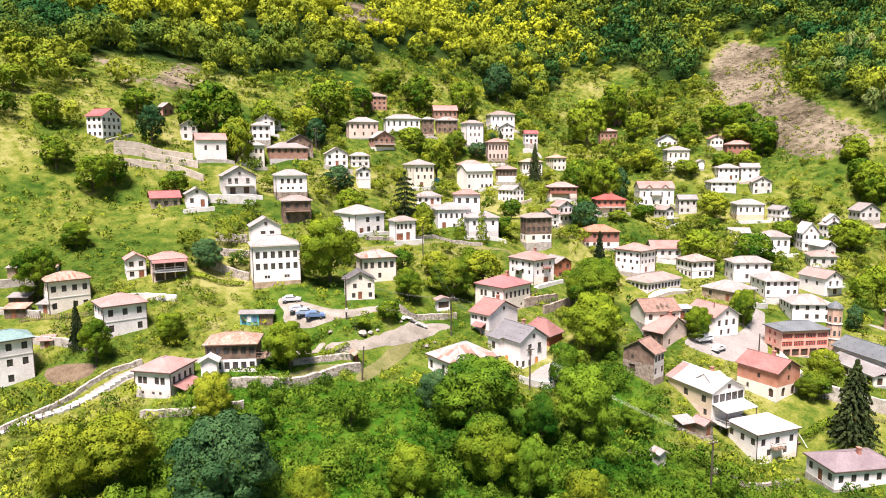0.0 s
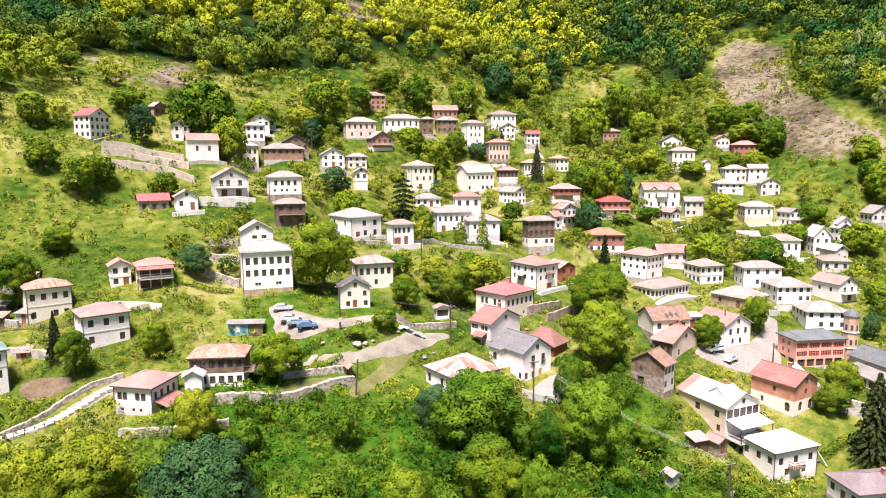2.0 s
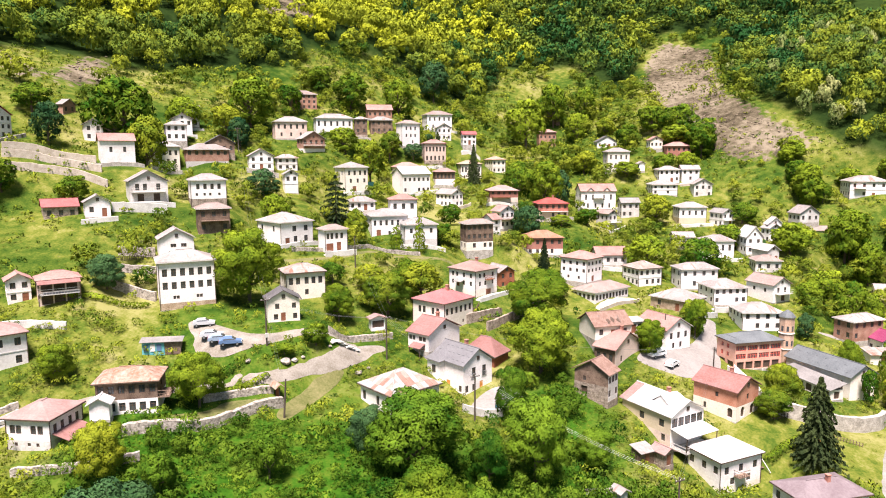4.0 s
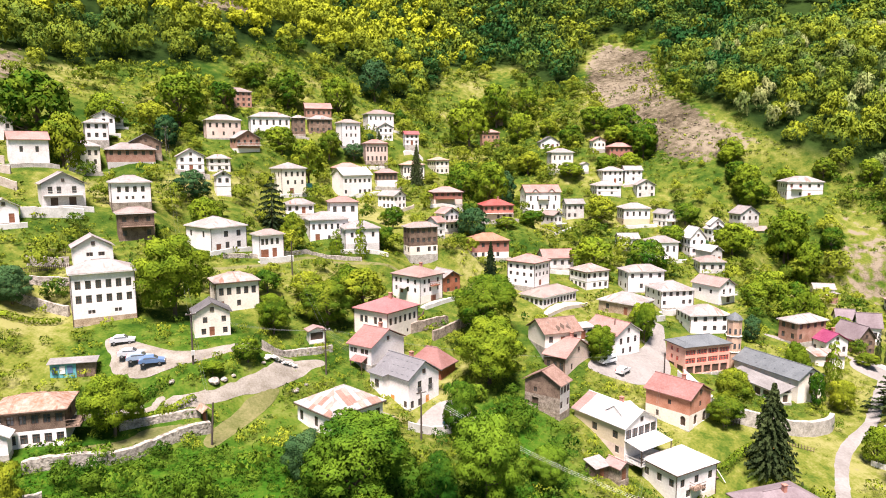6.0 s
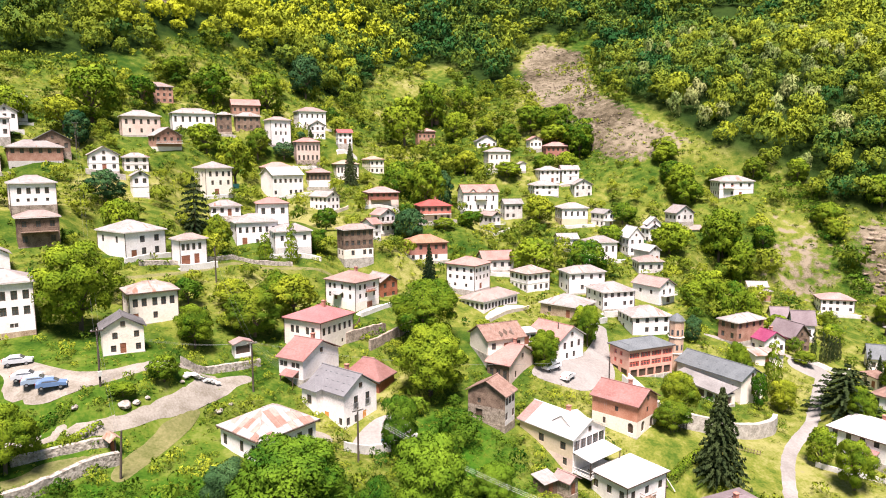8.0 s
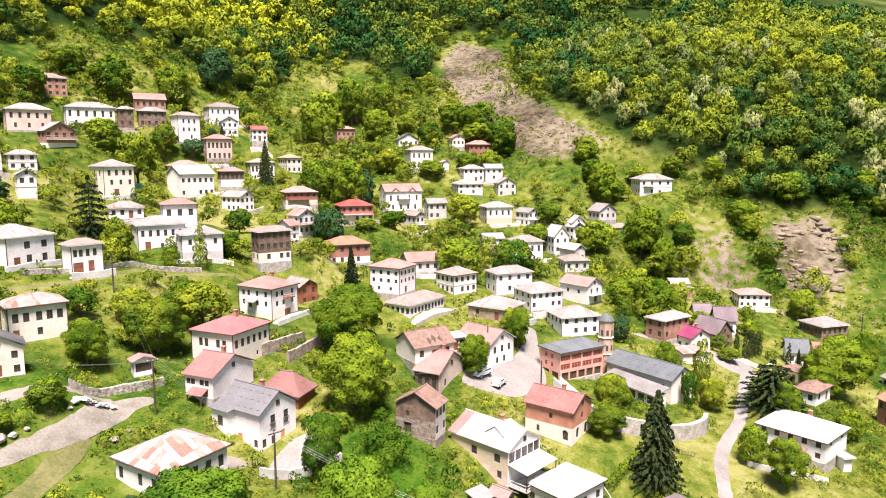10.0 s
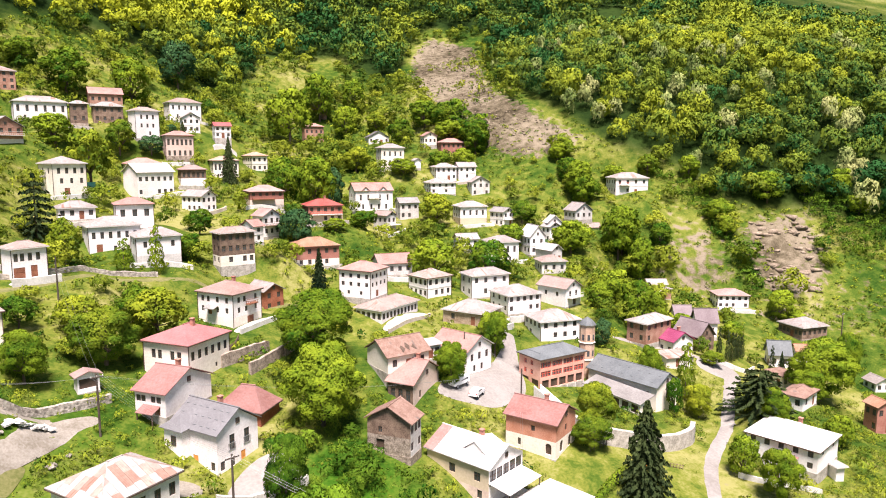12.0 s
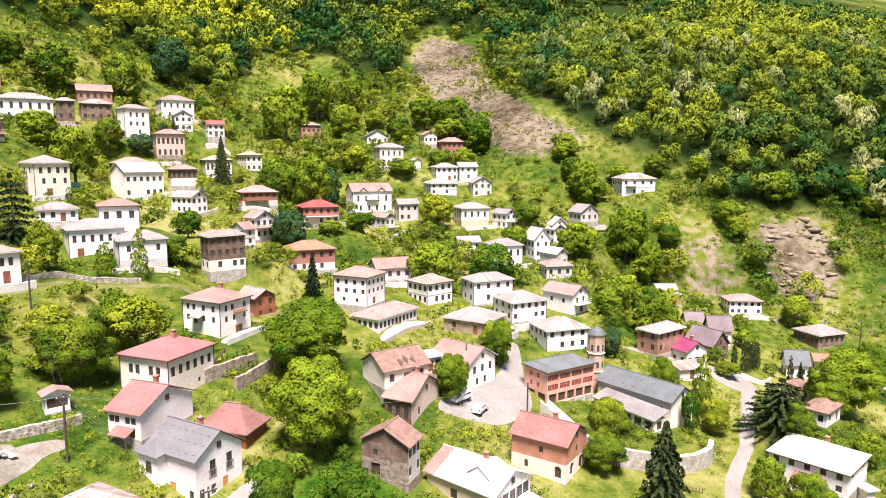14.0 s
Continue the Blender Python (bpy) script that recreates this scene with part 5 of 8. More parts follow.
    if dashes or gaps:
        f = [Vector(p) for p in faces[0 if shape in ("gu", "hip") else 0]]
        up = ((f[1] - f[0]).cross(f[2] - f[1])).normalized()
        up = up if up.z > 0 else -up
        for kind_, count in (("snow_guard", dashes), ("roof_gap", gaps)):
            for k in range(count * (7 if kind_ == "snow_guard" else 1)):
                q = (k // 7 + 0.6) / (count + 0.4) if kind_ == "snow_guard" else rnd.uniform(0.3, 0.8)
                p = (k % 7 + 0.5 + 0.25 * (k // 7 % 2)) / 7.3 if kind_ == "snow_guard" else 0.42 + 0.13 * k
                a0, b0 = f[0].lerp(f[3] if len(f) > 3 else f[2], q), f[1].lerp(f[2], q)
                mid, ux = a0.lerp(b0, p), (f[1] - f[0]).normalized()
                uy = up.cross(ux)
                if kind_ == "snow_guard":
                    shape2, tall = [(-0.28, -0.04), (0.28, -0.04), (0.28, 0.04), (-0.28, 0.04)], 0.06
                else:
                    # ragged dark plates laid on the whole roof to look like shaded holes
                    shape2, tall = [(math.cos(i * 0.79) * rnd.uniform(0.15, 0.55), math.sin(i * 0.79) * rnd.uniform(0.5, 1.3)) for i in range(8)], 0.03
                bg = bmesh.new()
                lo = [bg.verts.new(mid + ux * u + uy * v + up * 0.004) for u, v in shape2]
                hi = [bg.verts.new(mid + ux * u + uy * v + up * tall) for u, v in shape2]
                bg.faces.new(hi)
                for i in range(len(shape2)):
                    j = (i + 1) % len(shape2)
                    bg.faces.new((lo[i], lo[j], hi[j], hi[i]))
                part(kind_, bg, M_ROOF["slate"] if kind_ == "snow_guard" else M_FRAME_VOID, root)
    bm = bmesh.new()
    for a, b in (((-w, 0), (0, 0)), ((0, 0), (0, d)), ((0, d), (-w, d)), ((-w, d), (-w, 0))):
        add_box(bm, min(a[0], b[0]) - 0.04, max(a[0], b[0]) + 0.04, min(a[1], b[1]) - 0.04, max(a[1], b[1]) + 0.04, -0.10, 0.06)
    if shape in ("hip",):
        part("gutter", bm, M_CONCRETE if roof in ("pale", "palepink") else M_FRAME_VOID, root)
    else:
        bm.free()
    if shape in ("hip", "gu", "gv") and w > 3:
        a, b = Vector(ridge[0]), Vector(ridge[1])
        bm = box_bm(min(a.x, b.x) - 0.12, max(a.x, b.x) + 0.12, min(a.y, b.y) - 0.12, max(a.y, b.y) + 0.12, top - 0.1, top + 0.06)
        part("ridge", bm, M_ROOF[roof], root)
    if gable:
        for tri in gable:
            bm = bmesh.new()
            v = [bm.verts.new(p) for p in tri]
            inner = (Vector(((x0 + x1) / 2, (y0 + y1) / 2, 0)) - (Vector(tri[0]) + Vector(tri[1])) / 2).normalized() * 0.2
            q = [bm.verts.new(Vector(p) + inner) for p in tri]
            bm.faces.new(v)
            bm.faces.new(q[::-1])
            for k in range(3):
                j = (k + 1) % 3
                bm.faces.new((v[k], q[k], q[j], v[j]))
            part("gable", bm, M_WALL[skin_r or upper] if shape == "gu" else M_WALL[upper], root)
        if h > 3 and shape == "gu" and D > 4:
            fr = new("window", window_mesh("frame", 0.7, 0.8, frame_mat))
            fr.parent, fr.matrix_local = root, pose(x1 + 0.06, d / 2, rise * 0.2, 0, 0, 90)
            pn = new("pane", window_mesh("pane", 0.7, 0.8, M_GLASS))
            pn.parent = fr
    if floors > 1 and not rr and upper == lower and wall in ("white", "cream") and rnd.random() < 0.6:
        bm = bmesh.new()
        zz = -h + floor_h * (floors - 1)
        add_box(bm, x0 - 0.05, x1 + 0.05, y0 - 0.07, y0 - 0.003, zz - 0.08, zz + 0.08)
        add_box(bm, x1 + 0.003, x1 + 0.07, y0 - 0.05, y1 + 0.05, zz - 0.08, zz + 0.08)
        part("string_course", bm, M_CONCRETE, root)
    if shape == "hip" and h > 4 and wall in ("white", "cream", "beige", "pinkwall"):
        for px, py in ((x1 + 0.05, y0 - 0.06), (x0 - 0.05, y0 - 0.06), (x1 + 0.06, y1 + 0.05)):
            part("downpipe", box_bm(px - 0.05, px + 0.05, py - 0.05, py + 0.05, -h, 0.0), M_FRAME_VOID, root)
    for k in range(chimney):
        cx, cy = -w * (0.42 + 0.2 * k), d * (0.55 - 0.2 * k)
        bm = box_bm(cx - 0.3, cx + 0.3, cy - 0.3, cy + 0.3, 0.2, top + 0.75)
        add_box(bm, cx - 0.38, cx + 0.38, cy - 0.38, cy + 0.38, top + 0.75, top + 0.87)
        part("chimney", bm, M_CHIM, root)
    if not label:
        storeys = {1: "one-storey", 2: "two-storey", 3: "three-storey"}.get(floors, "tall")
        form = {"hip": "hipped roof", "gu": "gabled roof", "gv": "gabled roof", "flat": "low roof"}[shape]
        words = f"{WALL_WORDS[upper]} over {WALL_WORDS[lower]}" if upper != lower and not base else WALL_WORDS[upper]
        label = " ".join(f"{words} {storeys} {kind}, {ROOF_WORDS[roof]} {form}".split()[:12])
    HOMES[key] = (root, w, d, h)
    tagged(root, label, "house" if kind == "house" else kind, "village houses" if kind == "house" else "")
    return root


for _place, _more in PLOTS:
    house(*_place, **_more)

# ---------------------------------------------------------------- trees


def leaf_cloud(rng, blobs, count, size, corners=4):
    """Leaf tufts scattered over the outsides of blobs (centre, radii): verts and faces."""
    want, count = count, int(count * 2.2)
    vol = np.array([r[0] * r[1] + r[1] * r[2] + r[0] * r[2] for _, r in blobs])
    pick = rng.choice(len(blobs), count, p=vol / vol.sum())
    cen, rad = np.array([b[0] for b in blobs])[pick], np.array([b[1] for b in blobs])[pick]
    nrm = rng.normal(size=(count, 3))
    nrm[:, 2] = np.where(nrm[:, 2] < -0.5, -nrm[:, 2], nrm[:, 2])
    nrm /= np.linalg.norm(nrm, axis=1, keepdims=True)
    pos = cen + rad * nrm * rng.uniform(0.80, 1.06, (count, 1))
    deep = np.zeros(count, bool)
    for k, (c, r) in enumerate(blobs):
        deep |= (pick != k) & ((((pos - c) / r) ** 2).sum(1) < 0.72)
    use = np.concatenate([np.flatnonzero(~deep), np.flatnonzero(deep)])[:want]
    pos, nrm, count = pos[use], nrm[use], want
    way = nrm + rng.normal(scale=0.36, size=(count, 3)) + (0, 0, 0.1)
    way /= np.linalg.norm(way, axis=1, keepdims=True)
    side = np.cross(way, rng.normal(size=(count, 3)))
    side /= np.linalg.norm(side, axis=1, keepdims=True)
    up = np.cross(side, way)
    s = size * rng.uniform(0.6, 1.35, (count, 1))
    wob = rng.uniform(0.55, 1.15, (4, count, 1))
    quad = np.stack([pos + up * s * wob[3] - way * s * 0.2, pos + side * s * wob[2], pos - up * s * wob[1], pos - side * s * wob[0]], 1)
    mid = sum(b[0] for b in blobs) / len(blobs)
    out = pos - mid
    out = out / np.linalg.norm(out, axis=1, keepdims=True) * 0.5 + nrm * 0.75 + way * 0.14
    quad = quad[:, :corners]
    return quad.reshape(-1, 3), np.arange(corners * count).reshape(-1, corners), np.repeat(out, corners, 0)


def cloud_mesh(name, verts, quads, mat, tone=None, normals=None):
    me = bpy.data.meshes.new(name)
    me.vertices.add(len(verts))
    me.vertices.foreach_set("co", np.asarray(verts, np.float32).ravel())
    me.loops.add(quads.size)
    me.loops.foreach_set("vertex_index", quads.ravel().astype(np.int32))
    me.polygons.add(len(quads))
    me.polygons.foreach_set("loop_start", (np.arange(len(quads)) * quads.shape[1]).astype(np.int32))
    me.polygons.foreach_set("loop_total", np.full(len(quads), quads.shape[1], np.int32))
    me.update(calc_edges=True)
    me.materials.append(mat)
    if normals is not None:
        me.shade_smooth()
        lens = np.linalg.norm(normals, axis=1, keepdims=True)
        me.normals_split_custom_set_from_vertices((normals / np.maximum(lens, 1e-6)).tolist())
    if tone is not None:
        me.attributes.new("tone", "FLOAT", "POINT").data.foreach_set("value", np.asarray(tone, np.float32))
    return me


def tube(bm, pts, radii, sides=6):
    """A tapered limb along points."""
    rings = []
    for k, (p, r) in enumerate(zip(pts, radii)):
        d = (Vector(pts[min(k + 1, len(pts) - 1)]) - Vector(pts[max(k - 1, 0)])).normalized()
        q = d.to_track_quat("Z", "Y")
        rings.append([bm.verts.new(Vector(p) + q @ Vector((r * math.cos(2 * math.pi * i / sides), r * math.sin(2 * math.pi * i / sides), 0))) for i in range(sides)])
    for a, b in zip(rings, rings[1:]):
        for i in range(sides):
            bm.faces.new((a[i], a[(i + 1) % sides], b[(i + 1) % sides], b[i]))
    bm.faces.new(rings[-1])


def tree_parts(kind, seed, fine=True):
    """The trunk and crown meshes of a tree one unit high and one wide; fine: for the large ones near the camera."""
    rng = np.random.default_rng(seed)
    bm = bmesh.new()
    if kind in ("mid", "green", "light", "dark"):
        tube(bm, [(0, 0, -0.06), (0.01, 0, 0.15), (0.0, 0.02, 0.4), (0.02, 0, 0.7)], [0.032, 0.026, 0.02, 0.008])
        blobs = [(np.array([0, 0, 0.48]), np.array([0.35, 0.35, 0.40]))]
        lean = rng.uniform(-0.05, 0.05, 2)
        for k in range(44):
            a, e = rng.uniform(0, 2 * math.pi), rng.uniform(-0.92, 1.0)
            r = 0.345 * math.sqrt(1 - e * e) * rng.uniform(0.8, 1.12)
            q = rng.uniform(0.075, 0.15)
            c = np.array([r * math.cos(a) + lean[0] * e, r * math.sin(a) + lean[1] * e, 0.48 + 0.385 * e * rng.uniform(0.9, 1.08)])
            blobs.append((c, np.array([q, q, q * rng.uniform(0.65, 0.9)])))
            if k % 5 == 0:
                tube(bm, [(0, 0, 0.2 + 0.1 * abs(e)), tuple(c * (0.55, 0.55, 0.8)), tuple(c)], [0.014, 0.009, 0.004], 5)
        v, f, nv = leaf_cloud(rng, blobs, *((12000, 0.0182) if fine else (2800, 0.0370)), 3)
        v2, f2, nv2 = leaf_cloud(rng, [(c, r * 0.70) for c, r in blobs], 700 if fine else 300, 0.055, 3)
        v, f, nv = np.vstack([v, v2]), np.vstack([f, f2 + len(v)]), np.vstack([nv, nv2])
    elif kind in ("conifer", "pine"):
        tube(bm, [(0, 0, -0.05), (0, 0, 0.4), (0, 0, 0.98)], [0.03, 0.02, 0.004])
        vs, fs, n = [], [], 0
        tiers = 17 if kind == "conifer" else 9
        for k in range(tiers):
            e = k / (tiers - 1)
            zz, r = 0.10 + 0.87 * e, 0.5 * (1 - e) ** (0.85 if kind == "conifer" else 0.5) + 0.02
            arms = int(15 - 7 * e) if kind == "conifer" else 12
            for j in range(arms):
                a = 2 * math.pi * (j + rng.uniform(-0.3, 0.3)) / arms + k
                rr = r * rng.uniform(0.72, 1.1)
                m = 36
                s = rng.uniform(0.15, 1, m)
                p = np.stack([rr * s * math.cos(a), rr * s * math.sin(a), zz - 0.10 * s * r / 0.5 + rng.normal(scale=0.008, size=m)], 1)
                side = np.array([-math.sin(a), math.cos(a), 0]) * (0.019 * (1.1 - 0.5 * s))[:, None] * (0.6 + 0.8 * (1 - e))
                out = np.array([math.cos(a), math.sin(a), -0.35]) * 0.032
                jit = rng.normal(scale=0.012, size=(m, 3))
                q = np.stack([p - side + jit, p - out * 0.4, p + side - jit, p + out + (0, 0, -0.012)], 1).reshape(-1, 3)
                vs.append(q)
                fs.append(np.arange(4 * m).reshape(-1, 4) + n)
                n += 4 * m
        v, f, nv = np.vstack(vs), np.vstack(fs), None
    else:  # cypress or poplar: a narrow column
        tube(bm, [(0, 0, -0.05), (0, 0, 0.5), (0, 0, 0.95)], [0.025, 0.018, 0.004])
        blobs = [(np.array([0.1 * math.cos(2.4 * k), 0.1 * math.sin(2.4 * k), 0.14 + 0.78 * k / 11]), np.array([0.36, 0.36, 0.13]) * (1.1 - 0.75 * (k / 11) ** 1.5)) for k in range(12)]
        v, f, nv = leaf_cloud(rng, blobs, 1500, 0.03)
    trunk = bpy.data.meshes.new("trunk")
    bm.to_mesh(trunk)
    bm.free()
    trunk.materials.append(M_BARK)
    leaf = M_LEAF["conifer" if kind in ("conifer", "pine", "cypress") else "mid" if kind == "poplar" else kind]
    return trunk, cloud_mesh("crown", v, f, leaf, None, nv)


TREE_STOCK = {(k, s): tree_parts(k, 11 * s + len(k), s % 2 == 0) for k, n in (("mid", 6), ("green", 4), ("light", 4), ("dark", 4), ("conifer", 2), ("pine", 2), ("cypress", 2), ("poplar", 2)) for s in range(n)}
TREE_WORDS = {"green": ("fresh green leafy tree with a dense crown", "tree"), "mid": ("full-crowned green walnut tree on the slope", "tree"), "light": ("bright yellow-green leafy tree among the houses", "tree"), "dark": ("dense dark blue-green leafy tree", "tree"),
              "conifer": ("dark pointed spruce tree", "conifer"), "pine": ("broad dark green pine tree", "conifer"), "cypress": ("slim dark cypress in a row", "conifer"), "poplar": ("slender pale green poplar tree", "tree")}
_tree_n = [0]


def tree(kind, x, y, top, wide):
    """A tree rooted in the ground at (x, y), its top at the height top, wide metres across."""
    _tree_n[0] += 1
    away = math.hypot(x - 5, y - 25)
    step = (x - 5) / away, (y - 25) / away
    while not clear_of_houses(np.array([x]), np.array([y]), 0.8)[0]:
        x, y = x + 0.7 * step[0], y + 0.7 * step[1]
    stock = sum(k == kind for k, _ in TREE_STOCK)
    trunk, crown = TREE_STOCK[kind, (2 * _tree_n[0] + (0 if y < 175 and wide > 6 else 1)) % stock]
    z = height(x, y)
    tall = max(top - z, 1.5)
    root = new({"conifer": "spruce_tree", "pine": "pine_tree", "cypress": "cypress_tree", "poplar": "poplar_tree"}.get(kind, "tree"))
    root.matrix_world = Matrix.Translation((x, y, z)) @ pose(0, 0, 0, 0, 0, 47 * _tree_n[0]) @ Matrix.Diagonal((wide, wide, tall, 1))
    for n, me in (("trunk", trunk), ("crown", crown)):
        ob = new(n, me)
        ob.parent = root
    tagged(root, *TREE_WORDS[kind], "village trees")


tree("mid", -26.9, 160.0, 47.0, 16.1)
tree("mid", -79.1, 244.0, 87.5, 25.5)
tree("mid", -48.2, 288.0, 92.3, 21.3)
tree("mid", -104.1, 238.0, 84.2, 13.0)
tree("light", -69.5, 233.0, 74.6, 13.6)
tree("dark", -94.2, 225.0, 77.2, 9.1)
tree("light", -53.5, 272.0, 80.2, 12.8)
tree("mid", -12.5, 290.0, 72.6, 13.7)
tree("light", -2.5, 268.0, 67.8, 14.4)
tree("light", 5.3, 302.0, 72.1, 10.8)
tree("dark", -47.9, 265.0, 75.2, 8.6)
tree("dark", 14.7, 292.0, 66.1, 9.5)
tree("conifer", 25.6, 306.0, 71.0, 7.5)
tree("conifer", 40.0, 300.0, 65.6, 7.0)
tree("dark", 22.6, 320.0, 70.5, 5.2)
tree("mid", 73.0, 352.0, 89.9, 21.6)
tree("mid", 95.2, 385.0, 100.2, 18.6)
tree("mid", 113.8, 390.0, 98.8, 14.5)
tree("mid", 52.6, 272.0, 60.0, 13.8)
tree("mid", 62.8, 270.0, 60.2, 15.9)
tree("dark", 71.4, 280.0, 56.1, 10.5)
tree("mid", 105.1, 298.0, 58.7, 13.4)
tree("mid", 134.0, 344.0, 85.5, 16.7)
tree("mid", 139.7, 328.0, 85.3, 20.2)
tree("mid", 145.0, 313.0, 78.6, 16.7)
tree("mid", 121.6, 300.0, 61.5, 10.8)
tree("mid", 130.8, 296.0, 62.9, 11.1)
tree("light", 103.7, 262.0, 47.3, 13.4)
tree("dark", 49.3, 237.0, 44.8, 12.1)
tree("mid", 73.5, 250.0, 42.6, 10.3)
tree("mid", 63.2, 246.0, 40.9, 8.1)
tree("mid", 81.0, 212.0, 37.8, 14.8)
tree("mid", 96.9, 212.0, 36.7, 15.1)
tree("mid", 137.2, 230.0, 39.2, 13.7)
tree("pine", -12.6, 228.0, 55.0, 11.5)
tree("light", -5.9, 212.0, 46.9, 8.0)
tree("poplar", 5.4, 208.0, 41.6, 4.8)
tree("poplar", 11.9, 208.0, 44.3, 4.1)
tree("mid", 23.6, 236.0, 45.7, 8.6)
tree("mid", 19.9, 220.0, 41.2, 7.3)
tree("conifer", 45.2, 196.0, 38.6, 5.5)
tree("mid", 36.8, 167.0, 35.7, 16.4)
tree("mid", 33.7, 150.0, 30.5, 15.6)
tree("green", 5.8, 112.0, 27.4, 17.1)
tree("dark", -1.4, 116.0, 23.4, 6.9)
tree("mid", -29.1, 126.0, 30.0, 9.6)
tree("light", -37.3, 106.0, 26.5, 7.6)
tree("mid", -64.2, 123.0, 31.1, 6.8)
tree("conifer", -70.2, 128.0, 33.0, 3.7)
tree("mid", -53.4, 131.0, 30.5, 6.8)
tree("dark", -55.9, 161.0, 41.4, 8.3)
tree("mid", -8.3, 160.0, 34.4, 8.0)
tree("light", 2.3, 168.0, 35.6, 11.8)
tree("light", 10.5, 178.0, 36.5, 11.5)
tree("mid", -11.5, 142.0, 30.3, 5.5)
tree("mid", -16.8, 138.0, 27.3, 4.7)
tree("dark", -28.8, 84.0, 28.3, 14.8)
tree("light", -45.2, 90.0, 26.0, 11.6)
tree("light", -51.1, 88.0, 25.4, 9.9)
tree("mid", -4.3, 92.0, 20.3, 8.8)
tree("mid", 7.2, 98.0, 22.5, 11.0)
tree("light", -17.5, 84.0, 20.9, 6.6)
tree("green", 16.8, 112.0, 20.7, 6.7)
tree("green", 24.2, 113.0, 25.9, 11.5)
tree("green", 24.1, 132.0, 24.3, 6.9)
tree("green", 12.9, 96.0, 19.4, 7.5)
tree("light", 20.0, 90.0, 17.8, 7.8)
tree("green", 35.0, 118.0, 17.5, 7.1)
tree("green", -15.2, 108.0, 23.1, 5.5)
tree("green", -28.9, 104.0, 22.7, 5.3)
tree("light", 76.6, 137.0, 15.9, 7.7)
tree("mid", 77.3, 172.0, 26.6, 6.1)
tree("mid", 61.4, 161.0, 24.4, 7.3)
tree("mid", -96.2, 189.0, 61.2, 10.8)
tree("mid", -93.3, 196.0, 61.6, 9.0)
tree("mid", -108.6, 194.0, 66.8, 11.0)
tree("mid", -88.1, 163.0, 45.1, 8.1)
tree("mid", -89.0, 148.0, 41.5, 11.1)
tree("mid", -75.2, 194.0, 56.8, 9.5)
tree("dark", -34.1, 227.0, 57.5, 11.1)
tree("mid", -28.1, 209.0, 50.9, 10.3)
tree("mid", -61.4, 249.0, 67.4, 6.1)
tree("mid", 103.9, 370.0, 83.7, 15.0)
tree("light", 115.8, 360.0, 80.1, 11.7)
tree("mid", 119.8, 338.0, 76.2, 13.7)
tree("light", 92.5, 318.0, 63.8, 13.0)
tree("mid", 117.4, 234.0, 37.8, 11.6)
tree("mid", 133.2, 254.0, 44.3, 10.5)
tree("dark", 124.2, 228.0, 32.6, 7.6)
tree("mid", 163.1, 262.0, 58.7, 12.9)
tree("mid", 169.1, 282.0, 67.7, 11.5)
tree("dark", 30.0, 385.0, 110.6, 18.5)
tree("mid", -11.8, 341.0, 99.6, 19.2)
tree("mid", -26.0, 348.0, 103.2, 14.0)
tree("mid", 10.4, 350.0, 97.9, 16.9)
tree("mid", -37.1, 322.0, 92.4, 13.0)
tree("mid", -67.7, 268.0, 82.9, 13.0)
tree("mid", -152.4, 254.0, 104.8, 12.2)
tree("mid", -139.5, 228.0, 90.5, 11.0)
tree("light", -138.3, 253.0, 96.7, 7.3)
tree("mid", -122.5, 216.0, 80.4, 10.5)
tree("pine", 120.0, 140.0, 18.0, 15.5)
tree("mid", 122.0, 142.0, 14.8, 6.5)
tree("poplar", 112.3, 152.0, 20.9, 4.9)
tree("mid", 98.8, 146.0, 19.2, 6.4)
tree("conifer", 78.3, 125.3, 21.9, 10.0)
tree("mid", 104.7, 147.0, 15.7, 4.2)
tree("light", 82.4, 143.0, 19.2, 8.6)
tree("mid", 146.6, 146.0, 19.7, 15.5)
tree("mid", 135.4, 140.0, 13.6, 8.9)
tree("mid", 175.5, 160.0, 14.5, 8.4)
tree("mid", 114.8, 131.0, 14.8, 6.8)
tree("mid", 100.5, 126.0, 12.3, 5.9)
tree("mid", 100.0, 118.0, 13.6, 7.5)
tree("mid", 128.0, 128.0, 11.2, 6.0)
tree("cypress", 139.5, 166.0, 17.2, 1.7)
tree("cypress", 141.1, 166.0, 16.4, 1.7)
tree("cypress", 143.2, 167.0, 15.6, 1.7)
tree("cypress", 145.4, 168.0, 14.9, 1.7)
tree("cypress", 147.6, 169.0, 14.2, 1.7)
tree("cypress", 137.6, 167.0, 17.6, 1.7)
tree("cypress", 147.8, 160.0, 13.8, 1.7)
tree("conifer", 151.2, 160.0, 11.7, 2.6)
tree("mid", 124.0, 192.0, 30.2, 11.5)
tree("mid", 126.3, 184.0, 28.5, 10.6)
tree("mid", 118.2, 190.0, 26.4, 8.5)
tree("mid", 133.8, 186.0, 24.4, 7.2)
tree("mid", 158.1, 232.0, 43.8, 15.8)
tree("mid", 161.9, 225.0, 33.3, 10.9)
tree("mid", 135.8, 228.0, 39.8, 12.9)
tree("dark", 105.8, 172.0, 22.3, 5.0)
tree("mid", 174.5, 230.0, 36.9, 9.4)
tree("mid", 203.0, 232.0, 44.7, 12.0)
tree("light", 194.7, 261.0, 60.9, 9.9)
tree("mid", 177.9, 260.0, 56.2, 10.5)
tree("mid", 167.8, 260.0, 51.1, 8.3)
tree("mid", 164.1, 271.0, 59.3, 10.7)
tree("mid", 162.7, 260.0, 54.2, 12.3)
tree("mid", 166.3, 282.0, 64.8, 8.9)
tree("mid", 134.5, 316.0, 75.4, 16.4)
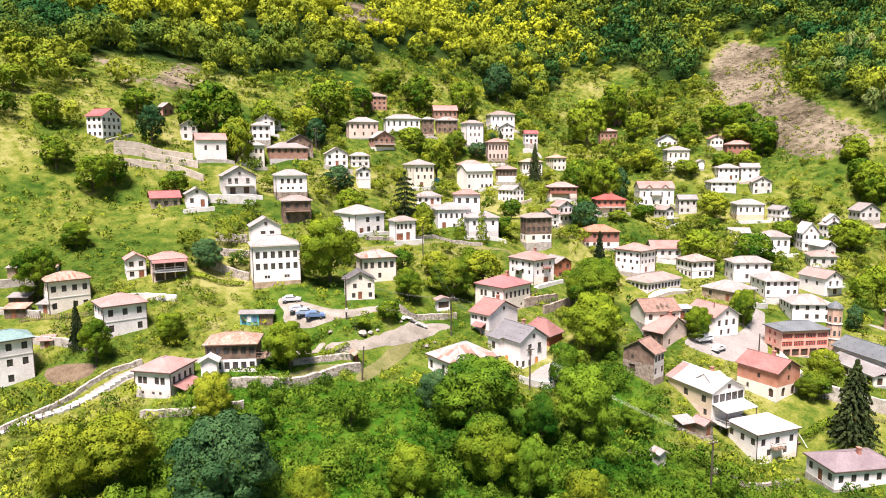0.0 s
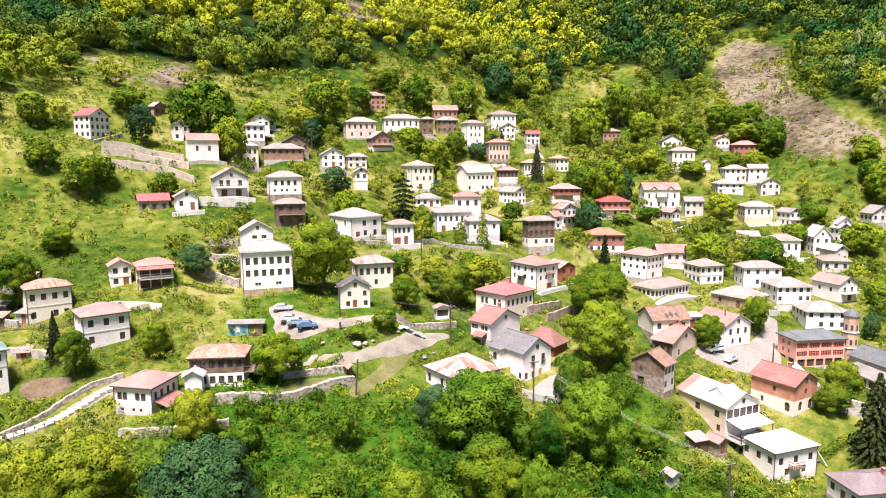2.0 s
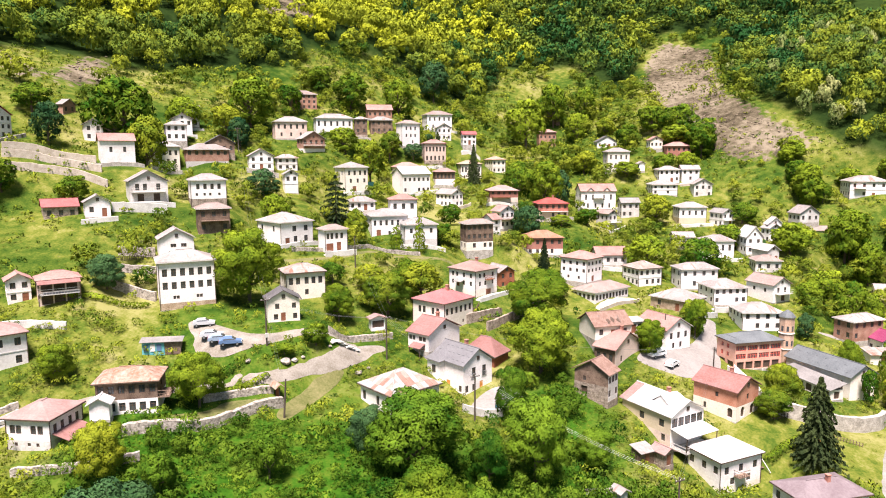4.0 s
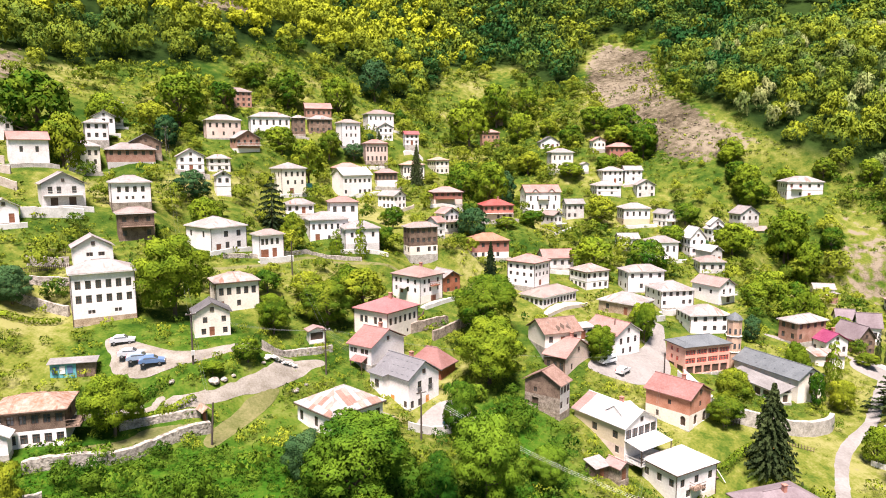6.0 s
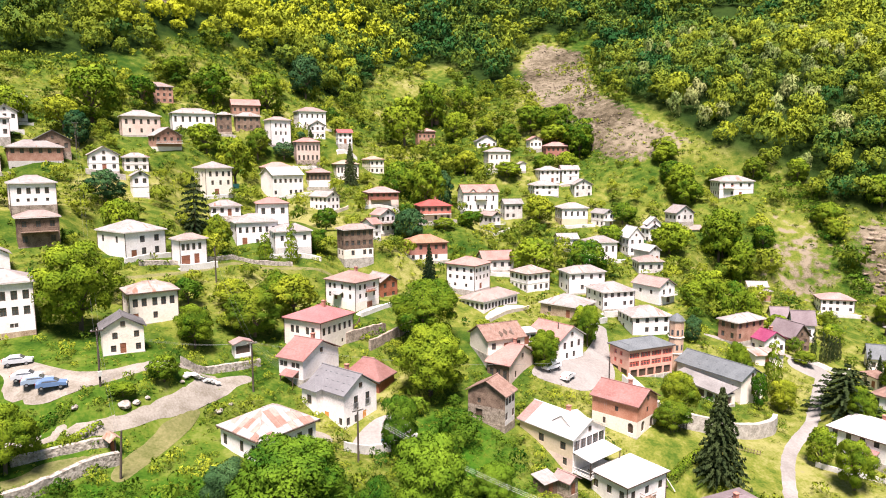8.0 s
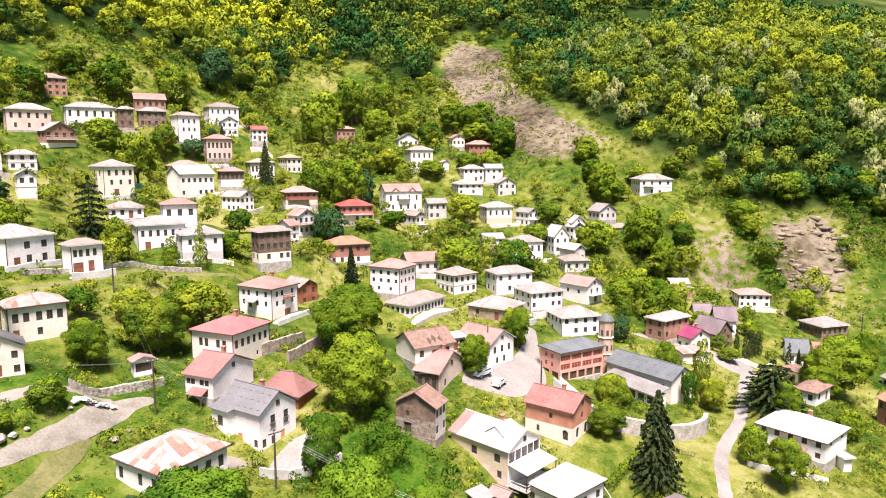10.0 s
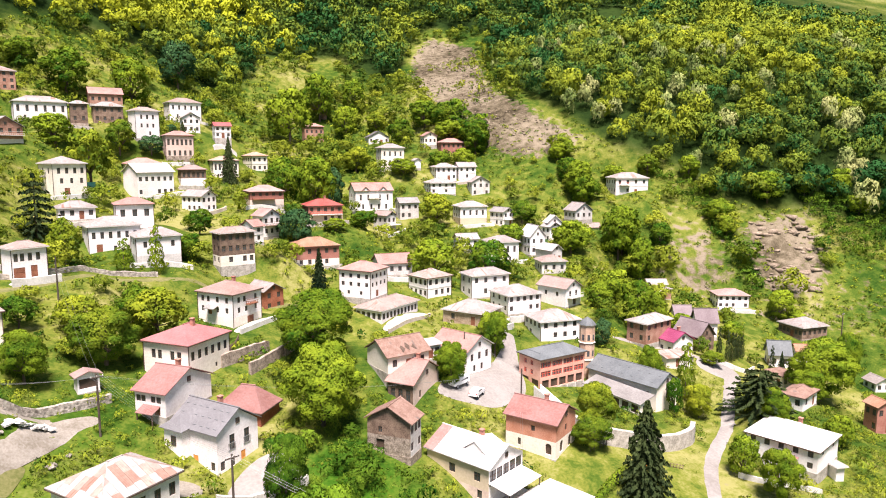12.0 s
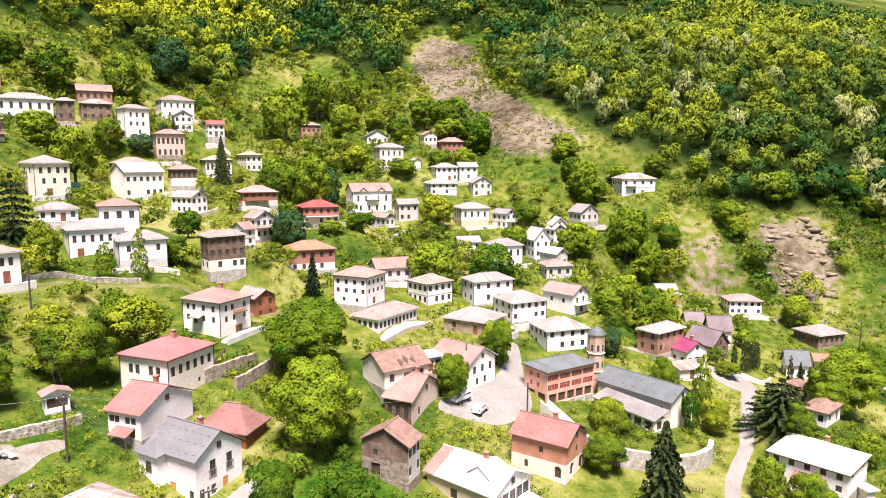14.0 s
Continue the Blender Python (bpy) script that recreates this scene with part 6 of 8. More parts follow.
tree("mid", 142.8, 309.0, 74.2, 14.0)
tree("mid", 77.7, 176.0, 25.5, 5.2)
tree("mid", 60.1, 158.0, 25.2, 6.5)
tree("mid", 137.8, 180.0, 18.0, 7.1)
tree("mid", 135.6, 174.0, 16.8, 4.1)
tree("mid", 155.5, 179.0, 15.0, 7.4)
tree("mid", 188.2, 191.0, 19.1, 10.0)
tree("mid", 184.3, 182.0, 12.9, 6.4)
tree("light", 110.2, 146.0, 14.1, 6.4)
tree("light", 129.2, 161.0, 14.2, 6.2)
tree("mid", 200.9, 225.4, 39.1, 8.0)
tree("mid", 225.3, 229.8, 54.6, 14.0)
tree("mid", 239.0, 225.0, 54.5, 9.0)
tree("mid", 247.0, 217.4, 55.9, 12.0)
tree("mid", 245.2, 207.2, 46.4, 9.0)
tree("mid", 207.1, 251.5, 60.3, 10.0)
tree("mid", 160.3, 232.7, 37.5, 12.0)
tree("mid", 209.2, 242.5, 49.7, 6.0)
tree("mid", 8.5, 180.5, height(8.5, 180.5) + 9.5, 9.5)
tree("light", -1.5, 176.0, height(-1.5, 176.0) + 7.5, 8.5)
tree("green", -10.5, 175.5, height(-10.5, 175.5) + 6.0, 6.5)

# ---------------------------------------------------------------- walls, poles, cars and yard things


def stone_wall(pts, tall, thick=0.5, mat=None, label="pale rubble stone retaining wall on the slope", ragged=0.12, name="stone_wall"):
    """A wall along a line of the plan, its foot in the ground and its top a little uneven."""
    line = []
    for (x0, y0), (x1, y1) in zip(pts, pts[1:]):
        k = max(2, int(math.hypot(x1 - x0, y1 - y0) / 0.9))
        line += [(x0 + (x1 - x0) * i / k, y0 + (y1 - y0) * i / k) for i in range(k)]
    line.append(pts[-1])
    for _ in range(2):
        line = [line[0]] + [((a[0] + 2 * b[0] + c[0]) / 4, (a[1] + 2 * b[1] + c[1]) / 4) for a, b, c in zip(line, line[1:], line[2:])] + [line[-1]]
    bm, rings = bmesh.new(), []
    for i, (x, y) in enumerate(line):
        a, c = line[max(i - 1, 0)], line[min(i + 1, len(line) - 1)]
        dx, dy = c[0] - a[0], c[1] - a[1]
        s = math.hypot(dx, dy) or 1
        nx, ny = -dy / s * thick / 2, dx / s * thick / 2
        z = height(x, y)
        j = ragged * noise.noise(Vector((x * 1.3, y * 1.3, 1)))
        top = z + tall + 2 * j
        rings.append([bm.verts.new(p) for p in ((x - 1.25 * nx, y - 1.25 * ny, z - 0.9), (x - nx * (1 + j), y - ny * (1 + j), top - 0.05), (x + nx, y + ny, top), (x + 1.25 * nx, y + 1.25 * ny, z - 0.9))])
    for a, b in zip(rings, rings[1:]):
        for k in range(3):
            bm.faces.new((a[k], a[k + 1], b[k + 1], b[k]))
    bm.faces.new(rings[0])
    bm.faces.new(rings[-1][::-1])
    me = bpy.data.meshes.new(name)
    bm.to_mesh(me)
    bm.free()
    me.materials.append(mat or M_DRYWALL)
    tagged(new(name, me), label, "wall", kind="structure")


stone_wall([(-38, 116.4), (-34, 117.4), (-31.3, 118.2), (-27.8, 118.9), (-24.4, 121.1), (-22.3, 123.4), (-18.9, 125.6), (-15.9, 127.5)], 1.7, 0.8)
stone_wall([(-51, 110.6), (-43.3, 109.6), (-38.1, 109.3), (-33.5, 110.6)], 1.3)
stone_wall([(-72, 104.5), (-66.5, 112), (-63.8, 117.4), (-60.6, 121.4), (-56.5, 124.6)], 0.9, 0.45, label="low stone wall along the cobbled path")
stone_wall([(-29, 127.6), (-26.6, 128.9), (-23.7, 130.2), (-20.5, 130.5), (-17.8, 130.8)], 1.2, 0.6, label="crumbling dry stone wall beside the field")
stone_wall([(-9.5, 148.4), (-4.6, 152.6), (-0.9, 154.0), (3.1, 156.2)], 1.3, 0.6, label="mossy dry stone wall above the gravel road")
stone_wall([(76.0, 143.5), (77.2, 140.6), (79.6, 137.9), (84.0, 136.2), (90.2, 135.6), (95.3, 135.8), (99.6, 137.0), (102.4, 139.6)], 2.9, 0.9, M_FOUND, "curved grey churchyard retaining wall", 0.05)
for _line in ([(-101, 213), (-94, 217.5), (-87, 220.5), (-80, 221.5)], [(-99, 208.5), (-92, 212.2), (-84, 214.4), (-76, 214.8)], [(-96, 203.5), (-88, 207), (-80, 209.4), (-73, 210.4)]):
    stone_wall(_line, 2.0, 0.6, M_TERRACE, "pale sandy terrace wall on the meadow slope", 0.08)
stone_wall([(-58, 174), (-50.3, 175)], 2.0, 0.5)
stone_wall([(-57, 162.5), (-50, 161.8), (-46, 160.5)], 2.0, 0.5)
stone_wall([(-55, 167), (-47, 167.5)], 1.6, 0.5)
stone_wall([(15.2, 131.7), (22.1, 135.0), (28, 137.2)], 1.5, 0.5, M_CONCRETE, "pale concrete garden wall")
stone_wall([(-66, 193.2), (-60, 195.5), (-54, 198)], 2.4, 0.5, M_CONCRETE, "grey concrete terrace wall under a house")
stone_wall([(20, 165.5), (24, 168.2), (29.5, 173.5)], 2.2, 0.5, M_STONE, "dark rubble stone wall beside garden steps")
stone_wall([(24.5, 163.5), (29, 168), (34, 174)], 2.0, 0.5, M_STONE, "dark rubble stone wall beside garden steps")
stone_wall([(-72, 143.5), (-66, 143.8), (-57, 144)], 1.3, 0.4, M_CONCRETE, "grey concrete yard wall")
stone_wall([(134, 164.5), (137, 162.5), (140.5, 160.8), (146, 163.5)], 1.1, 0.3, M_CONCRETE, "white garden wall with posts")
stone_wall([(-22, 193.5), (-12, 197), (0, 204), (12, 206)], 1.0, 0.5)
stone_wall([(32, 171), (36, 176), (40, 183)], 1.8, 0.5, M_STONE, "dark rubble stone wall on the lane")
stone_wall([(45, 108), (55, 111.5), (62, 113)], 1.2, 0.5)
stone_wall([(110, 118), (103, 122), (99.5, 126)], 0.9, 0.4, M_CONCRETE, "low concrete wall by the road")


def pole(x, y, tall, lean=0.0, cross=True, label="dark wooden electricity pole with crossarm"):
    root = new("utility_pole")
    root.matrix_world = pose(x, y, height(x, y), 0, lean, 20)
    bm = bmesh.new()
    tube(bm, [(0, 0, -0.8), (0, 0, tall / 2), (0, 0, tall)], [0.17, 0.15, 0.12], 8)
    part("post", bm, M_POLE, root)
    if cross:
        part("crossarm", box_bm(-0.9, 0.9, -0.16, -0.02, tall - 0.55, tall - 0.4), M_POLE, root)
        for k in (-0.75, 0, 0.75):
            bm = bmesh.new()
            tube(bm, [(k, -0.09, tall - 0.4), (k, -0.09, tall - 0.3), (k, -0.09, tall - 0.2)], [0.06, 0.07, 0.03], 6)
            part("insulator", bm, M_CONCRETE, root)
    tagged(root, label, "utility pole", "power poles")
    POLES.append(root)
    return Vector((x, y, height(x, y) + tall - 0.3))


def wire(a, b, sag, n=3, spread=0.75, rad=0.010):
    for k in range(n):
        o = Vector(((k - (n - 1) / 2) * spread, 0, 0.0))
        bm, pts = bmesh.new(), []
        for i in range(17):
            t = i / 16
            p = a.lerp(b, t) + o
            p.z -= sag * 4 * t * (1 - t)
            pts.append(tuple(p))
        tube(bm, pts, [rad] * 17, 4)
        me = bpy.data.meshes.new("wire")
        bm.to_mesh(me)
        bm.free()
        me.materials.append(M_WIRE)
        tagged(new("wire", me), "thin pale overhead power line", "power line", "power lines")


POLES = []
P1 = pole(1.8, 148.3, 9.0)
P2 = pole(-20.2, 139.9, 9.0, label="wooden power pole with meter box")
P3 = pole(16.7, 127.5, 8.5)
P4 = pole(-15.2, 124.0, 6.5, 4.0, False, "leaning grey wooden pole by the field wall")
P5 = pole(-47.9, 262.0, 9.0)
P6 = pole(73.3, 154.4, 7.5, 0, False, "dark slim pole at the square")
P7 = pole(67.9, 168.1, 7.5, 0, False, "slim rusty pole beside a house")
P8 = pole(191.2, 172.8, 9.0)
P9 = pole(43.0, 104.0, 8.0)
P10 = pole(-5.5, 186.5, 8.0, 0, False, "slim wooden pole beside the lane")
wire(P5, P2, 6.0, 2)
wire(P2, P1, 1.2)
wire(P1, P3, 1.0, 5, 0.4)
wire(P3, P9, 1.2, 3, 0.5)
wire(P1, P6, 2.5, 2)
wire(P2, P4, 0.8, 2, 0.4)
wire(P1, P10, 1.5, 2)
wire(P6, P7, 0.6, 2, 0.4)
wire(P6, P9, 2.0, 2, 0.4)

M_PAINT = {k: material(f"{k} car paint", c, tuple(min(1, 1.2 * v) for v in c), 0.5, 4.0, rough=0.3, spec=0.5) for k, c in
           (("white", (0.66, 0.66, 0.66)), ("silver", (0.42, 0.43, 0.44)), ("blue", (0.10, 0.16, 0.28)), ("steel", (0.24, 0.30, 0.38)), ("black", (0.02, 0.02, 0.022)))}
M_TYRE = material("black tyre rubber", (0.012, 0.012, 0.012), (0.03, 0.03, 0.03), 2.0, 8.0)
M_RIM = material("grey wheel rim", (0.30, 0.30, 0.31), (0.42, 0.42, 0.43), 2.0, 8.0, rough=0.4, metal=0.7)
M_LAMP = material("clear lamp glass", (0.60, 0.58, 0.52), (0.75, 0.73, 0.68), 2.0, 8.0, rough=0.15)
M_TAIL = material("red lamp glass", (0.35, 0.02, 0.02), (0.5, 0.05, 0.04), 2.0, 8.0, rough=0.2)


def car(x, y, turn, paint, van=False, label=""):
    """A small car or van, its nose to local +x."""
    root = new("van" if van else "car")
    root.matrix_world = pose(x, y, height(x, y) + (0.12 if van else 0.05), 0, 0, turn)
    half, length = 0.86, (4.5 if van else 4.1)
    side = ([(0, 0.35), (0, 0.95), (0.12, 1.75), (2.9, 1.82), (3.55, 1.12), (4.4, 0.95), (4.5, 0.4)] if van else
            [(0, 0.35), (0.02, 0.95), (0.35, 1.0), (0.9, 1.42), (2.3, 1.44), (3.0, 0.98), (4.0, 0.82), (4.1, 0.4)])
    bm = bmesh.new()
    rows = []
    for yy, squeeze in ((-half, 0.0), (-half + 0.08, 1.0), (half - 0.08, 1.0), (half, 0.0)):
        rows.append([bm.verts.new((px - length / 2, yy * (0.86 if pz > 1.2 else 1.0), 0.22 + pz * (1.0 if squeeze else 0.97) - 0.1)) for px, pz in side])
    for a, b in zip(rows, rows[1:]):
        for k in range(len(side)):
            j = (k + 1) % len(side)
            bm.faces.new((a[k], a[j], b[j], b[k]))
    bm.faces.new(rows[0][::-1])
    bm.faces.new(rows[-1])
    part("body", bm, M_PAINT[paint], root)
    top = 1.62 if van else 1.36
    for s in (-1, 1):
        bm = bmesh.new()
        a, b = (0.35, 3.1) if van else (0.75, 2.6)
        v = [bm.verts.new((px - length / 2, s * half * f, pz + 0.14)) for px, pz, f in ((a, 1.02, 1.003), (b + 0.3, 1.02, 1.003), (b - 0.15, top - 0.08, 0.875), (a + 0.25, top - 0.08, 0.875))]
        q = [bm.verts.new(p.co - Vector((0, s * 0.03, 0))) for p in v]
        bm.faces.new(v)
        bm.faces.new(q[::-1])
        for k in range(4):
            bm.faces.new((v[k], q[k], q[(k + 1) % 4], v[(k + 1) % 4]))
        part("side_window", bm, M_GLASS, root)
    w0 = (3.5, 1.16) if van else (2.95, 1.0)
    w1 = (2.98, 1.74) if van else (2.36, 1.4)
    bm = bmesh.new()
    v = [bm.verts.new((px - length / 2 + 0.03, s * half * f, pz + 0.15)) for px, pz, s, f in ((*w0, -1, 0.85), (*w0, 1, 0.85), (*w1, 1, 0.75), (*w1, -1, 0.75))]
    q = [bm.verts.new(p.co - Vector((0.03, 0, 0.02))) for p in v]
    bm.faces.new(v)
    bm.faces.new(q[::-1])
    for k in range(4):
        bm.faces.new((v[k], q[k], q[(k + 1) % 4], v[(k + 1) % 4]))
    part("windscreen", bm, M_GLASS, root)
    for s in (-1, 1):
        part("headlight", box_bm(length / 2 - 0.12, length / 2 + 0.02, s * 0.68 - 0.15, s * 0.68 + 0.15, 0.78, 0.92), M_LAMP, root)
        part("tail_light", box_bm(-length / 2 - 0.02, -length / 2 + 0.08, s * 0.72 - 0.09, s * 0.72 + 0.09, 0.85, 1.15), M_TAIL, root)
        for px in (-length / 2 + 0.75, length / 2 - 0.85):
            bm = bmesh.new()
            bmesh.ops.create_cone(bm, segments=16, cap_ends=True, radius1=0.31, radius2=0.31, depth=0.2, matrix=pose(px, s * (half - 0.07), 0.31, 90, 0, 0))
            wheel = part("wheel", bm, M_TYRE, root)
            bm = bmesh.new()
            bmesh.ops.create_cone(bm, segments=12, cap_ends=True, radius1=0.19, radius2=0.17, depth=0.05, matrix=pose(px, s * (half + 0.045), 0.31, 90, 0, 0))
            part("rim", bm, M_RIM, wheel)
    tagged(root, label, "van" if van else "car", "parked cars")


car(62.0, 158.4, -155, "white", True, "white panel van parked on the square")
car(64.6, 156.0, 40, "white", False, "pale hatchback parked on the concrete square")
car(-33.4, 148.2, 8, "silver", False, "silver hatchback parked on the gravel lane")
car(-30.6, 142.4, 5, "silver", False, "pale silver estate car in a parked row")
car(-28.9, 141.0, 8, "steel", False, "blue-grey saloon car in a parked row")
car(-26.7, 139.9, 8, "blue", False, "dark blue hatchback parked by the hedge")

part("meter_box", box_bm(-0.28, 0.28, -0.42, -0.18, 1.6, 2.4), M_CONCRETE, POLES[1], "pale metal meter box")


def picket_fence(pts, tall, mat, label, gap=0.35, name="picket_fence"):
    """Pickets on two bars, following the ground."""
    root = new(name)
    root.matrix_world = pose(*pts[0], height(*pts[0]))
    base = Vector((*pts[0], height(*pts[0])))
    for (x0, y0), (x1, y1) in zip(pts, pts[1:]):
        n = max(2, int(math.hypot(x1 - x0, y1 - y0) / gap))
        spots = [Vector((x0 + (x1 - x0) * i / n, y0 + (y1 - y0) * i / n, 0)) for i in range(n + 1)]
        for p in spots:
            p.z = height(p.x, p.y)
        for p in spots:
            q = p - base
            part("picket", box_bm(q.x - 0.05, q.x + 0.05, q.y - 0.03, q.y + 0.03, q.z - 0.2, q.z + tall), mat, root)
        for zz in (0.3, 0.75):
            bm = bmesh.new()
            tube(bm, [tuple(p - base + Vector((0, 0.05, zz * tall))) for p in spots], [0.04] * len(spots), 4)
            part("bar", bm, mat, root)
    tagged(root, label, "fence", "garden fences")


picket_fence([(-59.5, 178.6), (-52.5, 182)], 1.1, M_POLE, "dark wooden picket fence on a terrace wall")
picket_fence([(-57.5, 170.6), (-49.5, 173.8)], 1.1, M_POLE, "dark wooden picket fence on a terrace wall")
picket_fence([(76, 136), (80, 137), (84, 138)], 1.2, M_POLE, "dark wire mesh fence on a garden lawn", 0.8)
picket_fence([(85, 131.6), (88, 130.6), (90.5, 129.6)], 0.9, M_WALL["wood"], "weathered plank fence beside the garden", 0.5)
picket_fence([(80, 129), (83.4, 130.2)], 1.2, M_ORANGEDOOR, "yellow wooden garden gate beside a hedge", 0.3, "garden_gate")
picket_fence([(21.5, 169), (23, 174), (25, 180)], 1.2, M_WALL["wood"], "grey weathered fence along garden steps", 0.45)
picket_fence([(-88, 139), (-80, 140.5), (-72, 141)], 1.3, M_WALL["wood"], "grey plank fence round a yard", 0.4)
picket_fence([(62, 165), (66, 166), (70, 167)], 1.2, M_CONCRETE, "pale fence beside the square", 0.6)


picket_fence([(-73.5, 100.4), (-67, 107), (-62.5, 113)], 0.95, M_POLE, "dark metal railing along the stepped path", 1.3, "railing")

# stone slabs of the stepped path
_steps = [(-51.5, 126.4), (-55, 125), (-59, 121), (-62, 116), (-65, 111), (-69, 107), (-73, 103)]
_rs = random.Random(8)
for (_x0, _y0), (_x1, _y1) in zip(_steps, _steps[1:]):
    _n = int(math.hypot(_x1 - _x0, _y1 - _y0) / 1.15)
    for _i in range(_n):
        _x, _y = _x0 + (_x1 - _x0) * _i / _n, _y0 + (_y1 - _y0) * _i / _n
        _t = math.degrees(math.atan2(_y1 - _y0, _x1 - _x0)) + _rs.uniform(-6, 6)
        _ob = part("slab", box_bm(-0.48, 0.48, -0.95, 0.95, -0.35, 0.22), M_CONCRETE, PATH_OB)
        _ob.matrix_local = pose(_x, _y, height(_x, _y) + _rs.uniform(0, 0.05), _rs.uniform(-1.5, 1.5), 0, _t)


def lean_to(x, y, turn, w, d, tall, wall, roof, label):
    """A small yard shed with a sloping roof on a boarded body and a dark doorway."""
    root = new("shed")
    root.matrix_world = pose(x, y, height(x, y), 0, 0, turn)
    part("wall", box_bm(0, w, 0, d, -1.0, tall), M_WALL[wall], root)
    part("door", box_bm(w * 0.35, w * 0.35 + 0.9, -0.05, -0.003, 0, min(1.9, tall - 0.15)), M_DOOR, root)
    bm = bmesh.new()
    slab(bm, ((-0.3, -0.5, tall + 0.05), (w + 0.3, -0.5, tall + 0.05), (w + 0.3, d + 0.3, tall + 0.65), (-0.3, d + 0.3, tall + 0.65)), 0.08)
    part("roof", bm, M_ROOF[roof], root)
    tagged(root, label, "shed", "yard sheds")


lean_to(-92, 140.5, 8, 4.2, 3.0, 2.2, "wood", "rust", "rough timber yard shed with rusted roof")
lean_to(-86, 142.5, -6, 3.4, 2.6, 2.0, "grey", "grey", "small grey yard shed with sheet roof")
lean_to(45, 123.5, 20, 3.0, 2.4, 1.9, "wood", "pale", "small timber woodshed on the slope")
lean_to(104, 124, -35, 3.0, 2.4, 2.0, "grey", "pale", "small white-roofed shed beside the road")

for _line, _tall in (([(-99, 149.0), (-94.8, 151.6), (-89.5, 152.9)], 1.8), ([(-95, 142.4), (-89.3, 141.8), (-84.5, 140.6)], 1.5), ([(-81.2, 131.8), (-74.5, 129.9), (-68.2, 127.4)], 1.5)):
    stone_wall(_line, _tall, 0.4, M_FOUND, "grey masonry yard wall between sheds", 0.1)
paving("yard", [(-75.5, 124.0), (-72.0, 124.9), (-66.0, 123.4), (-63.0, 122.0), (-65.0, 119.2), (-70.0, 118.9)], M_SOIL, "brown dug vegetable plot", 0.1)
lean_to(-98.0, 152.0, 6, 5.0, 3.0, 2.3, "brownstone", "pale", "half-ruined masonry shed with a sheet roof")
lean_to(-93.0, 154.2, 10, 4.4, 2.8, 2.0, "grey", "rust", "low grey yard shed with rusted roof")
lean_to(-94.0, 145.4, 4, 4.0, 2.4, 1.9, "wood", "grey", "weathered plank shed on a yard terrace")
lean_to(-78.4, 129.6, 14, 2.2, 1.8, 1.7, "pinkwall", "pinkpale", "small pink garden hut with a tiled roof")
lean_to(114.5, 160.2, -8, 7.0, 4.0, 2.2, "cream", "rustpale", "low shed with a pale rust-streaked roof beside the church")


def stair(a, b, wide, steps):
    """A straight concrete stair between two points of the plan, each with its height."""
    root = new("stair")
    root.matrix_world = pose(*a, 0, 0, math.degrees(math.atan2(b[1] - a[1], b[0] - a[0])))
    run, fall = math.hypot(b[0] - a[0], b[1] - a[1]) / steps, (b[2] - a[2]) / steps
    for k in range(steps):
        part("step", box_bm(run * k, run * (k + 1) + 0.02, -wide / 2, wide / 2, fall * (k + 1) - 1.2, fall * k), M_CONCRETE, root)
    for side in (-1, 1):
        bm = bmesh.new()
        y0, y1 = side * (wide / 2 + 0.005), side * (wide / 2 + 0.2)
        slab(bm, ((0, y0, 0.9), (run * steps, y0, fall * steps + 0.9), (run * steps, y1, fall * steps + 0.9), (0, y1, 0.9)), 2.4)
        part("stair_wall", bm, M_WALL["white"], root)
    tagged(root, "pale concrete stair with white side walls", "stair")


stair((79.6, 158.6, surface(79.6, 158.6) + 1.4), (80.6, 149.0, surface(80.6, 149.0) + 0.25), 1.4, 16)

M_TARP = material("teal tarpaulin", (0.08, 0.30, 0.30), (0.16, 0.44, 0.42), 0.8, 4.0, rough=0.5)
for _k, (_x, _y) in enumerate(((-3, 267), (0.6, 269.5))):
    _root = new("tarpaulin")
    _root.matrix_world = pose(_x, _y, height(_x, _y), 0, 0, 38)
    part("cover", box_bm(-2.0, 1.6, -0.8, 0.8, -0.2, 1.5), M_TARP, _root)
    tagged(_root, "teal tarpaulin draped over a stack beside a house", "tarpaulin", "covered stacks")

# balconies, porches and the like under their houses


def rail(home, x0, x1, y0, y1, z, mat, name="balcony", label=""):
    """A balcony: floor slab with a rail of posts and two bars, in the house's own axes."""
    deck = part(name, box_bm(x0, x1, y0, y1, z - 0.15, z), mat if mat in (M_DOOR, M_WALL["wood"]) else M_CONCRETE, home, label)
    for k, zz in enumerate((0.45, 0.95)):
        part("rail", box_bm(x0, x1, y0, y0 + 0.07, z + zz, z + zz + 0.07), mat, deck)
        part("rail", box_bm(x1 - 0.07, x1, y0 + 0.08, y1, z + zz, z + zz + 0.07), mat, deck)
    n = max(3, int((x1 - x0 + y1 - y0) / 0.5))
    for k in range(n):
        s = (k + 0.5) / n * (x1 - x0 + y1 - y0)
        px, py = (x0 + s, y0 + 0.035) if s < x1 - x0 else (x1 - 0.035, y0 + s - (x1 - x0))
        part("baluster", box_bm(px - 0.03, px + 0.03, py - 0.03, py + 0.03, z, z + 0.45), mat, deck)
    return deck


